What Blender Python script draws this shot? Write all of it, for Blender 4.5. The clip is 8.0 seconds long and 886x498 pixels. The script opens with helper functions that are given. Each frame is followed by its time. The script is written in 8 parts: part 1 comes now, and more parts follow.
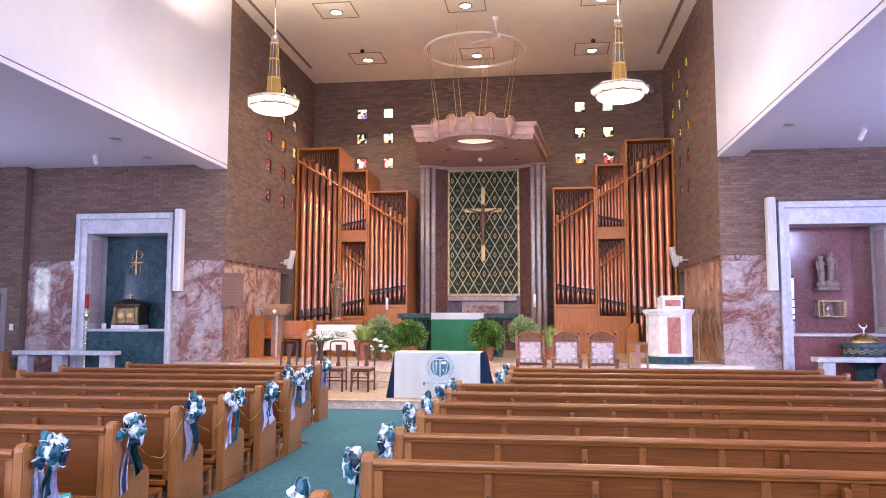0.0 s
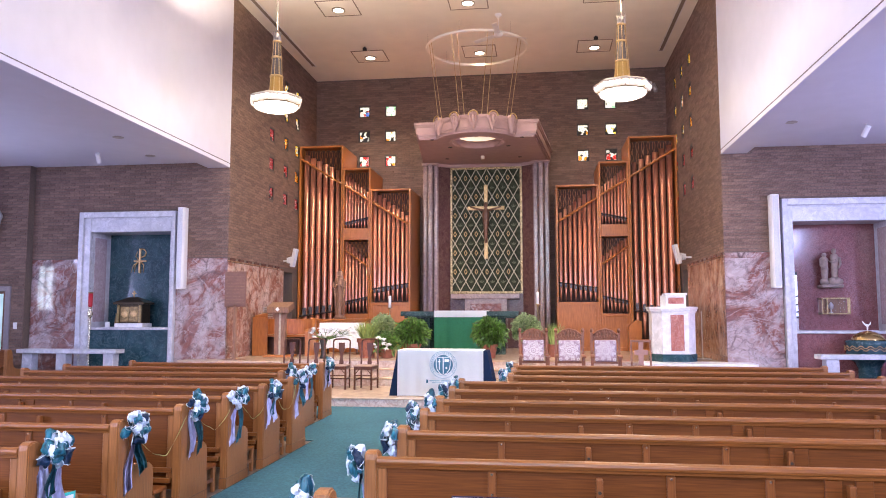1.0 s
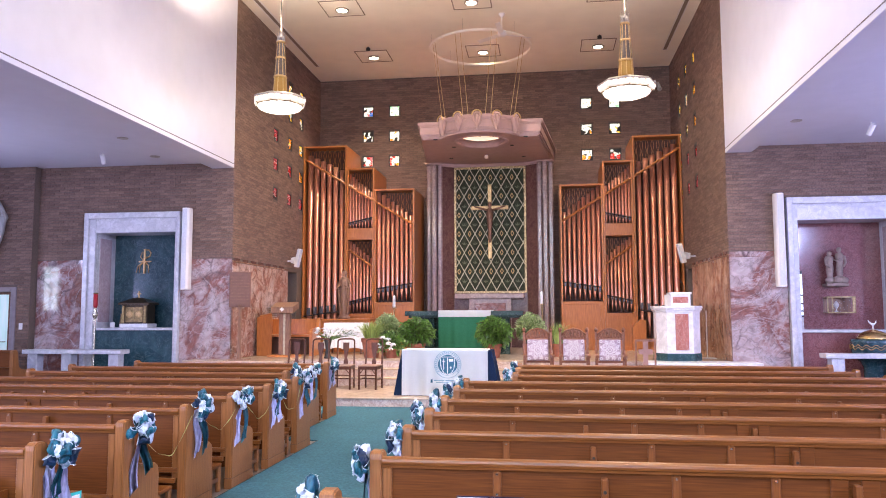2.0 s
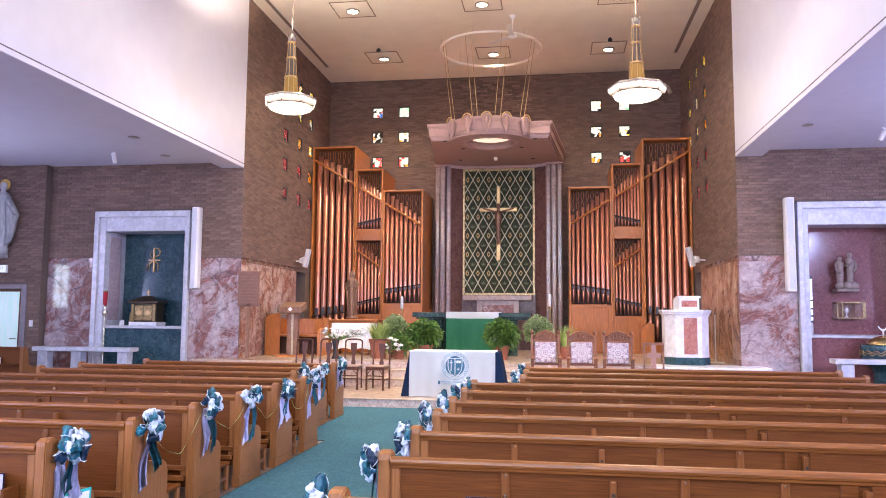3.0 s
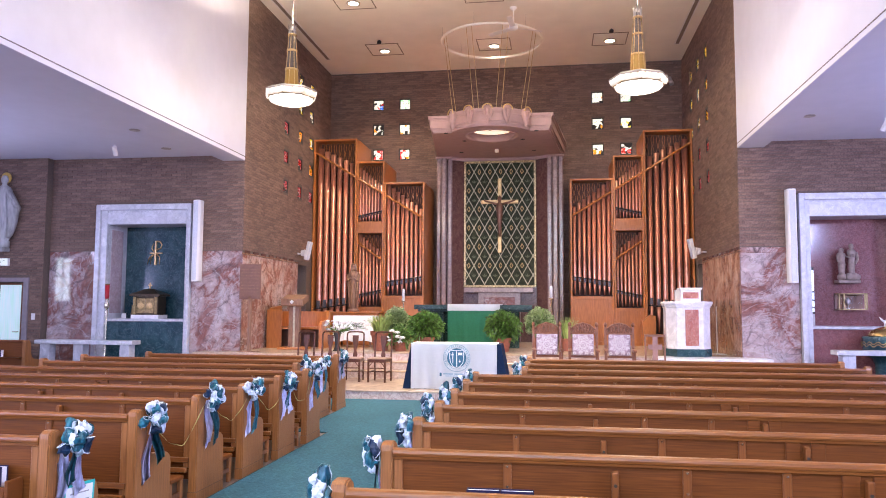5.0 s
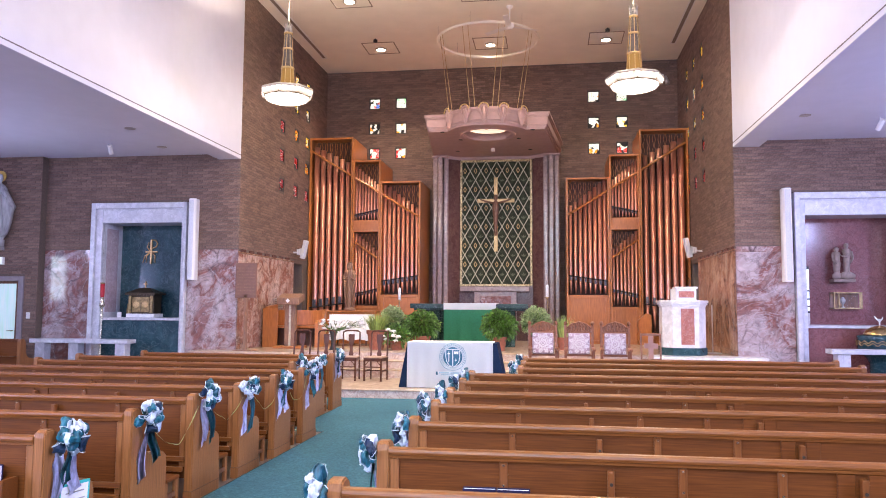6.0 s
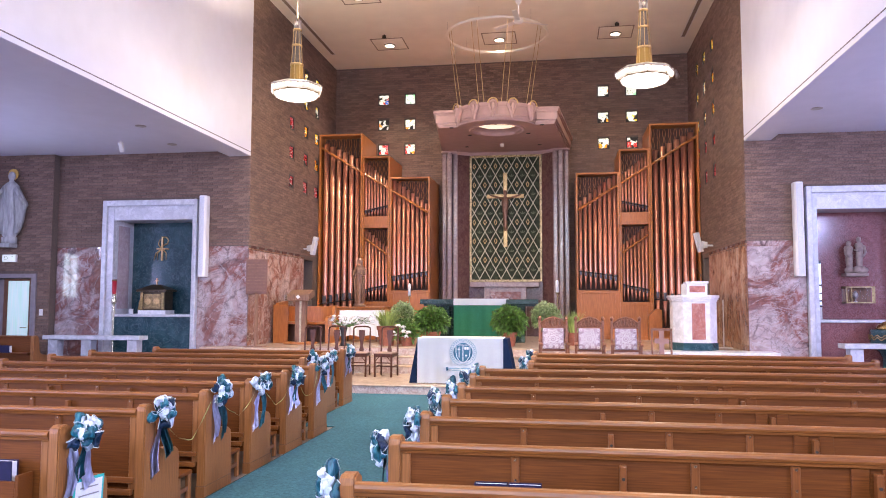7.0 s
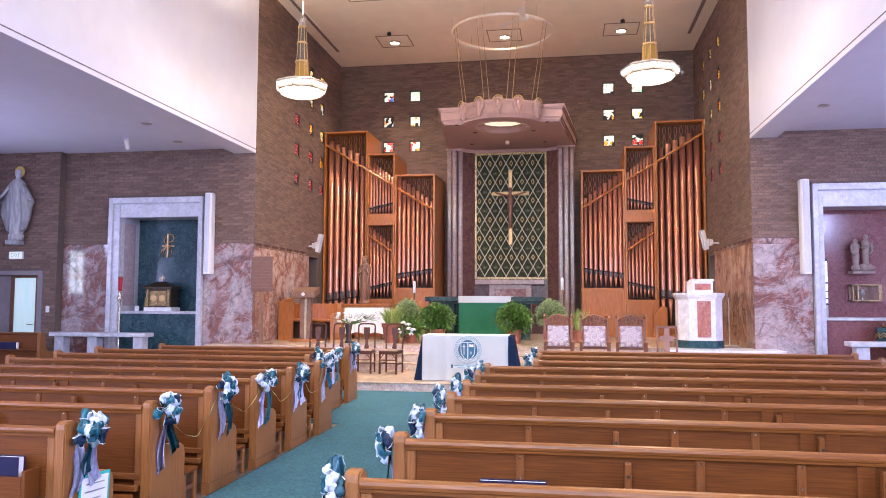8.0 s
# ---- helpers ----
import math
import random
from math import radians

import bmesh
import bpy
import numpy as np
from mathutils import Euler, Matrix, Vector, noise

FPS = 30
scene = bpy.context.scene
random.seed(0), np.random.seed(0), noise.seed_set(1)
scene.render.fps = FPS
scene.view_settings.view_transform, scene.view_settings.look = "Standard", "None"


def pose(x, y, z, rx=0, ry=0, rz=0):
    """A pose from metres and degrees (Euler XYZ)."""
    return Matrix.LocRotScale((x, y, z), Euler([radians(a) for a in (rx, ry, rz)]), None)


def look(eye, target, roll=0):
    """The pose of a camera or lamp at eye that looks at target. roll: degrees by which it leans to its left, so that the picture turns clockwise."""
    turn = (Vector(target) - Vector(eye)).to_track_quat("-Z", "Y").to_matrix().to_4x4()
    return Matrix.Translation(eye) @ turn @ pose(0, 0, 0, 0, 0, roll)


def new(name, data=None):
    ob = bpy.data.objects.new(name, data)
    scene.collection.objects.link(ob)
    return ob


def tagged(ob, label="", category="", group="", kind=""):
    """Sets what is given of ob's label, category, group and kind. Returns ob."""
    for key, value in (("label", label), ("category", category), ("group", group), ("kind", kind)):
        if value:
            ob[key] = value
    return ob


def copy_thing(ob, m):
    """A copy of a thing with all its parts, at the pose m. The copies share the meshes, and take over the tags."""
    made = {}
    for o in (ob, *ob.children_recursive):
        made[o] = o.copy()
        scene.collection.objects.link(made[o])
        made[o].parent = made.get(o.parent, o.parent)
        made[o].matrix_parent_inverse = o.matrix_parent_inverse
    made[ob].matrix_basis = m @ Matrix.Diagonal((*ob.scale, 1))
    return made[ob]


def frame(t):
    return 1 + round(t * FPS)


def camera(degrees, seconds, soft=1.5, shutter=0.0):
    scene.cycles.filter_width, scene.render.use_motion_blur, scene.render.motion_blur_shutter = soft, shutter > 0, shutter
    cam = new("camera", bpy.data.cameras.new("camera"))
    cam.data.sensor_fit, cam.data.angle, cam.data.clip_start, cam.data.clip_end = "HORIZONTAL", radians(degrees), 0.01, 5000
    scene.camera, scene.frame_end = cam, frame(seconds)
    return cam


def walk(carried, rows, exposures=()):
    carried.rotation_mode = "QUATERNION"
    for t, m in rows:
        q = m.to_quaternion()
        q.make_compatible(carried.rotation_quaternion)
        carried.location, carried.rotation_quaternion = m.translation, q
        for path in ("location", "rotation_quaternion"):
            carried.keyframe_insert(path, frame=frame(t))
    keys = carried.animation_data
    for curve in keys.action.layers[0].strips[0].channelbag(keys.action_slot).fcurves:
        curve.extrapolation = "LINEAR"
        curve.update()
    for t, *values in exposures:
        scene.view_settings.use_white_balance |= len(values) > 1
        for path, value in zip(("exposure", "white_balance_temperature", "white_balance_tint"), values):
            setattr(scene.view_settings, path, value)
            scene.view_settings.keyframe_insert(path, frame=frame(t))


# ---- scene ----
# ---------- camera and its walk ----------
cam = camera(61.42, 8.0, soft=1.0)
PATH = [
    (0.0, pose(1.554, 0.014, 1.605, 95.164, -0.068, 7.309)),
    (0.5, pose(1.550, 0.012, 1.605, 95.100, -0.464, 7.367)),
    (1.0, pose(1.549, 0.016, 1.605, 94.997, 0.028, 7.518)),
    (1.5, pose(1.549, 0.016, 1.606, 94.934, 0.341, 7.646)),
    (3.0, pose(1.534, 0.005, 1.602, 95.094, -0.436, 8.381)),
    (3.5, pose(1.531, -0.000, 1.601, 95.091, -0.330, 8.530)),
    (4.0, pose(1.530, 0.006, 1.598, 95.037, -0.349, 8.556)),
    (4.5, pose(1.530, 0.007, 1.597, 94.668, -0.310, 8.589)),
    (6.0, pose(1.529, 0.008, 1.598, 94.433, -0.317, 8.181)),
    (6.5, pose(1.526, 0.008, 1.594, 94.304, -0.260, 8.393)),
    (7.0, pose(1.522, 0.007, 1.594, 94.116, -0.128, 8.916)),
    (7.5, pose(1.522, 0.006, 1.594, 94.022, -0.239, 9.192)),
    (8.0, pose(1.522, 0.009, 1.592, 93.921, -0.194, 9.297)),
]
walk(cam, PATH)
# ---------- world and lights ----------
world = bpy.data.worlds.new("world")
world.use_nodes = True
scene.world = world
_wn = world.node_tree
_sky = _wn.nodes.new("ShaderNodeTexSky")
_sky.sky_type, _sky.sun_disc, _sky.sun_elevation, _sky.sun_rotation = "NISHITA", False, radians(40), radians(120)
_bg = _wn.nodes["Background"]
_bg.inputs["Strength"].default_value = 0.15
_wn.links.new(_sky.outputs["Color"], _bg.inputs["Color"])
scene.view_settings.exposure = 0.02


def area_lamp(name, m, sx, sy, watts, colour, spread=180):
    data = bpy.data.lights.new(name, "AREA")
    data.shape, data.size, data.size_y, data.energy, data.color = "RECTANGLE", sx, sy, watts, colour
    data.spread = radians(spread)
    ob = new(name, data)
    ob.matrix_world = m
    return ob


def spot_lamp(name, m, watts, colour, cone=110, soft=0.08):
    data = bpy.data.lights.new(name, "SPOT")
    data.energy, data.color, data.spot_size, data.spot_blend, data.shadow_soft_size = watts, colour, radians(cone), 0.6, soft
    ob = new(name, data)
    ob.matrix_world = m
    return ob


DAY = (0.56, 0.56, 1.0)
WARM = (1.0, 0.86, 0.72)
CHANCEL = (1.0, 0.80, 0.60)
# daylight through the aisle windows and the west window
for _yy, _w in ((-6.5, 520), (-2.2, 1250), (10.7, 120)):
    area_lamp("aisle_window_light", look((-11.35, _yy, 2.9), (-5.0, _yy + 0.5, 5.4)), 0.7 if _yy > 5 else 2.6, 2.2, _w, DAY if _yy > 5 else (0.60, 0.60, 1.0))
area_lamp("aisle_window_light", look((11.35, 9.2, 2.9), (5.0, 9.7, 5.4)), 0.7, 2.2, 560, DAY)
# added fill strip for the right aisle, with no window behind it
area_lamp("aisle_high_window_light", look((11.40, -0.9, 4.68), (5.0, -0.1, 5.3)), 1.4, 0.34, 1700, (0.50, 0.54, 1.0))
area_lamp("west_window_light", look((0, -9.4, 5.6), (0, 5, 4.0)), 7.0, 5.0, 1250, (0.70, 0.79, 1.0))
# daylight through the high windows over the rear of the nave
for _sx in (-1, 1):
    area_lamp("high_window_light", look((_sx * 5.2, -4.5, 7.0), (-_sx * 5.0, 4.0, 7.0)), 6.5, 2.2, 330 if _sx > 0 else 190, (0.54, 0.57, 1.0))
# downlights in the nave and chancel ceiling
for _yy in (-3.3, 0.0, 3.2, 6.45, 9.7, 12.95, 16.19, 19.43):
    for _xx in (-3.0, 0.0, 3.0):
        if _xx == 0 and 5 < _yy < 11:                   # two unseen lamps, added and turned to brighten the altar
            spot_lamp("downlight", look((_xx, _yy, 8.55), (-0.5, 13.6, 0.8)), 980, WARM, 46, 0.12)
        else:
            spot_lamp("downlight", look((_xx, _yy, 8.55), (_xx, _yy + 0.001, 0)), {-3.0: 800, 0.0: 500, 3.0: 350}[_xx] if _yy > 14 else 430 if _yy > 11 else 280 if _xx < 0 else 340, CHANCEL if _yy > 14 else WARM, 115, 0.12)
# added upward discs above the chandeliers, no real fittings, to brighten the ceiling
for _xx in (-2.98, 2.90):
    _l = area_lamp("chandelier_uplight", look((_xx, 12.2, 6.56), (_xx, 12.2001, 9)), 0.5, 0.5, 470, CHANCEL, 146)
    _l.data.shape = "DISK"
    # and the bulb under each bowl lights the walls about it
    _b = bpy.data.lights.new("chandelier_bulb", "POINT")
    _b.energy, _b.color, _b.shadow_soft_size = 110, WARM, 0.05
    new("chandelier_bulb", _b).location = (_xx, 12.2, 5.05)
# ---------- materials ----------
def material(name, colour, rough=0.6, metal=0.0, grain=None, scale=8.0, amount=0.25, bump=0.0, bump_scale=60.0, island=0.0, stretch=(1, 1, 1), big=0.0, spec=0.5):
    """Principled surface with variation at two scales; colours are linear."""
    mat = bpy.data.materials.new(name)
    mat.use_nodes = True
    nt = mat.node_tree
    bsdf = nt.nodes["Principled BSDF"]
    bsdf.inputs["Roughness"].default_value, bsdf.inputs["Metallic"].default_value = rough, metal
    bsdf.inputs["Specular IOR Level"].default_value = spec
    co = nt.nodes.new("ShaderNodeTexCoord")
    mp = nt.nodes.new("ShaderNodeMapping")
    mp.inputs["Scale"].default_value = stretch
    nt.links.new(co.outputs["Object"], mp.inputs["Vector"])
    fine = nt.nodes.new("ShaderNodeTexNoise")
    fine.inputs["Scale"].default_value, fine.inputs["Detail"].default_value = scale, 6
    nt.links.new(mp.outputs["Vector"], fine.inputs["Vector"])
    ramp = nt.nodes.new("ShaderNodeValToRGB")
    dark = grain or tuple(c * (1 - amount) for c in colour)
    lite = tuple(min(1, c * (1 + amount * 0.6)) for c in colour)
    ramp.color_ramp.elements[0].position, ramp.color_ramp.elements[1].position = 0.3, 0.7
    ramp.color_ramp.elements[0].color, ramp.color_ramp.elements[1].color = (*dark, 1), (*lite, 1)
    nt.links.new(fine.outputs["Fac"], ramp.inputs["Fac"])
    last = ramp.outputs["Color"]
    if big:
        wide = nt.nodes.new("ShaderNodeTexNoise")
        wide.inputs["Scale"].default_value, wide.inputs["Detail"].default_value = 0.7, 3
        nt.links.new(co.outputs["Object"], wide.inputs["Vector"])
        span = nt.nodes.new("ShaderNodeMapRange")
        span.inputs["To Min"].default_value, span.inputs["To Max"].default_value = 1 - big, 1 + big
        nt.links.new(wide.outputs["Fac"], span.inputs["Value"])
        hsv = nt.nodes.new("ShaderNodeHueSaturation")
        nt.links.new(span.outputs["Result"], hsv.inputs["Value"])
        nt.links.new(last, hsv.inputs["Color"])
        last = hsv.outputs["Color"]
    if island:
        geo = nt.nodes.new("ShaderNodeNewGeometry")
        info = nt.nodes.new("ShaderNodeObjectInfo")
        add = nt.nodes.new("ShaderNodeMath")
        add.operation = "ADD"
        nt.links.new(geo.outputs["Random Per Island"], add.inputs[0])
        nt.links.new(info.outputs["Random"], add.inputs[1])
        frac = nt.nodes.new("ShaderNodeMath")
        frac.operation = "FRACT"
        nt.links.new(add.outputs[0], frac.inputs[0])
        span = nt.nodes.new("ShaderNodeMapRange")
        span.inputs["To Min"].default_value, span.inputs["To Max"].default_value = 1 - island, 1 + island
        nt.links.new(frac.outputs[0], span.inputs["Value"])
        hsv = nt.nodes.new("ShaderNodeHueSaturation")
        nt.links.new(span.outputs["Result"], hsv.inputs["Value"])
        nt.links.new(last, hsv.inputs["Color"])
        last = hsv.outputs["Color"]
    nt.links.new(last, bsdf.inputs["Base Color"])
    if bump:
        relief = nt.nodes.new("ShaderNodeTexNoise")
        relief.inputs["Scale"].default_value, relief.inputs["Detail"].default_value = bump_scale, 5
        nt.links.new(mp.outputs["Vector"], relief.inputs["Vector"])
        bp = nt.nodes.new("ShaderNodeBump")
        bp.inputs["Strength"].default_value, bp.inputs["Distance"].default_value = bump, 0.01
        nt.links.new(relief.outputs["Fac"], bp.inputs["Height"])
        nt.links.new(bp.outputs["Normal"], bsdf.inputs["Normal"])
    return mat


def marble(name, base, vein, spot, scale=1.2, rough=0.18, seed=0.0, vein_width=0.06, patch=0.55, slant=0.0, run=(1, 1, 1), soft=0.11, crisp=0.5):
    """Polished stone: clouded patches of two colours, crossed by broad and hair-fine warped veins. slant, run: the lie of the figure."""
    mat = bpy.data.materials.new(name)
    mat.use_nodes = True
    nt = mat.node_tree
    link = nt.links.new
    bsdf = nt.nodes["Principled BSDF"]
    bsdf.inputs["Roughness"].default_value = rough
    co = nt.nodes.new("ShaderNodeTexCoord")
    info = nt.nodes.new("ShaderNodeObjectInfo")
    lie = nt.nodes.new("ShaderNodeMapping")
    lie.inputs["Scale"].default_value = run
    tilt = nt.nodes.new("ShaderNodeMapping")
    tilt.inputs["Rotation"].default_value = (0, radians(slant), 0)
    link(co.outputs["Object"], tilt.inputs["Vector"])
    link(tilt.outputs["Vector"], lie.inputs["Vector"])
    off = nt.nodes.new("ShaderNodeVectorMath")
    off.operation = "MULTIPLY_ADD"
    comb = nt.nodes.new("ShaderNodeCombineXYZ")
    for k in range(3):
        link(info.outputs["Random"], comb.inputs[k])
    off.inputs[1].default_value = (9.0, 5.0, 7.0 + seed)
    link(comb.outputs["Vector"], off.inputs[0])
    link(lie.outputs["Vector"], off.inputs[2])

    def cloud(size, detail, bend):
        n = nt.nodes.new("ShaderNodeTexNoise")
        n.inputs["Scale"].default_value, n.inputs["Detail"].default_value, n.inputs["Distortion"].default_value = size, detail, bend
        n.inputs["Roughness"].default_value = crisp
        link(off.outputs["Vector"], n.inputs["Vector"])
        return n.outputs["Fac"]

    def lines(fac, width, weight, colour, under):
        away = nt.nodes.new("ShaderNodeMath")
        away.operation = "SUBTRACT"
        away.inputs[1].default_value = 0.5
        link(fac, away.inputs[0])
        ab = nt.nodes.new("ShaderNodeMath")
        ab.operation = "ABSOLUTE"
        link(away.outputs[0], ab.inputs[0])
        span = nt.nodes.new("ShaderNodeMapRange")
        span.inputs["From Max"].default_value, span.inputs["To Min"].default_value, span.inputs["To Max"].default_value = width, weight, 0.0
        link(ab.outputs[0], span.inputs["Value"])
        mix = nt.nodes.new("ShaderNodeMix")
        mix.data_type = "RGBA"
        mix.inputs["B"].default_value = (*colour, 1)
        link(span.outputs["Result"], mix.inputs["Factor"])
        link(under, mix.inputs["A"])
        return mix.outputs["Result"]

    patches = nt.nodes.new("ShaderNodeValToRGB")
    patches.color_ramp.elements[0].position, patches.color_ramp.elements[1].position = patch - soft, patch + 0.02
    patches.color_ramp.elements[0].color, patches.color_ramp.elements[1].color = (*base, 1), (*spot, 1)
    link(cloud(scale, 8, 1.4), patches.inputs["Fac"])
    shade = nt.nodes.new("ShaderNodeMapRange")
    shade.inputs["From Min"].default_value, shade.inputs["From Max"].default_value = 0.3, 0.7
    shade.inputs["To Min"].default_value, shade.inputs["To Max"].default_value = 0.8, 1.15
    link(cloud(scale * 4.5, 6, 0.8), shade.inputs["Value"])
    hsv = nt.nodes.new("ShaderNodeHueSaturation")
    link(shade.outputs["Result"], hsv.inputs["Value"])
    link(patches.outputs["Color"], hsv.inputs["Color"])
    last = lines(cloud(scale * 1.7, 9, 2.2), vein_width, 0.8, vein, hsv.outputs["Color"])
    last = lines(cloud(scale * 3.6, 7, 3.0), vein_width * 0.8, 0.6, vein, last)
    link(last, bsdf.inputs["Base Color"])
    return mat


def breccia(name, tones, dark, pale, size=1.0, rough=0.1, slant=0.0, run=(1, 1, 1), veins=0.75, patch=0.0):
    """Polished breccia: streaked clouds in four tones, broken by dark hair veins and pale threads."""
    mat = bpy.data.materials.new(name)
    mat.use_nodes = True
    nt = mat.node_tree
    link = nt.links.new
    bsdf = nt.nodes["Principled BSDF"]
    bsdf.inputs["Roughness"].default_value = rough
    co = nt.nodes.new("ShaderNodeTexCoord")
    info = nt.nodes.new("ShaderNodeObjectInfo")
    tilt = nt.nodes.new("ShaderNodeMapping")
    tilt.inputs["Rotation"].default_value = (radians(slant * 0.4), radians(slant), 0)
    link(co.outputs["Object"], tilt.inputs["Vector"])
    lie = nt.nodes.new("ShaderNodeMapping")
    lie.inputs["Scale"].default_value = run
    link(tilt.outputs["Vector"], lie.inputs["Vector"])
    comb = nt.nodes.new("ShaderNodeCombineXYZ")
    for k in range(3):
        link(info.outputs["Random"], comb.inputs[k])
    off = nt.nodes.new("ShaderNodeVectorMath")
    off.operation = "MULTIPLY_ADD"
    off.inputs[1].default_value = (11.0, 6.0, 8.0)
    link(comb.outputs["Vector"], off.inputs[0])
    link(lie.outputs["Vector"], off.inputs[2])

    def cloud(scale, detail, bend, harsh=0.6):
        n = nt.nodes.new("ShaderNodeTexNoise")
        n.inputs["Scale"].default_value, n.inputs["Detail"].default_value, n.inputs["Distortion"].default_value, n.inputs["Roughness"].default_value = scale * size, detail, bend, harsh
        link(off.outputs["Vector"], n.inputs["Vector"])
        return n

    def blend(fac, a, colour):
        m = nt.nodes.new("ShaderNodeMix")
        m.data_type = "RGBA"
        m.inputs["B"].default_value = (*colour, 1)
        link(fac, m.inputs["Factor"])
        link(a, m.inputs["A"])
        return m.outputs["Result"]

    def span(value, lo, hi, a, b):
        r = nt.nodes.new("ShaderNodeMapRange")
        r.inputs["From Min"].default_value, r.inputs["From Max"].default_value, r.inputs["To Min"].default_value, r.inputs["To Max"].default_value = lo, hi, a, b
        link(value, r.inputs["Value"])
        return r.outputs["Result"]

    def times(a, b):
        m = nt.nodes.new("ShaderNodeMath")
        m.operation = "MULTIPLY"
        link(a, m.inputs[0])
        link(b, m.inputs[1])
        return m.outputs[0]

    ramp = nt.nodes.new("ShaderNodeValToRGB")
    els = ramp.color_ramp.elements
    els[0].position, els[1].position = 0.36, 0.66
    els[0].color, els[1].color = (*tones[0], 1), (*tones[3], 1)
    for pos, tone in ((0.47, tones[1]), (0.535, tones[2]), (0.58, tones[1])):
        els.new(pos).color = (*tone, 1)
    link(cloud(1.25, 9, 1.1, 0.62).outputs["Fac"], ramp.inputs["Fac"])
    # grains
    hsv = nt.nodes.new("ShaderNodeHueSaturation")
    link(span(cloud(9.0, 5, 0.6).outputs["Fac"], 0.3, 0.7, 0.74, 1.24), hsv.inputs["Value"])
    link(ramp.outputs["Color"], hsv.inputs["Color"])
    last = blend(span(cloud(0.62, 7, 1.3, 0.66).outputs["Fac"], 0.545, 0.60, 0.0, patch), hsv.outputs["Color"], tones[2]) if patch else hsv.outputs["Color"]
    # dark veins along the rims of warped fragments, fading in and out
    warp = nt.nodes.new("ShaderNodeVectorMath")
    warp.operation = "MULTIPLY_ADD"
    warp.inputs[1].default_value = (0.55, 0.55, 0.55)
    link(cloud(2.2, 6, 0.0).outputs["Color"], warp.inputs[0])
    link(off.outputs["Vector"], warp.inputs[2])
    vor = nt.nodes.new("ShaderNodeTexVoronoi")
    vor.feature = "DISTANCE_TO_EDGE"
    vor.inputs["Scale"].default_value = 2.6 * size
    link(warp.outputs["Vector"], vor.inputs["Vector"])
    line = span(vor.outputs["Distance"], 0.0, 0.05, veins, 0.0)
    last = blend(times(line, span(cloud(1.6, 3, 0.5).outputs["Fac"], 0.42, 0.62, 0.0, 1.0)), last, dark)
    for scale, width, colour, weight in ((2.0, 0.022, pale, 0.5), (4.2, 0.030, dark, 0.5)):
        away = nt.nodes.new("ShaderNodeMath")
        away.operation = "SUBTRACT"
        away.inputs[1].default_value = 0.5
        link(cloud(scale, 7, 1.6).outputs["Fac"], away.inputs[0])
        ab = nt.nodes.new("ShaderNodeMath")
        ab.operation = "ABSOLUTE"
        link(away.outputs[0], ab.inputs[0])
        last = blend(span(ab.outputs[0], 0.0, width, weight, 0.0), last, colour)
    link(last, bsdf.inputs["Base Color"])
    return mat


def glow(name, colour, strength):
    mat = bpy.data.materials.new(name)
    mat.use_nodes = True
    bsdf = mat.node_tree.nodes["Principled BSDF"]
    bsdf.inputs["Base Color"].default_value = (*colour, 1)
    bsdf.inputs["Emission Color"].default_value, bsdf.inputs["Emission Strength"].default_value = (*colour, 1), strength
    return mat


BRICK = material("brick", (0.208, 0.133, 0.104), 0.88, scale=30, amount=0.34, bump=0.5, bump_scale=90, island=0.20, big=0.20, spec=0.3)
MORTAR = material("mortar", (0.150, 0.113, 0.092), 0.95, scale=40, amount=0.25, bump=0.3, big=0.15, spec=0.3)
PLASTER = material("white_plaster", (0.64, 0.638, 0.73), 0.8, scale=3, amount=0.03, bump=0.08, bump_scale=120, big=0.02)
CEILING = material("ceiling_plaster", (0.88, 0.83, 0.73), 0.85, scale=2, amount=0.04, bump=0.08, bump_scale=120, big=0.03)
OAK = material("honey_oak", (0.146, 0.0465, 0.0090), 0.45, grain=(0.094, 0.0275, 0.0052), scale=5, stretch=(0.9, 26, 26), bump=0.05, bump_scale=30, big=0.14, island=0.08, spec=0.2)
# upright grain; the window sheen on the pew ends is in its lighter colour
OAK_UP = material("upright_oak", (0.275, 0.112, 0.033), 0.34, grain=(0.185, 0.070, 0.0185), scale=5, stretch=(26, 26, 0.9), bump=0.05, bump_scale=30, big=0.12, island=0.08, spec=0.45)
CASE = material("organ_case_oak", (0.42, 0.147, 0.033), 0.36, grain=(0.33, 0.110, 0.024), scale=4, stretch=(10, 10, 1.2), bump=0.04, bump_scale=30, big=0.1)
DARK_WOOD = material("dark_walnut", (0.16, 0.065, 0.028), 0.4, grain=(0.09, 0.034, 0.015), scale=5, stretch=(10, 10, 1.2), bump=0.05, big=0.1)
CARPET = material("teal_carpet", (0.052, 0.142, 0.190), 0.98, scale=40, amount=0.35, bump=0.6, bump_scale=300, big=0.30, spec=0.1)
TERRAZZO = material("aisle_floor_stone", (0.20, 0.155, 0.125), 0.35, scale=60, amount=0.3, big=0.12)
FLOOR_STONE = material("sanctuary_floor_stone", (0.60, 0.455, 0.335), 0.20, scale=9, amount=0.22, big=0.14, island=0.08)
STEP_STONE = marble("step_marble", (0.62, 0.50, 0.44), (0.45, 0.30, 0.26), (0.68, 0.58, 0.52), 2.0, 0.25)
ROSE = breccia("rose_marble", ((0.47, 0.40, 0.405), (0.38, 0.27, 0.26), (0.225, 0.085, 0.065), (0.45, 0.37, 0.365)), (0.08, 0.052, 0.056), (0.56, 0.51, 0.51), 0.62, 0.07, 35, (0.9, 1, 1.15), 0.9, 0.75)
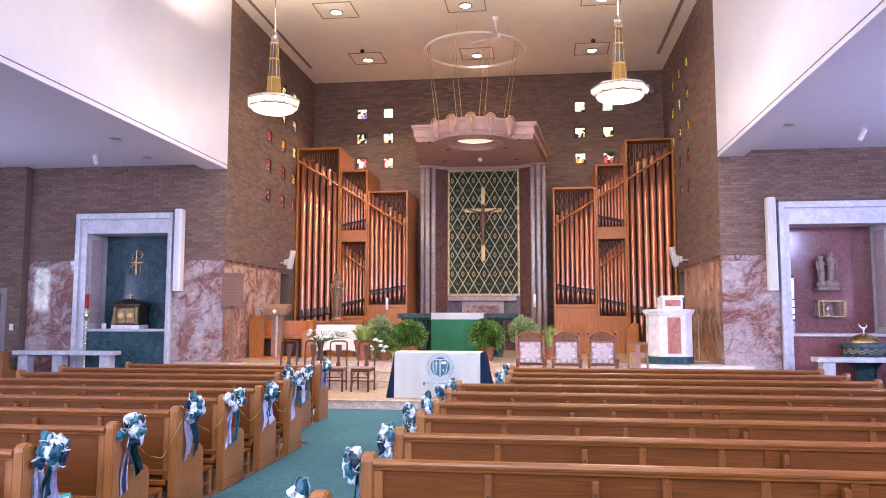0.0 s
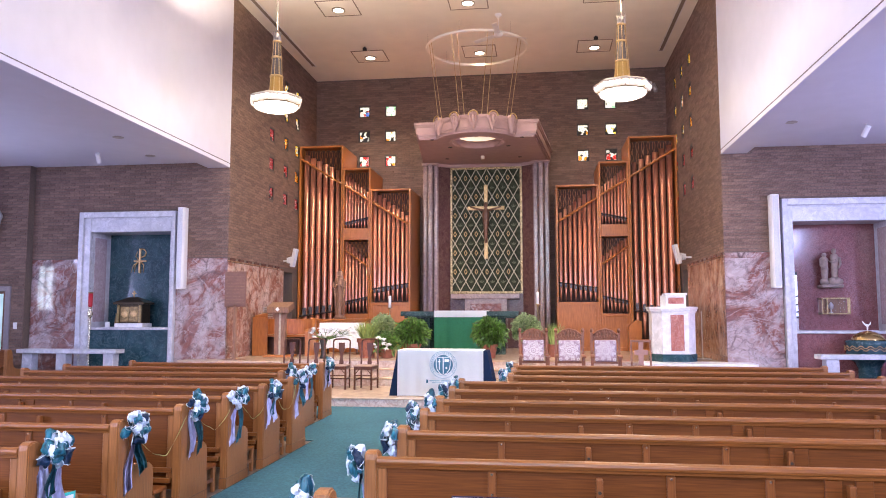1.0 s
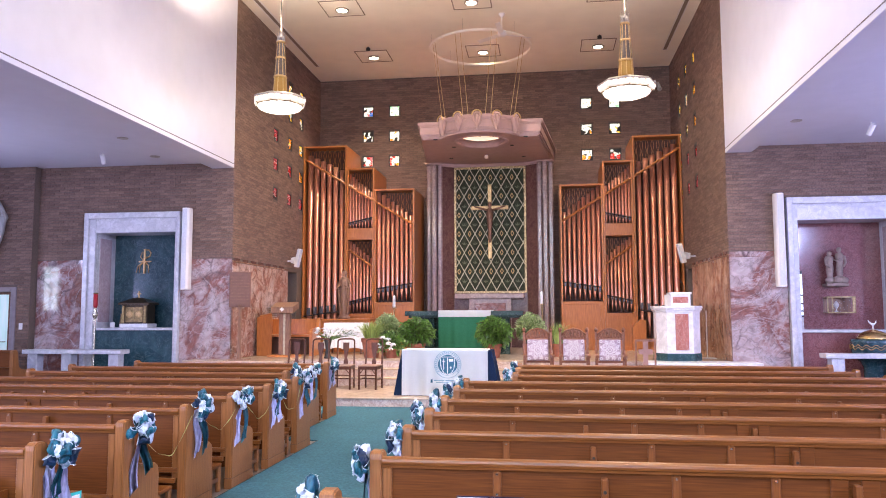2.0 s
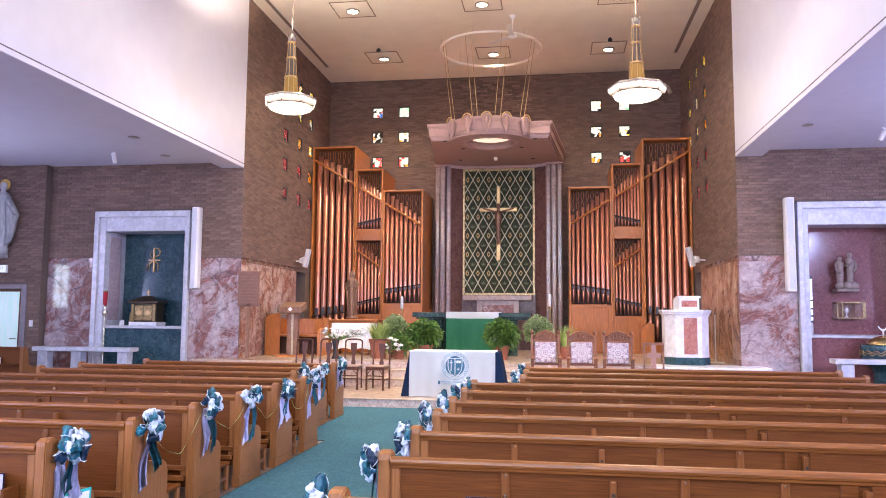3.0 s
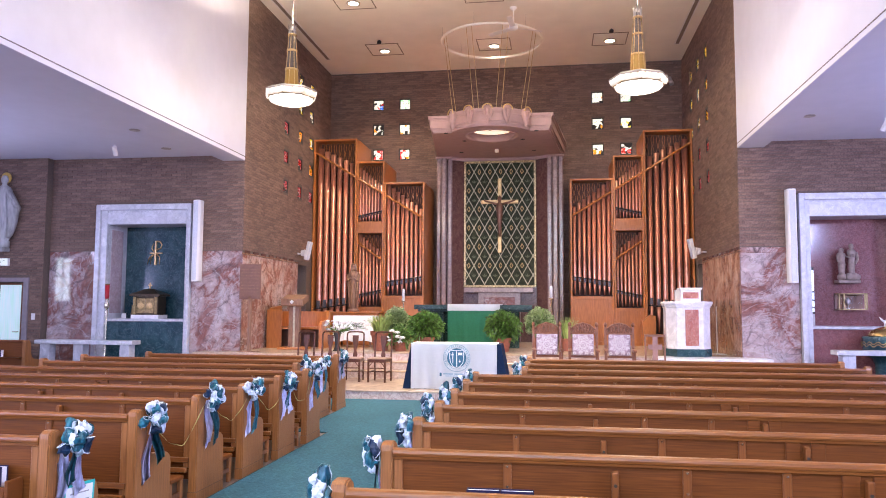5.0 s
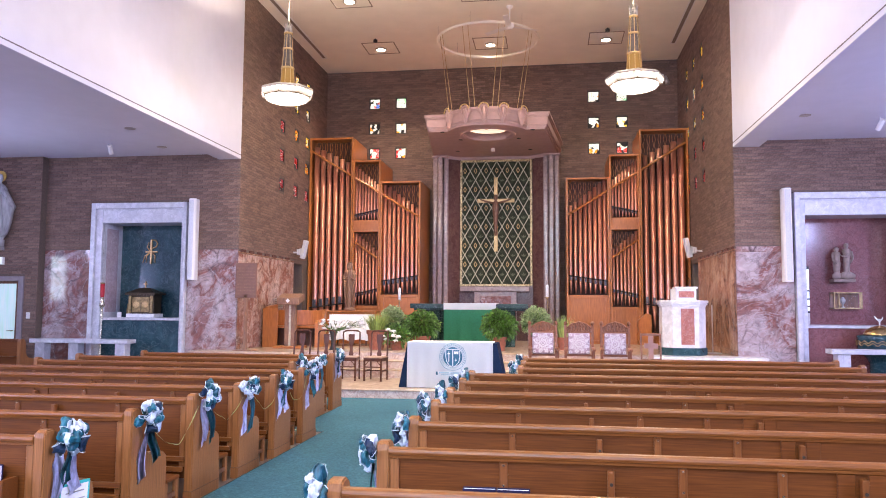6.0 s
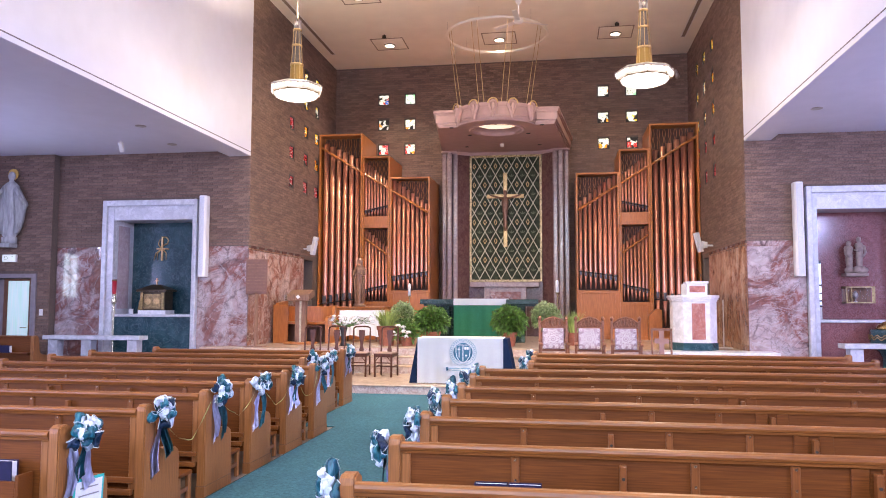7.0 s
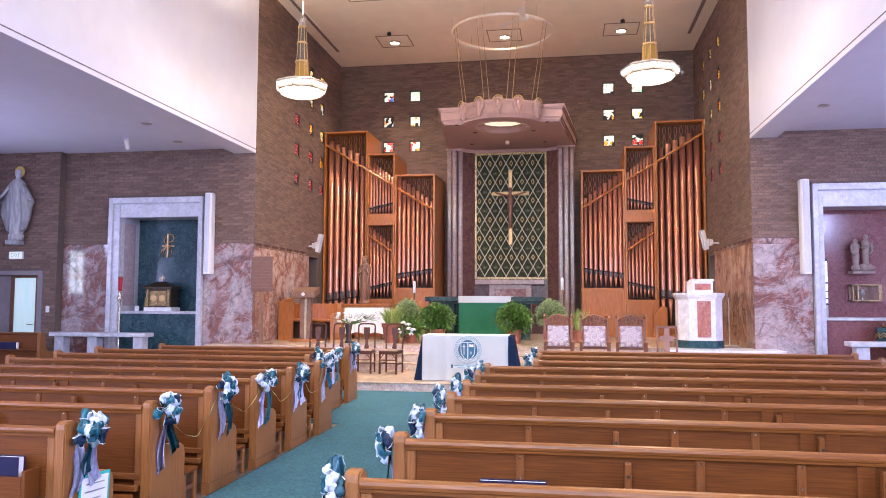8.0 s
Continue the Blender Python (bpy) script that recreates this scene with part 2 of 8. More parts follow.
# one chancel marble in two tones: warm light coloured in right, brighter light left
AMBER = breccia("amber_marble", ((0.46, 0.32, 0.23), (0.38, 0.225, 0.145), (0.24, 0.11, 0.068), (0.47, 0.34, 0.255)), (0.11, 0.058, 0.04), (0.50, 0.40, 0.32), 0.8, 0.14, 10, (1, 1, 0.65), 0.7)
ROSE_WARM = breccia("warm_rose_marble", ((0.56, 0.44, 0.385), (0.46, 0.30, 0.24), (0.27, 0.11, 0.075), (0.55, 0.43, 0.375)), (0.13, 0.075, 0.06), (0.60, 0.51, 0.46), 0.75, 0.12, 25, (1, 1, 0.95), 0.8, 0.6)
RED_GRANITE = marble("red_granite", (0.225, 0.076, 0.072), (0.36, 0.18, 0.18), (0.155, 0.047, 0.047), 14.0, 0.12, vein_width=0.04)
BLUE_MARBLE = marble("blue_green_marble", (0.017, 0.052, 0.068), (0.08, 0.14, 0.155), (0.028, 0.076, 0.09), 2.2, 0.15, vein_width=0.03)
WHITE_MARBLE = marble("white_marble", (0.78, 0.77, 0.78), (0.66, 0.65, 0.67), (0.82, 0.81, 0.81), 1.6, 0.3, vein_width=0.02)
GREY_MARBLE = marble("grey_rose_marble", (0.32, 0.225, 0.205), (0.24, 0.165, 0.155), (0.36, 0.265, 0.24), 2.5, 0.18, vein_width=0.04)
BRASS = material("brass", (0.75, 0.52, 0.20), 0.25, metal=1.0, scale=10, amount=0.1)
COPPER = material("copper_pipe", (0.70, 0.325, 0.225), 0.36, metal=0.80, scale=3, amount=0.16, stretch=(1, 1, 0.4), island=0.10)
PIPE_DARK = material("dark_pipe_foot", (0.045, 0.032, 0.034), 0.4, metal=0.4, scale=8, amount=0.2)
# dark brown stands in for shade inside the organ cases and under the bench
SHADE_BROWN = material("dark_organ_interior", (0.085, 0.034, 0.019), 0.7, scale=4, amount=0.3)
GILT_PAINT = material("gilt_halo_paint", (0.70, 0.47, 0.12), 0.45, metal=0.25, scale=20, amount=0.2)
GOLD = material("gold_leaf", (0.60, 0.41, 0.19), 0.42, metal=1.0, scale=30, amount=0.25, bump=0.25, bump_scale=80)
GILT = material("gilt_mosaic", (0.52, 0.39, 0.20), 0.32, metal=0.8, scale=38, amount=0.85, bump=0.8, bump_scale=45)
CREAM = material("cream_lattice", (0.50, 0.45, 0.30), 0.4, metal=0.2, scale=30, amount=0.3, bump=0.3)
SLATE = material("slate_green_panel", (0.050, 0.058, 0.034), 0.85, scale=12, amount=0.45, bump=0.2, bump_scale=40, spec=0.1)
CANOPY = material("rose_painted_canopy", (0.43, 0.275, 0.25), 0.55, scale=6, amount=0.08, big=0.06, bump=0.05)
CANOPY_IN = material("cream_canopy_well", (0.75, 0.64, 0.50), 0.6, scale=6, amount=0.06)
MAROON = marble("maroon_marble", (0.135, 0.068, 0.056), (0.20, 0.11, 0.09), (0.11, 0.052, 0.045), 3.0, 0.15, vein_width=0.03)
BRONZE = material("brown_bronze", (0.20, 0.10, 0.055), 0.45, metal=0.5, scale=14, amount=0.3, bump=0.2)
PIPE_METAL = material("dull_steel", (0.45, 0.42, 0.40), 0.4, metal=0.8, scale=12, amount=0.15)
LEAD = material("dark_lead", (0.02, 0.018, 0.016), 0.6, scale=20, amount=0.3)
WHITE_PAINT = material("white_paint", (0.80, 0.78, 0.76), 0.45, scale=6, amount=0.05, bump=0.04)


def stained(name, colour):
    mat = bpy.data.materials.new(name)
    mat.use_nodes = True
    bsdf = mat.node_tree.nodes["Principled BSDF"]
    bsdf.inputs["Base Color"].default_value = (*colour, 1)
    bsdf.inputs["Transmission Weight"].default_value, bsdf.inputs["IOR"].default_value, bsdf.inputs["Roughness"].default_value = 1.0, 1.08, 0.1
    return mat


GLASS = {k: stained("glass_" + k, c) for k, c in dict(
    clear=(0.95, 0.97, 0.90), yellow=(0.95, 0.72, 0.12), amber=(0.90, 0.42, 0.05), red=(0.70, 0.06, 0.05),
    rose=(0.62, 0.16, 0.20), green=(0.45, 0.85, 0.55), blue=(0.08, 0.22, 0.70)).items()}
SKY_HIGH = glow("bright_sky_behind_glass", (1.0, 0.98, 0.90), 1.15)
# glow that imitates a bright reflection in the strip by the red niche
REFLECTION_PALE = glow("pale_daylight_behind_glass", (0.80, 0.88, 1.0), 0.85)
SKY_WINDOW = glow("sky_in_the_aisle_window", (0.72, 0.84, 1.0), 14.0)
SKY_LOW = glow("dim_daylight_behind_glass", (1.0, 0.9, 0.85), 0.58)
SLATE_LIGHT = material("slate_green_relief", (0.15, 0.165, 0.10), 0.8, scale=20, amount=0.3, spec=0.15)
SEAM = material("dark_seam", (0.24, 0.19, 0.15), 0.7, scale=20, amount=0.2)
ROD = material("brass_rod", (0.55, 0.40, 0.20), 0.4, metal=0.8, scale=10, amount=0.1)
LAMP_WARM = glow("warm_lamp", (1.0, 0.90, 0.72), 7.0)
LAMP_BOWL = glow("lit_glass_bowl", (1.0, 0.93, 0.82), 1.0)
LAMP_PETAL = glow("lit_glass_petal", (1.0, 0.90, 0.76), 0.62)
LAMP_RIM = glow("lit_glass_rim", (1.0, 0.86, 0.66), 0.36)
AMBER_GLASS = glow("lit_amber_glass", (0.20, 0.11, 0.018), 0.6)
SMOKE_GLASS = material("smoked_glass_stem", (0.12, 0.095, 0.08), 0.15, scale=20, amount=0.2)
GREEN_CLOTH = material("green_altar_cloth", (0.030, 0.235, 0.125), 0.75, scale=40, amount=0.15, bump=0.15, bump_scale=200, big=0.08)
WHITE_CLOTH = material("white_linen", (0.90, 0.93, 0.93), 0.85, scale=60, amount=0.04, bump=0.12, bump_scale=220)
NAVY_CLOTH = material("navy_cloth", (0.006, 0.017, 0.048), 0.85, scale=50, amount=0.25, bump=0.15, bump_scale=200, spec=0.15)
SEAL_BLUE = material("seal_blue_print", (0.03, 0.13, 0.20), 0.8, scale=60, amount=0.15)
SEAL_PALE = material("seal_pale_print", (0.30, 0.47, 0.56), 0.8, scale=60, amount=0.06)
GREEN_STONE = marble("dark_green_marble", (0.012, 0.03, 0.026), (0.10, 0.14, 0.13), (0.02, 0.05, 0.042), 3.0, 0.1, vein_width=0.02)
TERRACOTTA = material("terracotta", (0.30, 0.10, 0.055), 0.8, scale=20, amount=0.25, bump=0.2, big=0.1)
SOIL = material("potting_soil", (0.035, 0.022, 0.014), 1.0, scale=50, amount=0.5, bump=0.8)
LEAF = material("dark_green_leaf", (0.095, 0.19, 0.032), 0.33, scale=10, amount=0.4, island=0.7)
LEAF_PALE = material("pale_green_leaf", (0.34, 0.43, 0.20), 0.6, scale=10, amount=0.35, island=0.4)
LEAF_GRASS = material("grass_blade", (0.32, 0.42, 0.11), 0.5, scale=10, amount=0.3, island=0.35)
PETAL = material("white_petal", (0.85, 0.84, 0.80), 0.7, scale=20, amount=0.05, island=0.06)
TAPESTRY = material("mauve_upholstery", (0.36, 0.27, 0.31), 0.9, scale=45, amount=0.5, bump=0.2, bump_scale=200, spec=0.2)
FLORAL = material("cream_woven_flowers", (0.60, 0.56, 0.57), 0.9, scale=80, amount=0.15, bump=0.2, bump_scale=220, spec=0.2)
CARVED = material("carved_brown_wood", (0.21, 0.075, 0.032), 0.42, grain=(0.12, 0.042, 0.018), scale=12, stretch=(6, 6, 1.5), bump=0.3, bump_scale=60)
STATUE_WOOD = material("brown_carved_statue", (0.26, 0.14, 0.085), 0.6, grain=(0.17, 0.085, 0.05), scale=6, stretch=(8, 8, 1.2), bump=0.1)
STATUE_WHITE = material("grey_white_statue_paint", (0.42, 0.42, 0.42), 0.6, scale=5, amount=0.35, bump=0.1, big=0.15, stretch=(3, 3, 0.7))
STATUE_CLAY = material("pale_clay_figures", (0.31, 0.235, 0.20), 0.7, scale=14, amount=0.25, bump=0.2)
MAUVE_MARBLE = marble("mauve_marble", (0.46, 0.36, 0.38), (0.38, 0.28, 0.30), (0.50, 0.41, 0.43), 4.0, 0.2, vein_width=0.03)
RIBBON_WHITE = material("white_organza", (0.62, 0.70, 0.80), 0.55, scale=45, amount=0.5, bump=1.0, bump_scale=38, island=0.10, stretch=(1, 1, 0.5))
RIBBON_TEAL = material("teal_satin", (0.012, 0.115, 0.155), 0.34, scale=40, amount=0.75, bump=1.0, bump_scale=38, island=0.3, spec=0.5, stretch=(1, 1, 0.5))
RIBBON_EDGE = material("silver_wire_edge", (0.72, 0.80, 0.86), 0.4, scale=60, amount=0.3)
RIBBON_NAVY = material("navy_satin", (0.005, 0.022, 0.055), 0.45, scale=40, amount=0.5, bump=1.0, bump_scale=38, island=0.3, spec=0.35)
RIBBON_LILAC = material("lilac_organza", (0.56, 0.58, 0.82), 0.6, scale=45, amount=0.4, bump=0.7, bump_scale=40, stretch=(1.5, 1.5, 0.35))
RIBBON_GOLD = material("curling_gold_ribbon", (0.46, 0.50, 0.20), 0.35, scale=40, amount=0.3)
BOOK_NAVY = material("navy_book_cover", (0.011, 0.011, 0.045), 0.6, scale=30, amount=0.2, spec=0.2)
PAPER = material("paper", (0.82, 0.81, 0.80), 0.8, scale=40, amount=0.05)
CARD_TEAL = material("turquoise_card_edge", (0.03, 0.48, 0.42), 0.5, scale=20, amount=0.06)
RED_GLASS = glow("red_lamp_glass", (0.35, 0.008, 0.02), 0.12)
BRASS_OLD = material("dark_brass", (0.26, 0.18, 0.08), 0.35, metal=0.8, scale=14, amount=0.3, bump=0.15)
DOOR_FRAME = material("grey_mauve_door_frame", (0.25, 0.21, 0.22), 0.5, scale=10, amount=0.12)
DOOR_DAY = glow("daylit_curtained_glass", (0.62, 0.80, 0.74), 0.36)
# upright streaks in the glow colour imitate light and shade on curtain folds
_n, _wave, _mp, _co = DOOR_DAY.node_tree, *[DOOR_DAY.node_tree.nodes.new("ShaderNode" + k) for k in ("TexNoise", "Mapping", "TexCoord")]
_mp.inputs["Scale"].default_value = (16, 16, 0.9)
_wave.inputs["Scale"].default_value = 1.6
_ramp = _n.nodes.new("ShaderNodeValToRGB")
_ramp.color_ramp.elements[0].position, _ramp.color_ramp.elements[1].position = 0.3, 0.7
_ramp.color_ramp.elements[0].color, _ramp.color_ramp.elements[1].color = (0.30, 0.50, 0.44, 1), (0.80, 0.98, 0.95, 1)
_n.links.new(_co.outputs["Object"], _mp.inputs["Vector"])
_n.links.new(_mp.outputs["Vector"], _wave.inputs["Vector"])
_n.links.new(_wave.outputs["Fac"], _ramp.inputs["Fac"])
_n.links.new(_ramp.outputs["Color"], _n.nodes["Principled BSDF"].inputs["Emission Color"])
SIGN_LIT = glow("lit_exit_sign", (0.85, 0.95, 0.85), 0.45)
GRILLE = material("pale_grille_cloth", (0.66, 0.67, 0.72), 0.8, scale=150, amount=0.2, bump=0.3, bump_scale=300)
BRASS_PALE = material("pale_brass", (0.72, 0.66, 0.52), 0.25, metal=0.9, scale=10, amount=0.1)
CLEAR_GLASS = stained("clear_glass", (0.98, 0.99, 0.99))
SEAT_PALE = material("brown_seat_board", (0.36, 0.235, 0.18), 0.6, scale=60, amount=0.1)
CROSS_WOOD = material("reddish_chair_wood", (0.22, 0.10, 0.06), 0.45, grain=(0.16, 0.07, 0.04), scale=6, stretch=(8, 8, 1.2))
CROSS_PINK = material("pinkish_cross_wood", (0.34, 0.19, 0.15), 0.5, scale=8, amount=0.15)
RED_PALE = marble("veined_red_marble", (0.44, 0.17, 0.13), (0.60, 0.38, 0.33), (0.37, 0.125, 0.095), 4.0, 0.15, vein_width=0.025)
BOARD_BROWN = material("brown_notice_board", (0.20, 0.095, 0.065), 0.6, scale=20, amount=0.15)
TAB_GOLD = material("dull_gilt", (0.31, 0.22, 0.10), 0.4, metal=0.85, scale=20, amount=0.4, bump=0.3)
BATTEN = material("batten_oak", (0.195, 0.068, 0.0165), 0.36, grain=(0.145, 0.047, 0.0105), scale=5, stretch=(26, 26, 0.9), island=0.08, spec=0.4)
# worn rail oak, also lightened in colour to carry the rails' highlights
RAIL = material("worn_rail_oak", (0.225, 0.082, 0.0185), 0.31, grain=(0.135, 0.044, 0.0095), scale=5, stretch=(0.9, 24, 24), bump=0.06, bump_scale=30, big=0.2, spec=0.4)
SEAM_LILAC = material("grey_groove", (0.16, 0.13, 0.15), 0.8, scale=20, amount=0.2)
FRAME_MARBLE = marble("pale_grey_marble", (0.56, 0.56, 0.60), (0.44, 0.44, 0.49), (0.60, 0.60, 0.63), 1.6, 0.3, vein_width=0.03)
OPAL = glow("lit_opal_band", (1.0, 0.86, 0.66), 0.75)

CHAIR_WOOD = material("dark_reddish_chair_wood", (0.095, 0.033, 0.017), 0.4, grain=(0.06, 0.02, 0.010), scale=5, stretch=(10, 10, 1.2), spec=0.3)
DARK_BRONZE = material("dark_bronze", (0.065, 0.045, 0.025), 0.4, metal=0.6, scale=14, amount=0.3, bump=0.15)
PIPE_LIP = material("grey_pipe_mouth", (0.12, 0.11, 0.125), 0.45, metal=0.5, scale=10, amount=0.25)
# ---------- building blocks ----------
def mesh_of(name, bm, mat):
    me = bpy.data.meshes.new(name)
    bm.to_mesh(me)
    bm.free()
    me.materials.append(mat)
    return me


def part(name, bm, mat, parent, label="", smooth=False):
    ob = new(name, mesh_of(name, bm, mat))
    if smooth:
        ob.data.shade_smooth()
    ob.parent = parent
    if label:
        ob["label"] = label
    return ob


def thing(name, label, category, m=None, group="", kind=""):
    ob = new(name)
    ob.empty_display_size = 0.1
    if m is not None:
        ob.matrix_basis = m
    return tagged(ob, label, category, group, kind)


def solid(name, bm, mat, label, category, m=None, group="", kind="", smooth=False):
    ob = new(name, mesh_of(name, bm, mat))
    if smooth:
        ob.data.shade_smooth()
    if m is not None:
        ob.matrix_basis = m
    return tagged(ob, label, category, group, kind)


def box(bm, x0, x1, y0, y1, z0, z1, bevel=0.0, seg=1):
    vs = [bm.verts.new((x, y, z)) for x in (x0, x1) for y in (y0, y1) for z in (z0, z1)]
    fs = [bm.faces.new([vs[i] for i in f]) for f in ((0, 1, 3, 2), (4, 6, 7, 5), (0, 4, 5, 1), (2, 3, 7, 6), (0, 2, 6, 4), (1, 5, 7, 3))]
    if bevel:
        edges = list({e for f in fs for e in f.edges})
        bmesh.ops.bevel(bm, geom=edges, offset=bevel, segments=seg, affect="EDGES", profile=0.5)
    return bm


def boxes(*specs, bevel=0.0, seg=1):
    bm = bmesh.new()
    for s in specs:
        box(bm, *s, bevel=bevel, seg=seg)
    return bm


def lathe(bm, profile, n=24, centre=(0, 0, 0), cap=True):
    """Turns (radius, height) pairs about the vertical through centre."""
    rings = []
    for r, z in profile:
        rings.append([bm.verts.new((centre[0] + r * math.cos(2 * math.pi * i / n), centre[1] + r * math.sin(2 * math.pi * i / n), centre[2] + z)) for i in range(n)])
    for a, b in zip(rings, rings[1:]):
        for i in range(n):
            bm.faces.new((a[i], a[(i + 1) % n], b[(i + 1) % n], b[i]))
    if cap:
        bm.faces.new(list(reversed(rings[0])))
        bm.faces.new(rings[-1])
    return bm


def prism(bm, outline, z0, z1):
    """An upright block over a plan outline (counter-clockwise)."""
    lo, hi = [bm.verts.new((x, y, z0)) for x, y in outline], [bm.verts.new((x, y, z1)) for x, y in outline]
    bm.faces.new(list(reversed(lo)))
    bm.faces.new(hi)
    n = len(outline)
    for i in range(n):
        bm.faces.new((lo[i], lo[(i + 1) % n], hi[(i + 1) % n], hi[i]))
    return bm


def slab_profile(bm, outline, x0, x1):
    """A block with a (y, z) outline, drawn out along x."""
    a, b = [bm.verts.new((x0, y, z)) for y, z in outline], [bm.verts.new((x1, y, z)) for y, z in outline]
    bm.faces.new(list(reversed(a)))
    bm.faces.new(b)
    n = len(outline)
    for i in range(n):
        bm.faces.new((a[i], a[(i + 1) % n], b[(i + 1) % n], b[i]))
    bmesh.ops.recalc_face_normals(bm, faces=bm.faces)
    return bm


def tube(bm, pts, r, n=8, r_end=None):
    """A round rod through the points."""
    pts = [Vector(p) for p in pts]
    rings = []
    for i, p in enumerate(pts):
        d = (pts[min(i + 1, len(pts) - 1)] - pts[max(i - 1, 0)]).normalized()
        u = d.orthogonal().normalized() if i == 0 else (rings[-1][1] - d * rings[-1][1].dot(d)).normalized()
        v = d.cross(u)
        k = i / max(1, len(pts) - 1)
        rr = r + ((r_end if r_end is not None else r) - r) * k
        rings.append(([bm.verts.new(p + (u * math.cos(2 * math.pi * j / n) + v * math.sin(2 * math.pi * j / n)) * rr) for j in range(n)], u))
    for (a, _), (b, _) in zip(rings, rings[1:]):
        for j in range(n):
            bm.faces.new((a[j], a[(j + 1) % n], b[(j + 1) % n], b[j]))
    bm.faces.new(list(reversed(rings[0][0])))
    bm.faces.new(rings[-1][0])
    return bm


# ---------- the shell ----------
W, Y1, Y2 = 5.12, 15.24, 21.41          # half width of nave and chancel, chancel opening, back wall
ZC, ZS, ZA = 8.63, 4.78, 4.90           # high ceiling, beam soffit, aisle ceiling
XA, YB = 11.5, -9.6                     # outer aisle walls, west wall
P1, UP = 0.165, 0.66                    # lower and upper platform

floor = solid("floor", boxes((-XA - .3, XA + .3, YB - .3, 12.82, -0.2, 0)), TERRAZZO, "pale stone nave floor under the pews", "floor", kind="structure")
ceiling = solid("ceiling", boxes((-W, W, YB, Y2, ZC, ZC + .2)), CEILING, "cream plaster ceiling over nave and chancel", "ceiling", kind="structure")
for _s, _n in ((-1, "left"), (1, "right")):
    _x = sorted((_s * W, _s * (W + .28)))
    _b = sorted((_s * (W + .28), _s * (W + .50)))
    solid("beam_" + _n, boxes((*_b, YB, Y1, ZS, 5.2)), PLASTER, "white plastered beam along the aisle ceiling", "beam", kind="structure")
    _a = sorted((_s * (W + .50), _s * XA))
    solid("ceiling_aisle_" + _n, boxes((*_a, YB, Y1, ZA, 5.1)), PLASTER, "white plaster aisle ceiling", "ceiling", kind="structure")
    # grey strip on the wall face, coloured like the shadow of a groove
    _t = sorted((_s * (W - .004), _s * (W + .01)))
    solid("trim_groove_" + _n, boxes((*_t, YB, Y1, ZS + .075, ZS + .092)), SEAM_LILAC, "thin shadow groove along the wall foot", "trim", kind="structure")
def flat_wall(name, o, u, n, rect, holes, depth, mat, label, reveal=0.0):
    """A wall of the given thickness over rect (u0, u1, v0, v1), with openings through it. o: origin, u: its run, n: the way it faces."""
    o, u, n, up = Vector(o), Vector(u), Vector(n), Vector((0, 0, 1))
    us = sorted({rect[0], rect[1], *[h[i] for h in holes for i in (0, 1)]})
    vs = sorted({rect[2], rect[3], *[h[i] for h in holes for i in (2, 3)]})
    us, vs = [a for a in us if rect[0] <= a <= rect[1]], [b for b in vs if rect[2] <= b <= rect[3]]
    bm = bmesh.new()
    at = lambda a, b, d: bm.verts.new(o + u * a + up * b - n * d)
    solidcell = lambda a, b: rect[0] < a < rect[1] and rect[2] < b < rect[3] and not any(h[0] < a < h[1] and h[2] < b < h[3] for h in holes)
    for a0, a1 in zip(us, us[1:]):
        for b0, b1 in zip(vs, vs[1:]):
            if not solidcell((a0 + a1) / 2, (b0 + b1) / 2):
                continue
            for d in (0, depth):
                bm.faces.new([at(a, b, d) for a, b in ((a0, b0), (a1, b0), (a1, b1), (a0, b1))])
            e = 1e-4
            for (c, d2), (p, q) in ((((a0 - e), (b0 + b1) / 2), ((a0, b0), (a0, b1))), (((a1 + e), (b0 + b1) / 2), ((a1, b0), (a1, b1))),
                                    (((a0 + a1) / 2, b0 - e), ((a0, b0), (a1, b0))), (((a0 + a1) / 2, b1 + e), ((a0, b1), (a1, b1)))):
                if not solidcell(c, d2):
                    bm.faces.new([at(*p, 0), at(*q, 0), at(*q, depth), at(*p, depth)])
    bmesh.ops.remove_doubles(bm, verts=bm.verts, dist=1e-5)
    bmesh.ops.recalc_face_normals(bm, faces=bm.faces)
    return solid(name, bm, mat, label, "wall", kind="structure")


BRICK_L, BRICK_H, JOINT, HEAD = 0.235, 0.0535, 0.0095, 0.004


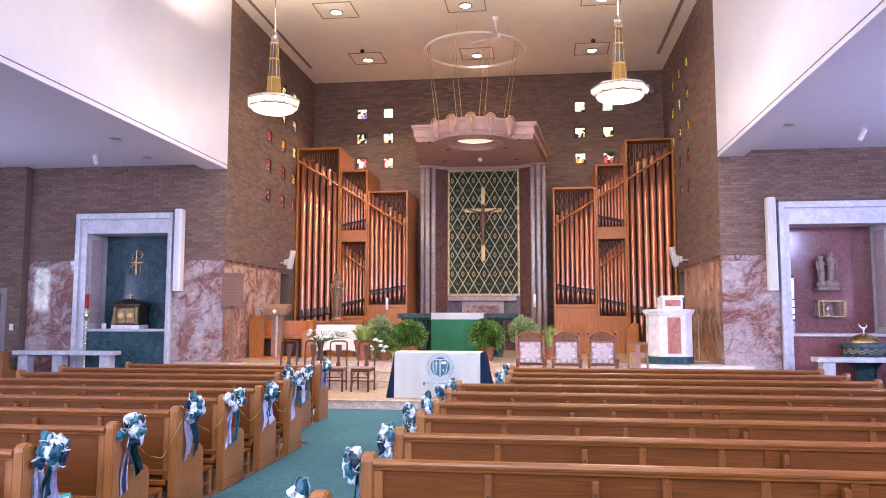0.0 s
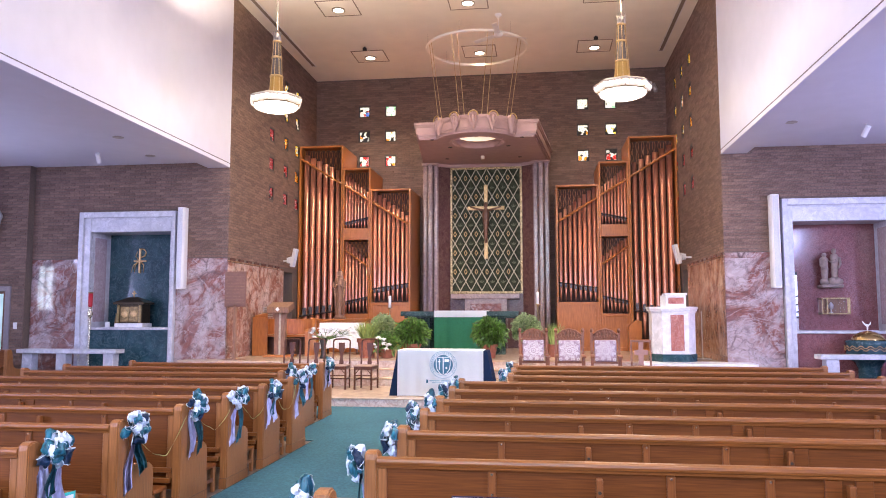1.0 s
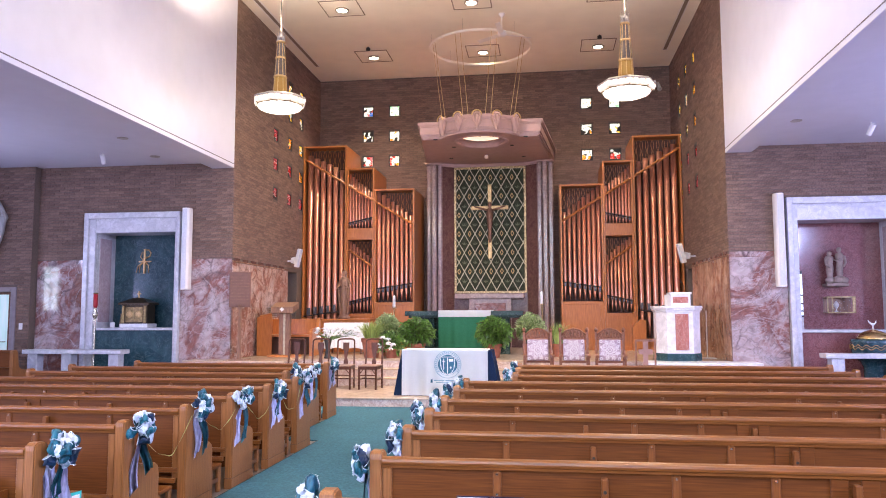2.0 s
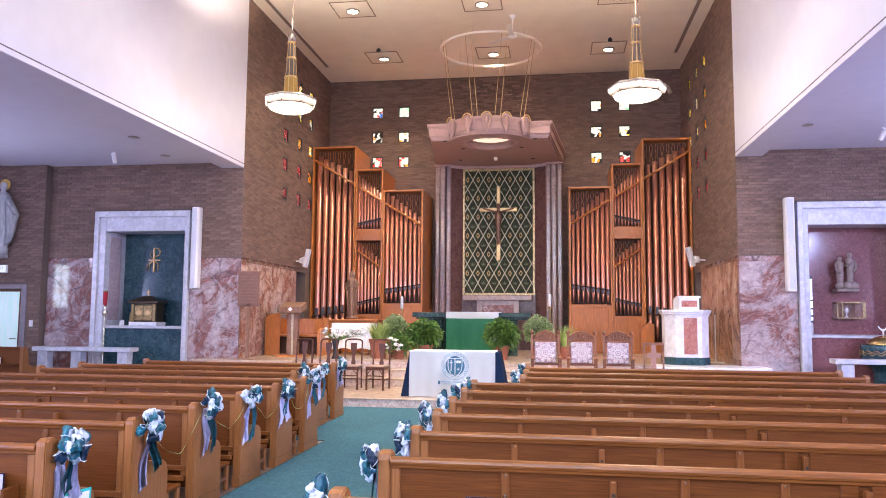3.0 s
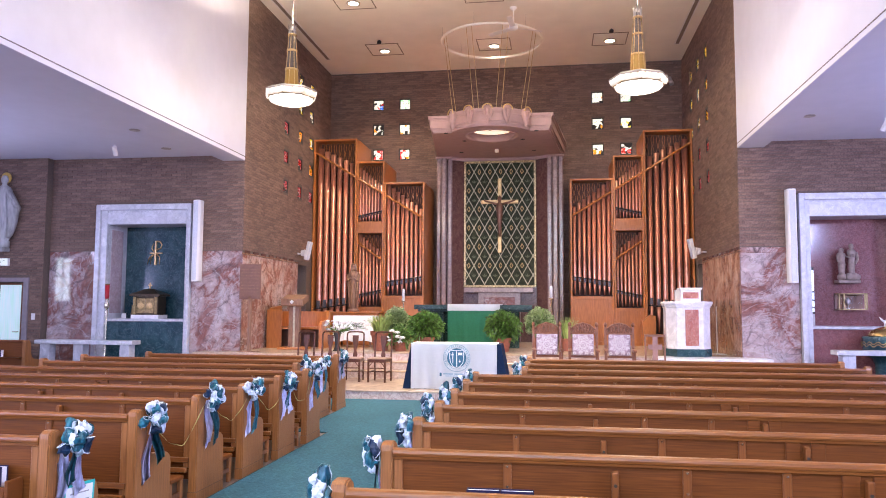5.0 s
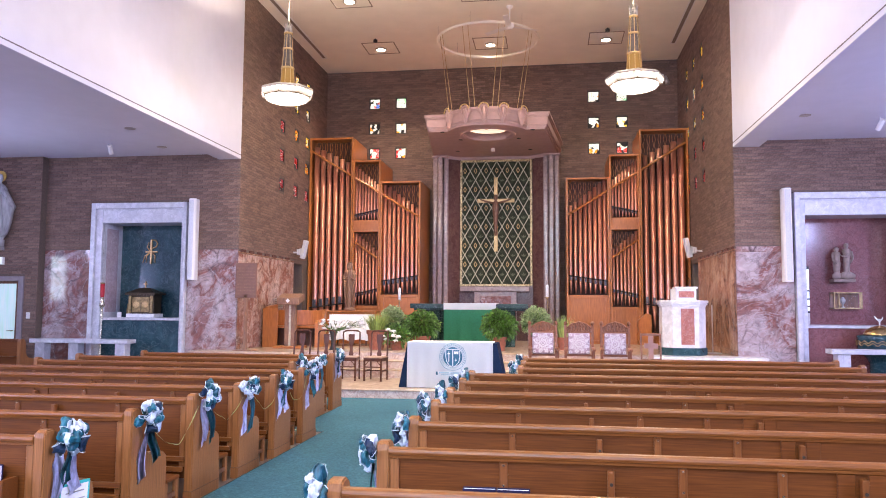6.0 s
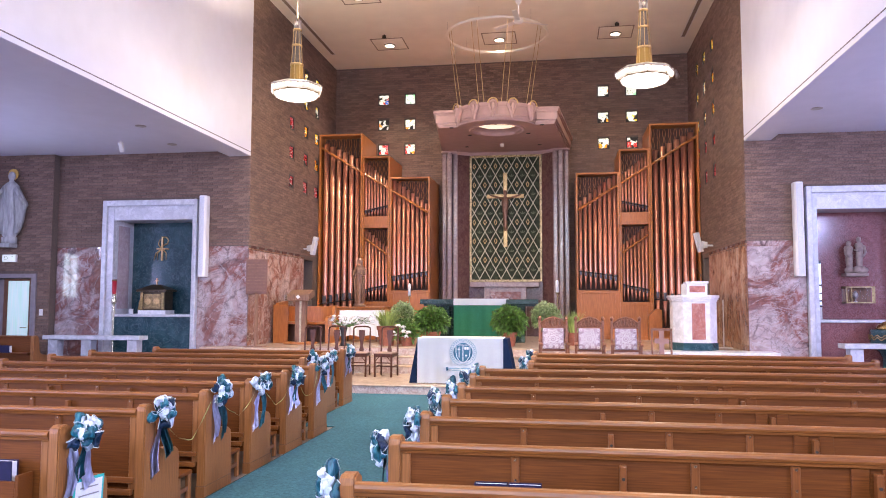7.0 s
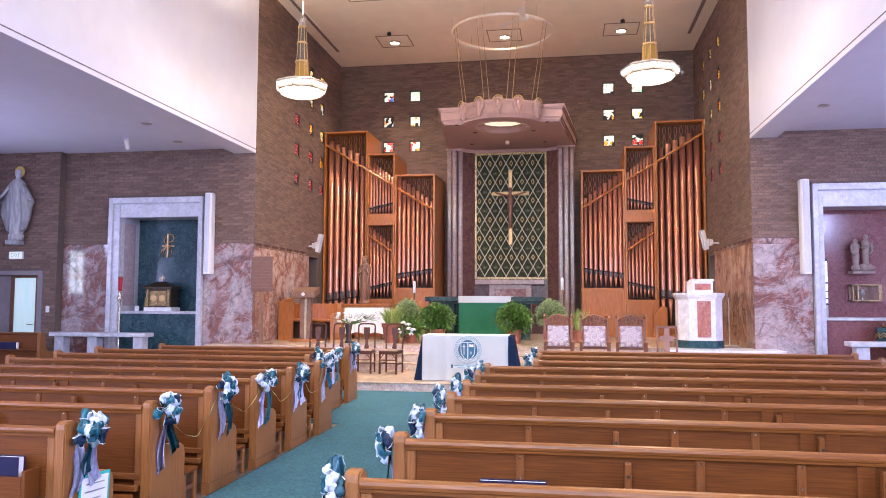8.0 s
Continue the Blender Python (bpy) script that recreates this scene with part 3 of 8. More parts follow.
def lay_bricks(wall, o, u, n, rect, holes, single=None, proud=0.009):
    """Courses of bricks on a wall, clipped at its openings. Those inside the stretch 'single' are pieces of their own, the rest one joined mesh."""
    rng = random.Random(wall.name)
    o, u, n, up = Vector(o), Vector(u), Vector(n), Vector((0, 0, 1))
    verts, faces, pieces = [], [], []
    course = 0
    v = rect[2] + JOINT
    faces5 = ((0, 1, 2, 3), (0, 4, 5, 1), (1, 5, 6, 2), (2, 6, 7, 3), (3, 7, 4, 0))
    while v + BRICK_H < rect[3] + 0.02:
        v1 = min(v + BRICK_H, rect[3])
        a = rect[0] - (course % 2) * (BRICK_L + HEAD) / 2 - rng.random() * 0.012
        while a < rect[1]:
            spans = [(max(a, rect[0]), min(a + BRICK_L, rect[1]))]
            for h in holes:
                if h[2] - JOINT < v1 and h[3] + JOINT > v:
                    cut = []
                    for s, e in spans:
                        if h[1] + JOINT <= s or h[0] - JOINT >= e:
                            cut.append((s, e))
                        else:
                            if s < h[0] - JOINT:
                                cut.append((s, h[0] - JOINT))
                            if e > h[1] + JOINT:
                                cut.append((h[1] + JOINT, e))
                    spans = cut
            for s, e in spans:
                if e - s < 0.02:
                    continue
                d = proud + rng.uniform(-0.002, 0.003)
                if single and e - s > BRICK_L - 0.001 and v1 - v > BRICK_H - 0.001 and single[0] < s < single[1] and single[2] < v < single[3] and len(pieces) < 300:
                    pieces.append((s, v, d))
                else:
                    k = len(verts)
                    for dd, m in ((d, 0.003), (-0.004, 0.0)):
                        verts += [tuple(o + u * p + up * q + n * dd) for p, q in ((s + m, v + m), (e - m, v + m), (e - m, v1 - m), (s + m, v1 - m))]
                    faces += [tuple(k + i for i in f) for f in faces5]
            a += BRICK_L + HEAD
        v += BRICK_H + JOINT
        course += 1
    me = bpy.data.meshes.new("bricks")
    me.from_pydata(verts, [], faces)
    me.materials.append(BRICK)
    rest = new("bricks", me)
    rest.parent = wall
    tagged(rest, "courses of brown bricks", kind="stuff")
    if pieces:
        vv = []
        for dd, m in ((0.0, 0.003), (-0.012, 0.0)):
            vv += [tuple(u * p + up * q + n * dd) for p, q in ((m, m), (BRICK_L - m, m), (BRICK_L - m, BRICK_H - m), (m, BRICK_H - m))]
        one = bpy.data.meshes.new("brick")
        one.from_pydata(vv, [], faces5)
        one.materials.append(BRICK)
        for s, q, d in pieces:
            b = new("brick", one)
            b.parent = wall
            b.location = o + u * s + up * q + n * d


WIN = 0.165                                             # half a stained window
ROWS_BACK = (7.64, 6.88, 6.13)
BACK_WINDOWS = [(x, z) for x in (-3.64, -2.84, 2.78, 3.57) for z in ROWS_BACK]
SIDE_ROWS = (7.72, 6.96, 6.20, 5.46, 4.71)
LEFT_WINDOWS = [(y, z - 0.09) for y in (17.74, 18.78, 19.68) for z in SIDE_ROWS]
RIGHT_WINDOWS = [(y, z) for y in (18.08, 19.08, 20.02) for z in SIDE_ROWS]
square = lambda c: (c[0] - WIN, c[0] + WIN, c[1] - WIN, c[1] + WIN)

# back wall of the chancel
BACK = ((0, Y2, 0), (1, 0, 0), (0, -1, 0), (-W - .3, W + .3, 0, ZC), [square(c) for c in BACK_WINDOWS])
wall_back = flat_wall("wall_back", *BACK[:4], BACK[4], 0.35, MORTAR, "brown brick chancel back wall with small square stained windows")
# chancel side walls
SIDE_L = ((-W, 0, 0), (0, 1, 0), (1, 0, 0), (Y1, Y2, 2.82, ZC), [square(c) for c in LEFT_WINDOWS])
wall_chancel_left = flat_wall("wall_chancel_left", *SIDE_L[:3], (Y1, Y2, 0, ZC), SIDE_L[4] + [(18.72, 19.45, UP, 2.72)], 0.35, MORTAR, "brown brick chancel side wall over amber marble")
SIDE_R = ((W, 0, 0), (0, 1, 0), (-1, 0, 0), (Y1, Y2, 2.82, ZC), [square(c) for c in RIGHT_WINDOWS])
wall_chancel_right = flat_wall("wall_chancel_right", *SIDE_R[:3], (Y1, Y2, 0, ZC), SIDE_R[4] + [(18.9, 19.6, UP, 2.72)], 0.35, MORTAR, "brown brick chancel side wall over amber marble")
# end walls of the aisles, each with an altar niche
NICHE_L, NICHE_R = (-8.26, -6.40), (6.40, 8.20)
END_L = ((0, Y1, 0), (1, 0, 0), (0, -1, 0), (-9.68, -W, 2.82, ZA), [(NICHE_L[0] - .25, NICHE_L[1] + .13, 0, 3.84)])
wall_end_left = flat_wall("wall_end_left", *END_L[:3], (-XA, -W - .355, 0, ZA), [(*NICHE_L, 0, 3.42), (-11.3, -10.15, 0, 2.12)], 0.3, MORTAR, "brown brick wall with a marble altar niche")
END_R = ((0, Y1, 0), (1, 0, 0), (0, -1, 0), (W, XA, 2.82, ZA), [(NICHE_R[0] - .20, NICHE_R[1] + .26, 0, 3.84)])
wall_end_right = flat_wall("wall_end_right", *END_R[:3], (W + .355, XA, 0, ZA), [(*NICHE_R, 0, 3.42)], 0.3, MORTAR, "brown brick wall with a red granite niche")
# the corner ends of the chancel walls, seen from the nave
for _s, _n in ((-1, "left"), (1, "right")):
    _x = sorted((_s * W, _s * (W + .355)))
    _o = ((0, Y1, 0), (1, 0, 0), (0, -1, 0))
    flat_wall("wall_corner_" + _n, (0, Y1 - .001, 0), *_o[1:], (*_x, 0, ZS), [], 0.006, MORTAR, "brown brick end of the chancel wall")
# a pier stands proud of the left end wall, with the side door in it
PIER = ((0, 15.04, 0), (1, 0, 0), (0, -1, 0), (-XA, -9.68, 0, ZA), [(-11.42, -10.0, 0, 2.22)])
wall_pier = flat_wall("wall_pier", *PIER[:4], [(-11.3, -10.12, 0, 2.12)], 0.2, MORTAR, "brown brick pier with a side door")

# upper nave walls, with the high windows near the west end
for _s, _n in ((-1, "left"), (1, "right")):
    flat_wall("wall_clerestory_" + _n, (_s * W, 0, 0), (0, 1, 0), (-_s, 0, 0), (YB, Y1, ZS, ZC + .2), [(-8.0, -1.0, 5.8, 8.2)], 0.28, PLASTER, "white plastered upper nave wall")
# walls that close the aisles and the west end
for _s, _n in ((-1, "left"), (1, "right")):
    _holes = [(y - h, y + h, 1.7, 4.1) for y, h in (((-6.5, 1.35), (-2.2, 1.35), (10.7, 0.4)) if _s < 0 else ((9.2, 0.4),))] + ([(11.78, 12.42, 1.72, 2.90)] if _s < 0 else [(2.16, 2.44, 3.9, 4.8), (-5.5, -2.5, 4.48, 4.86)])
    flat_wall("wall_aisle_" + _n, (_s * XA, 0, 0), (0, 1, 0), (-_s, 0, 0), (YB, Y1, 0, 5.1), _holes, 0.3, PLASTER, "white plastered outer aisle wall with windows")
_g = thing("window_aisle", "narrow daylit aisle window of four panes", "window", pose(-XA - 0.05, 12.10, 2.31), kind="structure")
for _y0, _y1, _z0, _z1 in ((-0.30, -0.02, 0.10, 0.57), (0.02, 0.30, 0.10, 0.57), (-0.30, -0.02, -0.57, 0.06), (0.02, 0.30, -0.57, 0.06)):
    part("pane", boxes((-0.02, 0.0, _y0, _y1, _z0, _z1)), SKY_WINDOW, _g, "bright pane")
part("frame", boxes((-0.03, 0.02, -0.34, -0.30, -0.61, 0.61), (-0.03, 0.02, 0.30, 0.34, -0.61, 0.61), (-0.03, 0.02, -0.30, 0.30, 0.57, 0.61), (-0.03, 0.02, -0.30, 0.30, -0.61, -0.57), (-0.03, 0.02, -0.30, 0.30, 0.06, 0.10), (-0.03, 0.02, -0.02, 0.02, 0.10, 0.57), (-0.03, 0.02, -0.02, 0.02, -0.57, 0.06)), LEAD, _g)
_g = thing("window_aisle_high", "slim high daylit aisle window", "window", pose(XA + 0.05, 2.30, 4.35), kind="structure")
part("pane", boxes((0.0, 0.02, -0.12, 0.12, -0.43, 0.43)), SKY_WINDOW, _g, "bright pane")
part("frame", boxes((-0.02, 0.03, -0.14, -0.12, -0.45, 0.45), (-0.02, 0.03, 0.12, 0.14, -0.45, 0.45), (-0.02, 0.03, -0.12, 0.12, 0.43, 0.45), (-0.02, 0.03, -0.12, 0.12, -0.45, -0.43)), LEAD, _g)
flat_wall("wall_west", (0, YB, 0), (1, 0, 0), (0, 1, 0), (-XA, XA, 0, ZC + .2), [(-3.6, 3.6, 3.0, 8.2)], 0.3, PLASTER, "white plastered west wall with a large window")

# ---------- platforms, steps, floor coverings ----------
carpet = solid("carpet", boxes((-1.335, 0.585, YB, 9.35, 0.001, 0.012), (-1.785, 1.105, 9.35, 11.4, 0.001, 0.012), (-5.6, 5.6, 11.4, 12.80, 0.001, 0.012)), CARPET, "dark teal carpet along the aisle and before the steps", "carpet", kind="structure")
for _x, _y0, _y1 in ((-1.335, YB, 9.35), (-1.785, 9.35, 11.4), (0.597, YB, 9.35), (1.117, 9.35, 11.4)):
    part("binding", boxes((_x - 0.012, _x, _y0, _y1, 0.001, 0.015), bevel=0.003), LEAD, carpet, "dark edge of the carpet")
platform_lower = solid("platform_lower", boxes((-5.9, 5.9, 12.82, 14.88, -0.05, P1 - 0.03)), STEP_STONE, "pink marble lower platform", "platform", kind="structure")
step_nosing = part("nosing", boxes((-5.92, 5.92, 12.80, 14.88, P1 - 0.03, P1), bevel=0.008, seg=2), FLOOR_STONE, platform_lower, "pale polished stone tread")
for _i, (_y0, _y1) in enumerate(((14.88, 15.16), (15.16, 15.44))):
    _z = P1 * (_i + 2)
    _st = solid("step_%d" % (_i + 1), boxes((-3.7, 3.45, _y0, 15.8, 0, _z - 0.03)), STEP_STONE, "pink marble step up to the altar", "step", kind="structure")
    part("nosing", boxes((-3.7, 3.45, _y0 - 0.02, 15.8, _z - 0.03, _z), bevel=0.008, seg=2), FLOOR_STONE, _st, "pale polished stone tread")
platform_upper = solid("platform_upper", boxes((-W, W, 15.44, Y2, -0.05, UP - 0.03), (-5.9, -3.7, 14.70, 15.44, -0.05, UP - .03), (3.45, 5.52, 14.70, 15.44, -0.05, UP - .03)), STEP_STONE, "marble upper platform of the sanctuary", "platform", kind="structure")
part("paving", boxes((-W, W, 15.42, Y2, UP - .03, UP), (-5.92, -3.7, 14.68, 15.42, UP - .03, UP)), FLOOR_STONE, platform_upper, "warm polished stone floor")
part("white_edge", boxes((3.45, 5.54, 14.66, 15.42, UP - .035, UP + .012), bevel=0.008, seg=2), WHITE_MARBLE, platform_upper, "white marble slab under the ambo")
# ---------- pews ----------
PITCH, ROW0 = 0.91, 3.08


def pew_end_outline():
    return [(0, 0), (0.50, 0), (0.50, 0.44), (0.485, 0.50), (0.44, 0.53), (0.24, 0.555), (0.185, 0.59), (0.16, 0.66), (0.135, 0.84), (0.115, 0.885), (0.08, 0.905), (0.03, 0.905), (0.005, 0.89), (0, 0.86)]


def pew(length, centre=None, label="honey oak pew with recessed back panel", deep_rack=False):
    """A pew with its left end at x = 0, its back towards -y. The seat faces +y."""
    p = thing("pew", label, "pew", group="pews in rows")
    for x in (0.0, length - 0.07):
        bm = bmesh.new()
        slab_profile(bm, pew_end_outline(), x, x + 0.07)
        bmesh.ops.bevel(bm, geom=[e for e in bm.edges if abs(e.verts[0].co.x - e.verts[1].co.x) < 1e-5], offset=0.008, segments=2, affect="EDGES")
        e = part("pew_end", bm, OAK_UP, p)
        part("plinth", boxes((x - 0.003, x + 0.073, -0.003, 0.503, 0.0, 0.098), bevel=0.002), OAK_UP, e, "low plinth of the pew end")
        # no cut here: a thin dark strip gives the groove's shadow line
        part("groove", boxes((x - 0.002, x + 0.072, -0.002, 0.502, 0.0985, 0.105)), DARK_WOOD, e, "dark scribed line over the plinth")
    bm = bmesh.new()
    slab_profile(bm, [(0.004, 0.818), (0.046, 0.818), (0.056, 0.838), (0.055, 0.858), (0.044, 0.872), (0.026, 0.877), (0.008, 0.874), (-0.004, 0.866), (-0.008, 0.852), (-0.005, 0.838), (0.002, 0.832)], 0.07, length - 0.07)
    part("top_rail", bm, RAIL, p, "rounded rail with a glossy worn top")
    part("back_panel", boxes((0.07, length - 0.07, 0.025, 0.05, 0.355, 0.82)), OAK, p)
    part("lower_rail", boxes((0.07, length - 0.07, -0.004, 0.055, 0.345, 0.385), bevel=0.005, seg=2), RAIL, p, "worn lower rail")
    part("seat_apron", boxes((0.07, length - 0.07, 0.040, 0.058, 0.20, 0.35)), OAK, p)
    for x in (0.07, length - 0.07 - 0.05):
        part("stile", boxes((x, x + 0.05, 0.010, 0.03, 0.30, 0.815), bevel=0.004), OAK_UP, p)
    bm = bmesh.new()
    slab_profile(bm, [(0.05, 0.42), (0.44, 0.44), (0.465, 0.43), (0.465, 0.40), (0.44, 0.395), (0.05, 0.385)], 0.07, length - 0.07)
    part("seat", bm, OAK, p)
    c = centre if centre is not None else length / 2
    for dx in (-0.115, 0.03):
        part("joint_panel", boxes((c + dx, c + dx + 0.085, 0.012, 0.03, 0.30, 0.815), bevel=0.004), OAK, p)
    # supports of the book rack, with their screws
    for x in (1.23, c, length - 1.23):
        b = part("bracket", boxes((x - 0.017, x + 0.017, -0.035, 0.012, 0.56, 0.795), bevel=0.006, seg=2), BATTEN, p, "small upright oak bracket")
        bm = bmesh.new()
        for z in (0.727,):
            m = Matrix.Translation((x, -0.036, z)) @ Matrix.Rotation(radians(90), 4, "X")
            bmesh.ops.create_cone(bm, cap_ends=True, segments=10, radius1=0.009, radius2=0.009, depth=0.006, matrix=m)
        part("hole", bm, LEAD, b, "dark bored hole")
    for x in (0.68, 1.59, 2.07, length - 0.68, length - 1.59):
        if abs(x - c) < 0.2:
            continue
        b = part("batten", boxes((x - 0.022, x + 0.022, 0.010, 0.03, 0.50, 0.813), bevel=0.005), BATTEN, p)
        for z in (0.69, 0.797):
            bm = bmesh.new()
            m = Matrix.Translation((x, 0.009, z)) @ Matrix.Rotation(radians(90), 4, "X")
            bmesh.ops.create_cone(bm, cap_ends=True, segments=10, radius1=0.007, radius2=0.006, depth=0.005, matrix=m)
            part("screw", bm, BRASS_PALE, b, "pale screw head")
    # book rack behind the back
    if deep_rack:
        x0, x1 = length - 1.5, length - 0.16
        bm = boxes((x0, x1 - 0.022, -0.10, 0.012, 0.475, 0.49), (x0, x1 - 0.022, -0.115, -0.10, 0.475, 0.60), (x1 - 0.022, x1, -0.115, 0.012, 0.46, 0.635), bevel=0.003)
    else:
        bm = boxes((1.0, length - 1.0, -0.10, 0.012, 0.545, 0.56), (1.0, length - 1.0, -0.11, -0.095, 0.545, 0.62), bevel=0.003)
    part("book_rack", bm, OAK, p)
    # kneeler under the rear of the pew
    k = part("kneeler", boxes((0.05, length - 0.05, -0.31, -0.10, 0.235, 0.270), bevel=0.010, seg=2), OAK, p)
    for x in (0.065, length - 0.10):
        part("leg", boxes((x, x + 0.035, -0.13, -0.085, 0.0, 0.235), bevel=0.006), OAK_UP, k)
        part("leg", boxes((x, x + 0.035, -0.30, -0.255, 0.0, 0.235), bevel=0.006), OAK_UP, k)
        part("brace", boxes((x, x + 0.03, -0.255, -0.13, 0.10, 0.135)), DARK_WOOD, k)
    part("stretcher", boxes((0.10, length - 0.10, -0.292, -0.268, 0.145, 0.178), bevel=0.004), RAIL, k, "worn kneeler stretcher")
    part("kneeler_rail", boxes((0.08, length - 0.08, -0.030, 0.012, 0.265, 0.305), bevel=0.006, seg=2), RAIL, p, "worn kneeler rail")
    for o in p.children_recursive:
        o.data.transform(Matrix.Diagonal((1, 1, 0.966, 1)))
    return p


RIGHT_X, LEFT_X = 0.60, -1.35
for _k in range(0, 7):
    if _k == 0:
        _pew = pew(5.52 - RIGHT_X, 2.44)
        _pew.matrix_basis = pose(RIGHT_X, ROW0, 0)
    else:
        copy_thing(_pew, pose(RIGHT_X, ROW0 + PITCH * _k, 0))
for _k in (7, 8, 9):
    if _k == 7:
        _pew = pew(5.55 - 1.12, 1.92, "shorter honey oak pew near the sanctuary")
        _pew.matrix_basis = pose(1.12, ROW0 + PITCH * _k, 0)
    else:
        copy_thing(_pew, pose(1.12, ROW0 + PITCH * _k, 0))
for _k in range(1, 7):
    if _k == 1:
        pew(5.52 + LEFT_X, deep_rack=True).matrix_basis = pose(-5.52, ROW0 + PITCH * _k, 0)
    elif _k == 2:
        _pew = pew(5.52 + LEFT_X)
        _pew.matrix_basis = pose(-5.52, ROW0 + PITCH * _k, 0)
    else:
        copy_thing(_pew, pose(-5.52, ROW0 + PITCH * _k, 0))
for _k in (7, 8):
    if _k == 7:
        _pew = pew(5.52 - 1.80, None, "shorter honey oak pew near the sanctuary")
        _pew.matrix_basis = pose(-5.52, ROW0 + PITCH * _k, 0)
    else:
        copy_thing(_pew, pose(-5.52, ROW0 + PITCH * _k, 0))
_pew = pew(5.0 - 1.80, None, "short honey oak front pew before the sanctuary")
_pew.matrix_basis = pose(-5.0, ROW0 + PITCH * 9, 0)
# ---------- stained windows ----------
def stained_window(name, m, glasses, low, rng, label):
    """A square light in a thin frame: coloured shards of glass between leads, daylight behind. It faces -y."""
    w = thing(name, label, "window", m, kind="structure")
    h, f = WIN - 0.003, 0.022
    part("frame", boxes((-h, h, 0.0, 0.03, -h, -h + f), (-h, h, 0.0, 0.03, h - f, h), (-h, -h + f, 0.0, 0.03, -h + f, h - f), (h - f, h, 0.0, 0.03, -h + f, h - f)), LEAD, w)
    part("backing", boxes((-h, h, 0.031, 0.036, -h, h)), LEAD, w)
    sheet = bmesh.new()
    a, n = h - f, 4
    # a crooked net of leads: inner crossings wander, the rim stays
    net = {}
    lean = rng.choice((-1, 1)) * 0.5
    for i in range(n + 1):
        for j in range(n + 1):
            x, z = (2 * i / n - 1) * a, (2 * j / n - 1) * a
            if 0 < i < n:
                x += rng.uniform(-0.16, 0.16) * a + (lean * z if 0 < j < n else 0)
            if 0 < j < n:
                z += rng.uniform(-0.16, 0.16) * a - (lean * x if 0 < i < n else 0)
            net[i, j] = (x, z)
    core, edge = glasses
    for i in range(n):
        for j in range(n):
            pts = [net[i, j], net[i + 1, j], net[i + 1, j + 1], net[i, j + 1]]
            cx, cz = sum(p[0] for p in pts) / 4, sum(p[1] for p in pts) / 4
            pts = [(cx + (p[0] - cx) * 0.87, cz + (p[1] - cz) * 0.87) for p in pts]
            inner = 0 < i < n - 1 and 0 < j < n - 1
            colour = rng.choice(core if inner or rng.random() < 0.25 else edge)
            if colour != "lead":
                sheet.faces.new([sheet.verts.new((x, 0.022, z)) for x, z in pts])
            bm = bmesh.new()
            fr, bk = [bm.verts.new((x, 0.004, z)) for x, z in pts], [bm.verts.new((x, 0.009, z)) for x, z in pts]
            bm.faces.new(fr)
            bm.faces.new(list(reversed(bk)))
            for q in range(4):
                bm.faces.new((fr[q], bk[q], bk[(q + 1) % 4], fr[(q + 1) % 4]))
            bmesh.ops.recalc_face_normals(bm, faces=bm.faces)
            part("pane", bm, LEAD if colour == "lead" else GLASS[colour], w)
    part("daylight", sheet, SKY_LOW if low else SKY_HIGH, w, "bright sky behind the glass")
    return w


_rng = random.Random(7)
_c = ["clear"]
_mix = {"white": (_c * 6 + ["lead"], ["clear", "clear", "lead", "amber"]), "blue": (_c * 6 + ["lead"], ["red", "red", "clear", "blue", "lead"]), "mint": (_c, ["clear", "clear", "green"]), "redwhite": (_c * 4 + ["rose"], ["red", "red", "lead", "clear", "rose"]),
        "warm": (_c * 6 + ["lead"], ["clear", "red", "clear", "clear", "lead", "amber"]), "gold": (["clear", "yellow", "clear"], ["amber", "clear", "lead", "clear"]), "red": (["clear", "red", "amber", "clear"], ["red", "red", "clear", "lead"]), "yellow": (["yellow", "yellow", "clear"], ["yellow", "lead", "amber"]),
        "orange": (["amber", "yellow", "amber"], ["amber", "red", "lead"]), "rose": (["rose", "rose", "red"], ["rose", "rose", "rose", "lead"])}
_back = ["blue", "white", "redwhite", "mint", "white", "warm", "warm", "white", "warm", "mint", "gold", "red"]
_n = 0
for (_x, _z), _c in zip(BACK_WINDOWS, _back):
    _n += 1
    stained_window("window_%d" % _n, pose(_x, Y2 + 0.005, _z), _mix[_c], False, _rng, "small square stained window, brightly lit from outside")
_cols = [["yellow", "yellow", "rose", "rose", "rose"], ["yellow", "yellow", "orange", "rose", "rose"], ["yellow", "gold", "yellow", "orange", "rose"]]
for _i, (_y, _z) in enumerate(LEFT_WINDOWS):
    _n += 1
    stained_window("window_%d" % _n, pose(-W - 0.005, _y, _z, 0, 0, 90), _mix[_cols[_i // 5][_i % 5]], _i % 5 > 2 or (_i // 5 == 0 and _i % 5 > 1), _rng, "small square stained window in yellow and red glass")
_cols = [["yellow", "orange", "orange", "rose", "rose"], ["yellow", "gold", "yellow", "rose", "rose"], ["yellow", "gold", "yellow", "orange", "orange"]]
for _i, (_y, _z) in enumerate(RIGHT_WINDOWS):
    _n += 1
    stained_window("window_%d" % _n, pose(W + 0.005, _y, _z, 0, 0, -90), _mix[_cols[_i // 5][_i % 5]], _i % 5 > 2, _rng, "small square stained window in yellow and red glass")


# ---------- pipe organ ----------
YO = 19.80                                             # front of the organ cases


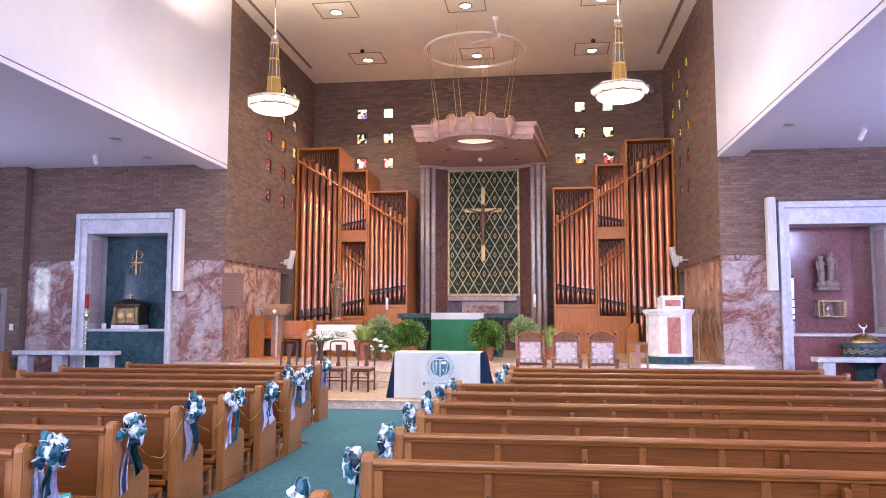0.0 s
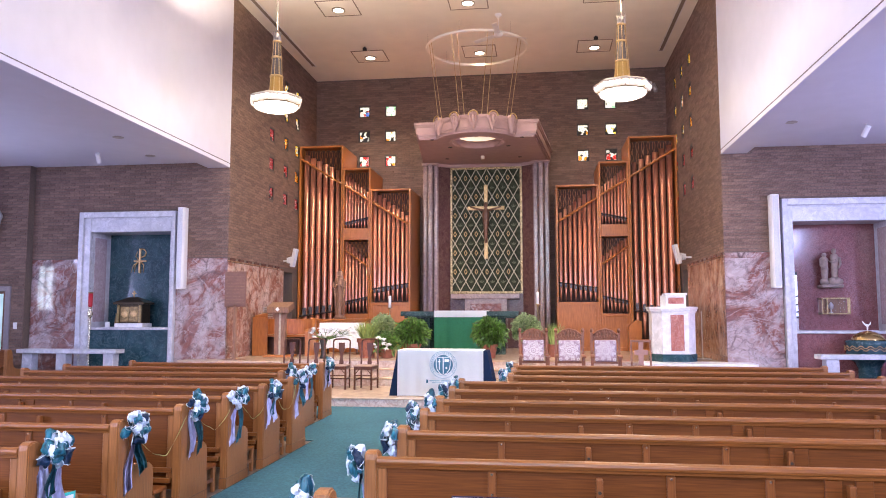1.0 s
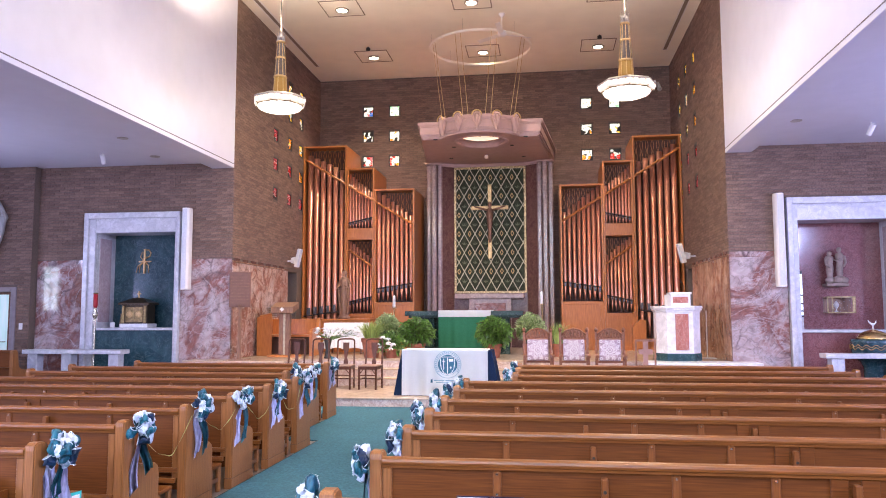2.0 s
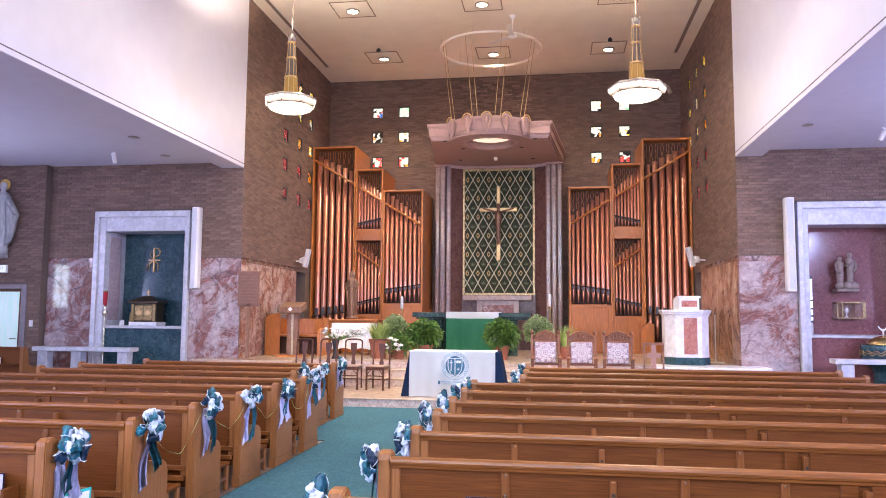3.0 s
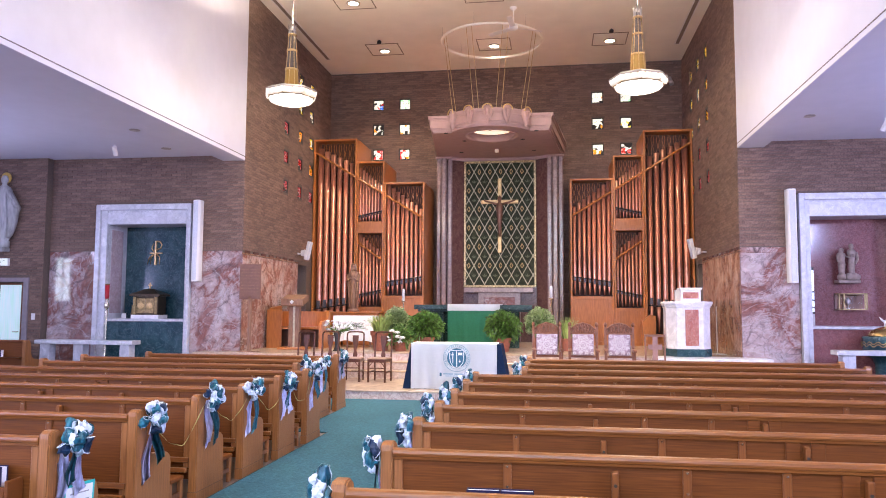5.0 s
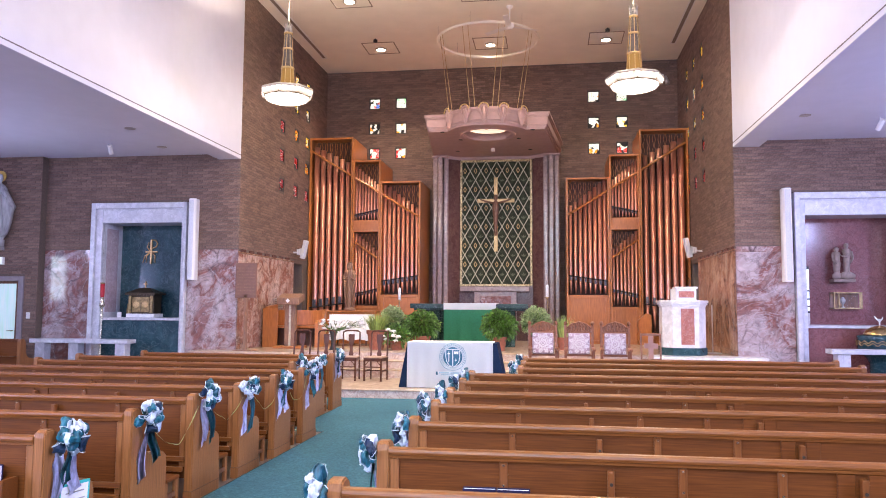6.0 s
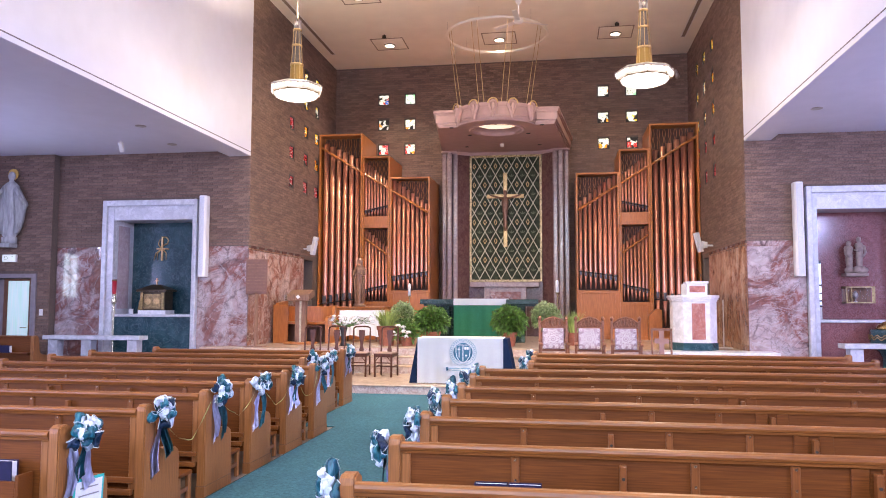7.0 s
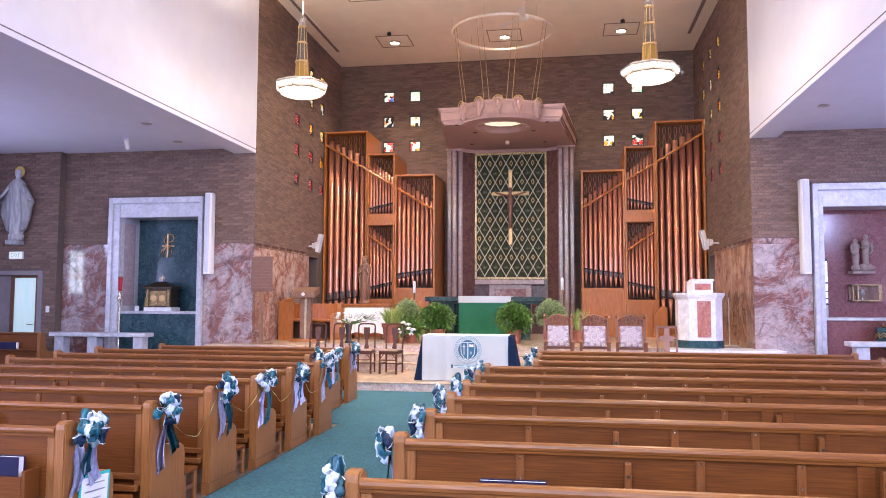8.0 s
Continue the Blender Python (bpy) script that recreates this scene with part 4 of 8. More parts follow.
def organ(sx):
    """One flank of the organ in three stepped cases. sx: the side on which it stands."""
    g = thing("pipe_organ", "stepped oak organ case with rows of copper pipes", "organ", group="organ flanks")
    X = lambda a, b: tuple(sorted((sx * a, sx * b)))
    rail = lambda x: 5.93 - (5.08 - x) * 0.615         # the slanting rail over the pipes
    t = 0.05

    def case(x0, x1, top, bottom):
        yb = Y2 - 0.02
        c = part("case", boxes((*X(x0, x0 + t), YO, yb, UP, top), (*X(x1 - t, x1), YO, yb, UP, top), (*X(x0 + t, x1 - t), YO, yb, top - t, top), bevel=0.006), CASE, g)
        # sheet behind the pipes, the shade of the deep case put into its colour
        part("case_back", boxes((*X(x0 + t, x1 - t), YO + 0.42, YO + 0.45, bottom, top - t)), SHADE_BROWN, c, "dark interior of the case")
        return c

    def front(c, x0, x1, z0, z1):
        part("front_panel", boxes((*X(x0 + t, x1 - t), YO + 0.02, YO + 0.05, z0, z1)), CASE, c)
        bm = boxes((*X(x0 + t, x1 - t), YO, YO + 0.025, z0, z0 + 0.09), (*X(x0 + t, x1 - t), YO, YO + 0.025, z1 - 0.08, z1), (*X(x0 + t, x0 + t + 0.07), YO, YO + 0.025, z0 + 0.09, z1 - 0.08), (*X(x1 - t - 0.07, x1 - t), YO, YO + 0.025, z0 + 0.09, z1 - 0.08), bevel=0.004)
        part("panel_frame", bm, CASE, c)

    def fret(c, x0, x1, z1, drop, n):
        """Openwork of wavy uprights under the top of a case."""
        for i in range(n):
            x = sx * (x0 + t + (x1 - x0 - 2 * t) * (i + 0.5) / n)
            bm = bmesh.new()
            for s in (-1, 1):
                pts = []
                for k in range(13):
                    v = k / 12
                    pts.append((x + s * (0.010 + 0.026 * abs(math.sin(v * math.pi * 2.0)) ** 1.5), YO + 0.23, z1 - 0.02 - drop * v))
                tube(bm, pts, 0.007, 5)
            part("fret", bm, CASE, c, "thin openwork upright")

    def pipes(c, x0, x1, z_foot, z_mouth, tops, radius, y=0.115, rise=0.15):
        n = len(tops)
        for i, top in enumerate(tops):
            u = (i + 0.5) / n
            x = sx * (x0 + (x1 - x0) * u)
            r = radius * (1 - 0.25 * (1 - u))
            zm = z_mouth + rise * (0.5 - u)
            bm = bmesh.new()
            lathe(bm, [(r, zm), (r, top), (r * 0.86, top), (r * 0.86, top - 0.05)], 16, (x, YO + y, 0), cap=False)
            p = part("pipe", bm, COPPER, c, smooth=False)
            p.data.shade_smooth()
            bm = bmesh.new()
            lathe(bm, [(r * 0.28, z_foot), (r * 0.98, zm)], 14, (x, YO + y, 0))
            part("pipe_foot", bm, COPPER, p, smooth=True)
            lip = min(0.20, 2.6 * r)
            bm = bmesh.new()
            slab_profile(bm, [(-r * 1.03, zm - lip * 0.5), (-r * 0.75, zm - lip * 0.6), (-r * 0.70, zm + lip * 0.6), (-r * 1.0, zm + lip * 0.5)], -r * 0.62, r * 0.62)
            m = part("pipe_mouth", bm, PIPE_LIP, p, "grey mouth of the pipe")
            m.location = (x, YO + y, 0)

    # outer, tallest case
    x0, x1 = 3.85, 5.09
    c = case(x0, x1, 6.27, 0.93)
    fret(c, x0, x1, 6.22, 0.62, 8)
    pipes(c, x0 + t + 0.02, x1 - t - 0.04, 0.99, 1.74, [rail(x0 + 0.1 + (x1 - x0 - 0.2) * (i + 0.5) / 6) + 0.30 - 0.02 * i for i in range(6)], 0.080, 0.13)
    bm = bmesh.new()
    tube(bm, [(sx * (x0 + t), YO + 0.04, 1.70), (sx * (x1 - t), YO + 0.04, 1.55)], 0.02, 6)
    part("pipe_rail", bm, PIPE_DARK, c, "dark rail before the pipe mouths")
    front(c, x0, x1, UP, 0.96)
    # middle case, pipes in two tiers
    x0, x1 = 3.07, 3.845
    c = case(x0, x1, 5.62, 1.55)
    fret(c, x0, x1, 5.57, 0.5, 6)
    pipes(c, x0 + t, x1 - t, 3.97, 4.16, [rail(x0 + (x1 - x0) * (i + 0.5) / 8) + 0.24 + 0.01 * i for i in range(8)], 0.036, 0.09)
    bm = bmesh.new()
    tube(bm, [(sx * (x0 + t), YO + 0.045, 4.245), (sx * (x1 - t), YO + 0.045, 4.095)], 0.016, 6)
    part("pipe_rail", bm, PIPE_DARK, c, "dark rail before the pipe mouths")
    part("divider", boxes((*X(x0 + t, x1 - t), YO, YO + 0.40, 3.63, 3.95), bevel=0.006), CASE, c)
    fret(c, x0, x1, 3.62, 0.5, 6)
    low = lambda x: 3.37 - (3.845 - x) * 0.615
    pipes(c, x0 + t, x1 - t, 1.66, 1.98, [low(x0 + (x1 - x0) * (i + 0.5) / 7) + 0.20 + 0.01 * i for i in range(7)], 0.042, 0.10)
    bm = bmesh.new()
    tube(bm, [(sx * (x0 + t), YO + 0.045, 2.075), (sx * (x1 - t), YO + 0.045, 1.925)], 0.016, 6)
    part("pipe_rail", bm, PIPE_DARK, c, "dark rail before the pipe mouths")
    front(c, x0, x1, UP, 1.62)
    bm = bmesh.new()
    tube(bm, [(sx * (x0 + t), YO + 0.05, low(x0)), (sx * (x1 - t), YO + 0.05, low(x1))], 0.026, 6)
    part("slanting_rail", bm, CASE, c)
    # inner, lowest case
    x0, x1 = 1.95, 3.065
    c = case(x0, x1, 5.02, 1.85)
    fret(c, x0, x1, 4.97, 0.55, 8)
    pipes(c, x0 + t, x1 - t, 1.96, 2.32, [rail(x0 + (x1 - x0) * (i + 0.5) / 8) + 0.24 + 0.01 * i for i in range(8)], 0.055, 0.11)
    bm = bmesh.new()
    tube(bm, [(sx * (x0 + t), YO + 0.045, 2.435), (sx * (x1 - t), YO + 0.045, 2.285)], 0.016, 6)
    part("pipe_rail", bm, PIPE_DARK, c, "dark rail before the pipe mouths")
    front(c, x0, x1, UP, 1.92)
    bm = bmesh.new()
    tube(bm, [(sx * 2.0, YO + 0.03, rail(2.0)), (sx * 5.04, YO + 0.03, rail(5.04))], 0.030, 6)
    part("slanting_rail", bm, CASE, g, "oak rail that slants across the pipes")
    return g


organ(-1)
organ(1)
_g = thing("organ_cabinet", "small oak cabinet with a sloping shoulder at the organ foot", "cabinet", pose(3.74, 19.62, UP))
bm = bmesh.new()
prism(bm, [(0.0, 0.0), (0.0, -0.62), (0.20, -0.80), (0.33, -0.76), (0.33, 0.0)], 0.0, 0.16)
bmesh.ops.transform(bm, matrix=Matrix.Rotation(radians(-90), 4, "X"), verts=bm.verts)
bmesh.ops.recalc_face_normals(bm, faces=bm.faces)
part("body", bm, CASE, _g)
part("plinth", boxes((-0.006, 0.336, -0.008, 0.166, 0.0, 0.06), bevel=0.004), CASE, _g)

# ---------- baldachin and reredos ----------
YR = 21.20                                             # face of the reredos panel


def baldachin():
    g = thing("baldachin", "rose-painted altar canopy with a round well, hung on rods", "canopy")
    cy, r, zb, zt = 18.40, 1.05, 5.91, 6.32

    def outline(grow):
        pts = [(-1.80 - grow, YR + 0.2), (-1.42 - grow, 17.98 - grow)]
        a0 = math.asin((cy - 17.98 + grow) / (r + grow))
        for k in range(19):
            a = math.pi + a0 + (math.pi - 2 * a0) * k / 18
            pts.append(((r + grow) * math.cos(a), cy + (r + grow) * math.sin(a)))
        return pts + [(1.42 + grow, 17.98 - grow), (1.80 + grow, YR + 0.2)]
    # moulded edge, in five tiers that step out upwards
    for i, (grow, z0, z1) in enumerate(((0.0, zb, zb + 0.05), (0.03, zb + 0.05, zb + 0.11), (0.06, zb + 0.11, zb + 0.30), (0.085, zb + 0.30, zb + 0.345), (0.11, zb + 0.345, zt))):
        bm = bmesh.new()
        outer = outline(grow)
        lo, hi = [bm.verts.new((x, y, z0)) for x, y in outer], [bm.verts.new((x, y, z1)) for x, y in outer]
        n = len(outer)
        for j in range(n - 1):
            bm.faces.new((lo[j], lo[j + 1], hi[j + 1], hi[j]))
        if i:
            inner = [bm.verts.new((x, y, z0)) for x, y in outline(grow - (0.025 if i > 2 else 0.03))]
            for j in range(n - 1):
                bm.faces.new((lo[j], inner[j], inner[j + 1], lo[j + 1]))
        part("cornice", bm, CANOPY, g)
    # underside with the round well
    bm = bmesh.new()
    outer = [bm.verts.new((x, y, zb)) for x, y in outline(0.0)]
    n = len(outer)
    ring = []
    for x, y in outline(0.0):
        a = math.atan2(y - cy, x)
        ring.append(bm.verts.new((0.68 * math.cos(a), cy + 0.68 * math.sin(a), zb)))
    for j in range(n - 1):
        bm.faces.new((outer[j], ring[j], ring[j + 1], outer[j + 1]))
    extra = []
    a_end, a_start = math.atan2(YR + 0.2 - cy, 1.80), math.atan2(YR + 0.2 - cy, -1.80)
    for k in range(1, 8):
        a = a_end + (a_start - a_end) * k / 8
        v = bm.verts.new((0.68 * math.cos(a), cy + 0.68 * math.sin(a), zb))
        extra.append(v)
    chain = [ring[-1], *extra, ring[0]]
    back = [outer[-1]] + [bm.verts.new((1.80 - 3.60 * k / 8, YR + 0.2, zb)) for k in range(1, 8)] + [outer[0]]
    for j in range(8):
        bm.faces.new((back[j], chain[j], chain[j + 1], back[j + 1]))
    soffit = part("soffit", bm, CANOPY, g, "flat rose-painted underside")
    bm = bmesh.new()
    lathe(bm, [(0.70, -0.002), (0.70, -0.016), (0.67, -0.02), (0.625, -0.012), (0.62, 0.0), (0.62, 0.13), (0.50, 0.14)], 48, (0, cy, zb), cap=False)
    part("well", bm, CANOPY, soffit, "round well with a moulded lip", smooth=True)
    bm = bmesh.new()
    lathe(bm, [(0.50, 0.14), (0.48, 0.19), (0.30, 0.22), (0.0, 0.23)], 48, (0, cy, zb), cap=False)
    part("opal_band", bm, OPAL, soffit, "softly lit opal band inside the well", smooth=True)
    bm = bmesh.new()
    lathe(bm, [(0.03, 0.0), (0.06, 0.03), (0.06, 0.10), (0.02, 0.12)], 16, (0.0, cy - 0.45, zb + 0.02))
    part("well_lamp", bm, CANOPY_IN, soffit, "small lamp holder in the well", smooth=True)
    for x, y in ((-1.1, 18.0), (1.12, 18.0), (-0.75, 18.9), (0.75, 18.9), (-1.0, 20.3), (1.0, 20.3)):
        bm = bmesh.new()
        lathe(bm, [(0.045, -0.006), (0.055, -0.006), (0.055, 0.0)], 14, (x, y, zb))
        part("downlight", bm, LEAD, soffit, "small dark recessed downlight")
    bm = bmesh.new()
    box(bm, -0.05, 0.05, 20.0, 20.1, zb - 0.09, zb, bevel=0.01)
    part("spot_box", bm, CANOPY_IN, soffit)
    # top sheet
    bm = bmesh.new()
    bm.faces.new([bm.verts.new((x, y, zt - 0.01)) for x, y in outline(0.10)])
    part("top", bm, CANOPY, g)
    # ring at the ceiling, rods and the leaf ornaments they hold
    bm = bmesh.new()
    pts = [(1.257 * math.cos(2 * math.pi * k / 64), 18.39 + 1.257 * math.sin(2 * math.pi * k / 64)) for k in range(64)]
    rings = []
    for x, y in pts:
        d = Vector((x, y - 18.39, 0)).normalized()
        c = Vector((x, y, 8.32))
        rings.append([bm.verts.new(c + d * 0.042 * math.cos(a) + Vector((0, 0, 1)) * 0.042 * math.sin(a)) for a in (0.4, 1.97, 3.54, 5.11)])
    for k in range(64):
        for j in range(4):
            bm.faces.new((rings[k][j], rings[(k + 1) % 64][j], rings[(k + 1) % 64][(j + 1) % 4], rings[k][(j + 1) % 4]))
    hoop = part("hoop", bm, CEILING, g, "white ring under the ceiling", smooth=True)
    for k in range(6):
        a = 2 * math.pi * (k + 0.25) / 6
        bm = bmesh.new()
        tube(bm, [(1.257 * math.cos(a), 18.39 + 1.257 * math.sin(a), 8.33), (1.257 * math.cos(a), 18.39 + 1.257 * math.sin(a), ZC)], 0.003, 5)
        part("hanger", bm, PIPE_METAL, hoop)
    for k in range(-2, 3):
        a = math.pi * 1.5 + radians((0, 22.5, 49)[abs(k)]) * (1 if k > 0 else -1)
        ca, sa = math.cos(a), math.sin(a)
        base = Vector((1.18 * ca, cy + 1.18 * sa, 0))
        side = Vector((-sa, ca, 0))
        leaf_bm = bmesh.new()
        # upright shield-shaped leaf with a raised rim
        outl = [(0.0, -0.27), (0.045, -0.17), (0.105, -0.02), (0.125, 0.08), (0.075, 0.15), (0.0, 0.175), (-0.075, 0.15), (-0.125, 0.08), (-0.105, -0.02), (-0.045, -0.17)]
        o = base + Vector((0, 0, 6.20))
        outd = Vector((ca, sa, 0))
        rim0 = [leaf_bm.verts.new(o + side * u + Vector((0, 0, v)) + outd * (0.02 + 0.05 * max(0, v))) for u, v in outl]
        rim1 = [leaf_bm.verts.new(o + side * u * 0.62 + Vector((0, 0, v * 0.70)) + outd * (0.05 + 0.05 * max(0, v))) for u, v in outl]
        back = [leaf_bm.verts.new(o + side * u + Vector((0, 0, v)) - outd * 0.05) for u, v in outl]
        mid = leaf_bm.verts.new(o - outd * 0.035 + Vector((0, 0, 0.03)))
        for j in range(10):
            q = (j + 1) % 10
            leaf_bm.faces.new((rim0[j], rim0[q], rim1[q], rim1[j]))
            leaf_bm.faces.new((rim1[j], rim1[q], mid))
            leaf_bm.faces.new((rim0[q], rim0[j], back[j], back[q]))
        leaf_bm.faces.new(back)
        bmesh.ops.recalc_face_normals(leaf_bm, faces=leaf_bm.faces)
        leaf = part("leaf_ornament", leaf_bm, CANOPY, g, "carved leaf at the foot of the rods")
        bud = bmesh.new()
        lathe(bud, [(0.012, -0.16), (0.028, -0.06), (0.042, 0.03), (0.034, 0.08), (0.004, 0.11)], 10, tuple(o + outd * 0.03))
        part("bud", bud, CANOPY, leaf, "small bud inside the leaf", smooth=True)
        arch = bmesh.new()
        tube(arch, [o + side * (0.115 * math.cos(q)) + Vector((0, 0, 0.07 + 0.12 * math.sin(q))) + outd * 0.06 for q in [math.pi * j / 10 for j in range(11)]], 0.016, 6)
        part("gilt_arch", arch, GOLD, leaf, "small gilt arch", smooth=True)
    for foot, head in ((-47, -62), (-14, -21), (13, 20), (45, 60)):
        for s in (-0.065, 0.065):
            f, h = radians(foot), radians(head)
            low = Vector((1.15 * math.sin(f), cy - 1.15 * math.cos(f), 6.30)) + Vector((math.cos(f), math.sin(f), 0)) * s
            high = Vector((1.257 * math.sin(h), 18.39 - 1.257 * math.cos(h), 8.30)) + Vector((math.cos(h), math.sin(h), 0)) * s * 1.1
            rod = bmesh.new()
            tube(rod, [low, high], 0.007, 6)
            part("rod", rod, ROD, g, "thin brass rod")
    # fluted piers and maroon jambs
    for s in (-1, 1):
        for i in range(3):
            x0 = 1.34 + i * 0.155
            bm = bmesh.new()
            prism(bm, [(s * x, y) for x, y in ((x0, YR + 0.2), (x0, 20.86 + 0.10 * abs(1 - i)), (x0 + 0.03, 20.83 + 0.10 * abs(1 - i)), (x0 + 0.115, 20.83 + 0.10 * abs(1 - i)), (x0 + 0.145, 20.86 + 0.10 * abs(1 - i)), (x0 + 0.145, YR + 0.2))][::s], UP, zb)
            bmesh.ops.recalc_face_normals(bm, faces=bm.faces)
            part("pier", bm, GREY_MARBLE, g, "grey-rose marble pier")
        part("capital", boxes((*sorted((s * 1.33, s * 1.81)), 20.80, YR + 0.2, zb - 0.05, zb - 0.004), bevel=0.006), CANOPY, g, "rose-painted capital of the piers")
        bm = bmesh.new()
        prism(bm, [(s * x, y) for x, y in ((1.34, 20.95), (1.04, YR - 0.02), (1.04, YR + 0.2), (1.34, YR + 0.2))][::-s], UP, zb)
        bmesh.ops.recalc_face_normals(bm, faces=bm.faces)
        part("jamb", bm, MAROON, g, "splayed maroon marble jamb")
        bm = bmesh.new()
        prism(bm, [(s * x, y) for x, y in ((1.36, 20.90), (1.0, YR - 0.09), (1.0, YR), (1.36, 20.99))][::-s], zb - 0.085, zb - 0.004)
        bmesh.ops.recalc_face_normals(bm, faces=bm.faces)
        part("frieze", bm, CANOPY, g, "rose-painted moulding over the jamb")
    part("frieze", boxes((-1.0, 1.0, YR - 0.09, YR + 0.19, zb - 0.085, zb - 0.004), bevel=0.008), CANOPY, g, "rose-painted moulding over the panel")
    return g


def reredos():
    g = thing("reredos", "slate-green panel under a gilt diamond lattice", "reredos")
    hw, z0, z1 = 1.03, 2.19, 5.822
    part("panel", boxes((-hw, hw, YR, YR + 0.19, z0, z1)), SLATE, g)
    b = 0.062
    for spec in ((-hw, -hw + b, z0, z1), (hw - b, hw, z0, z1), (-hw + b, hw - b, z0, z0 + b), (-hw + b, hw - b, z1 - b, z1)):
        part("border", boxes((spec[0], spec[1], YR - 0.03, YR + 0.01, spec[2], spec[3]), bevel=0.008), GILT, g, "gilt mosaic border")
    iw, dw, dh = hw - b, 0.305, 0.540
    zi0, zi1 = z0 + b, z1 - b
    k = dh / dw
    c0, x0 = 2.27 + 0.54, 0.02
    # slanting strips, clipped at the border
    for s in (-1, 1):
        c = c0 + dh / 2 - 24 * dh - s * k * x0
        while c < 14.0:
            # z = s * k * x + c
            pts = []
            for x in (-iw, iw):
                z = s * k * x + c
                if zi0 <= z <= zi1:
                    pts.append((x, z))
            for z in (zi0, zi1):
                x = (z - c) / (s * k)
                if -iw < x < iw:
                    pts.append((x, z))
            if len(pts) == 2 and (pts[0][0] - pts[1][0]) ** 2 + (pts[0][1] - pts[1][1]) ** 2 > 0.02:
                (xa, za), (xb, zb_) = pts
                L = math.hypot(xb - xa, zb_ - za)
                bm = boxes((-L / 2, L / 2, -0.014, 0.004, -0.0115, 0.0115), bevel=0.003)
                bmesh.ops.transform(bm, matrix=Matrix.Translation(((xa + xb) / 2, YR - (0.004 if s > 0 else 0.0), (za + zb_) / 2)) @ Matrix.Rotation(-math.atan2(zb_ - za, xb - xa), 4, "Y"), verts=bm.verts)
                part("lattice_strip", bm, CREAM, g)
            c += dh
    # little diamonds and leaves in the fields
    for i in range(-3, 4):
        for j in range(-1, 7):
            x, z = x0 + i * dw, c0 + j * dh
            if abs(x) > iw - 0.06 or not zi0 + 0.1 < z < zi1 - 0.1:
                continue
            bm = bmesh.new()
            for q0, q1 in (((0, 0.075), (0.04, 0)), ((0.04, 0), (0, -0.075)), ((0, -0.075), (-0.04, 0)), ((-0.04, 0), (0, 0.075))):
                tube(bm, [(x + q0[0], YR - 0.005, z + q0[1]), (x + q1[0], YR - 0.005, z + q1[1])], 0.011, 5)
            part("diamond", bm, GOLD, g, "small gilt diamond")
    for i in range(-4, 4):
        x = x0 + (i + 0.5) * dw
        if abs(x) < iw - 0.06:
            for j in range(-1, 7):
                z = c0 + dh / 2 + j * dh - 0.05
                if zi0 + 0.12 < z < zi1 - 0.12:
                    bm = bmesh.new()
                    for a in (-50, 0, 50):
                        m = Matrix.Translation((x, YR - 0.003, z)) @ Matrix.Rotation(radians(a), 4, "Y") @ Matrix.Translation((0, 0, 0.045)) @ Matrix.Diagonal((0.016, 0.006, 0.045, 1))
                        bmesh.ops.create_icosphere(bm, subdivisions=1, radius=1.0, matrix=m)
                    part("leaf", bm, SLATE_LIGHT, g, "faint three-part leaf")
    part("shelf", boxes((-0.97, 0.95, 20.72, YR + .19, 2.03, 2.17), bevel=0.02, seg=2), GREY_MARBLE, g, "pale stone shelf")
    part("base", boxes((-0.58, 0.60, 20.80, YR + .19, UP, 2.03), bevel=0.01), GREY_MARBLE, g, "pale stone pedestal")
    part("inset", boxes((-0.42, 0.44, 20.785, 20.80, 1.55, 1.90), bevel=0.004), ROSE, g, "rose marble inset")
    part("backing", boxes((-1.04, 1.04, YR + 0.02, YR + 0.19, UP, 2.19)), MAROON, g, "maroon marble backing")
    return g


baldachin()
reredos()


def crucifix():
    g = thing("crucifix", "gilt cross with a dark bronze figure on the reredos", "crucifix")
    part("upright", boxes((-0.055, 0.055, YR - 0.09, YR - 0.035, 3.17, 5.30), bevel=0.008), GOLD, g, "gilt upright")
    part("crossbar", boxes((-0.53, 0.53, YR - 0.092, YR - 0.037, 4.57, 4.68), bevel=0.008), GOLD, g, "gilt crossbar")
    bm = bmesh.new()
    # one plain slender form with two raised limbs
    lathe(bm, [(0.03, 3.62), (0.05, 3.75), (0.06, 4.0), (0.085, 4.25), (0.105, 4.45), (0.07, 4.58), (0.035, 4.62), (0.06, 4.68), (0.055, 4.76), (0.01, 4.80)], 12)
    for s in (-1, 1):
        tube(bm, [(s * 0.07, 0, 4.55), (s * 0.25, 0.0, 4.60), (s * 0.44, 0, 4.66)], 0.032, 8, 0.02)
    bmesh.ops.transform(bm, matrix=Matrix.Translation((0, YR - 0.13, 0)) @ Matrix.Diagonal((1, 0.6, 1, 1)), verts=bm.verts)
    part("figure", bm, BRONZE, g, "plain bronze form", smooth=True)
    part("mount", boxes((-0.04, 0.04, YR - 0.04, YR, 4.2, 4.3)), GOLD, g)
    return g


crucifix()

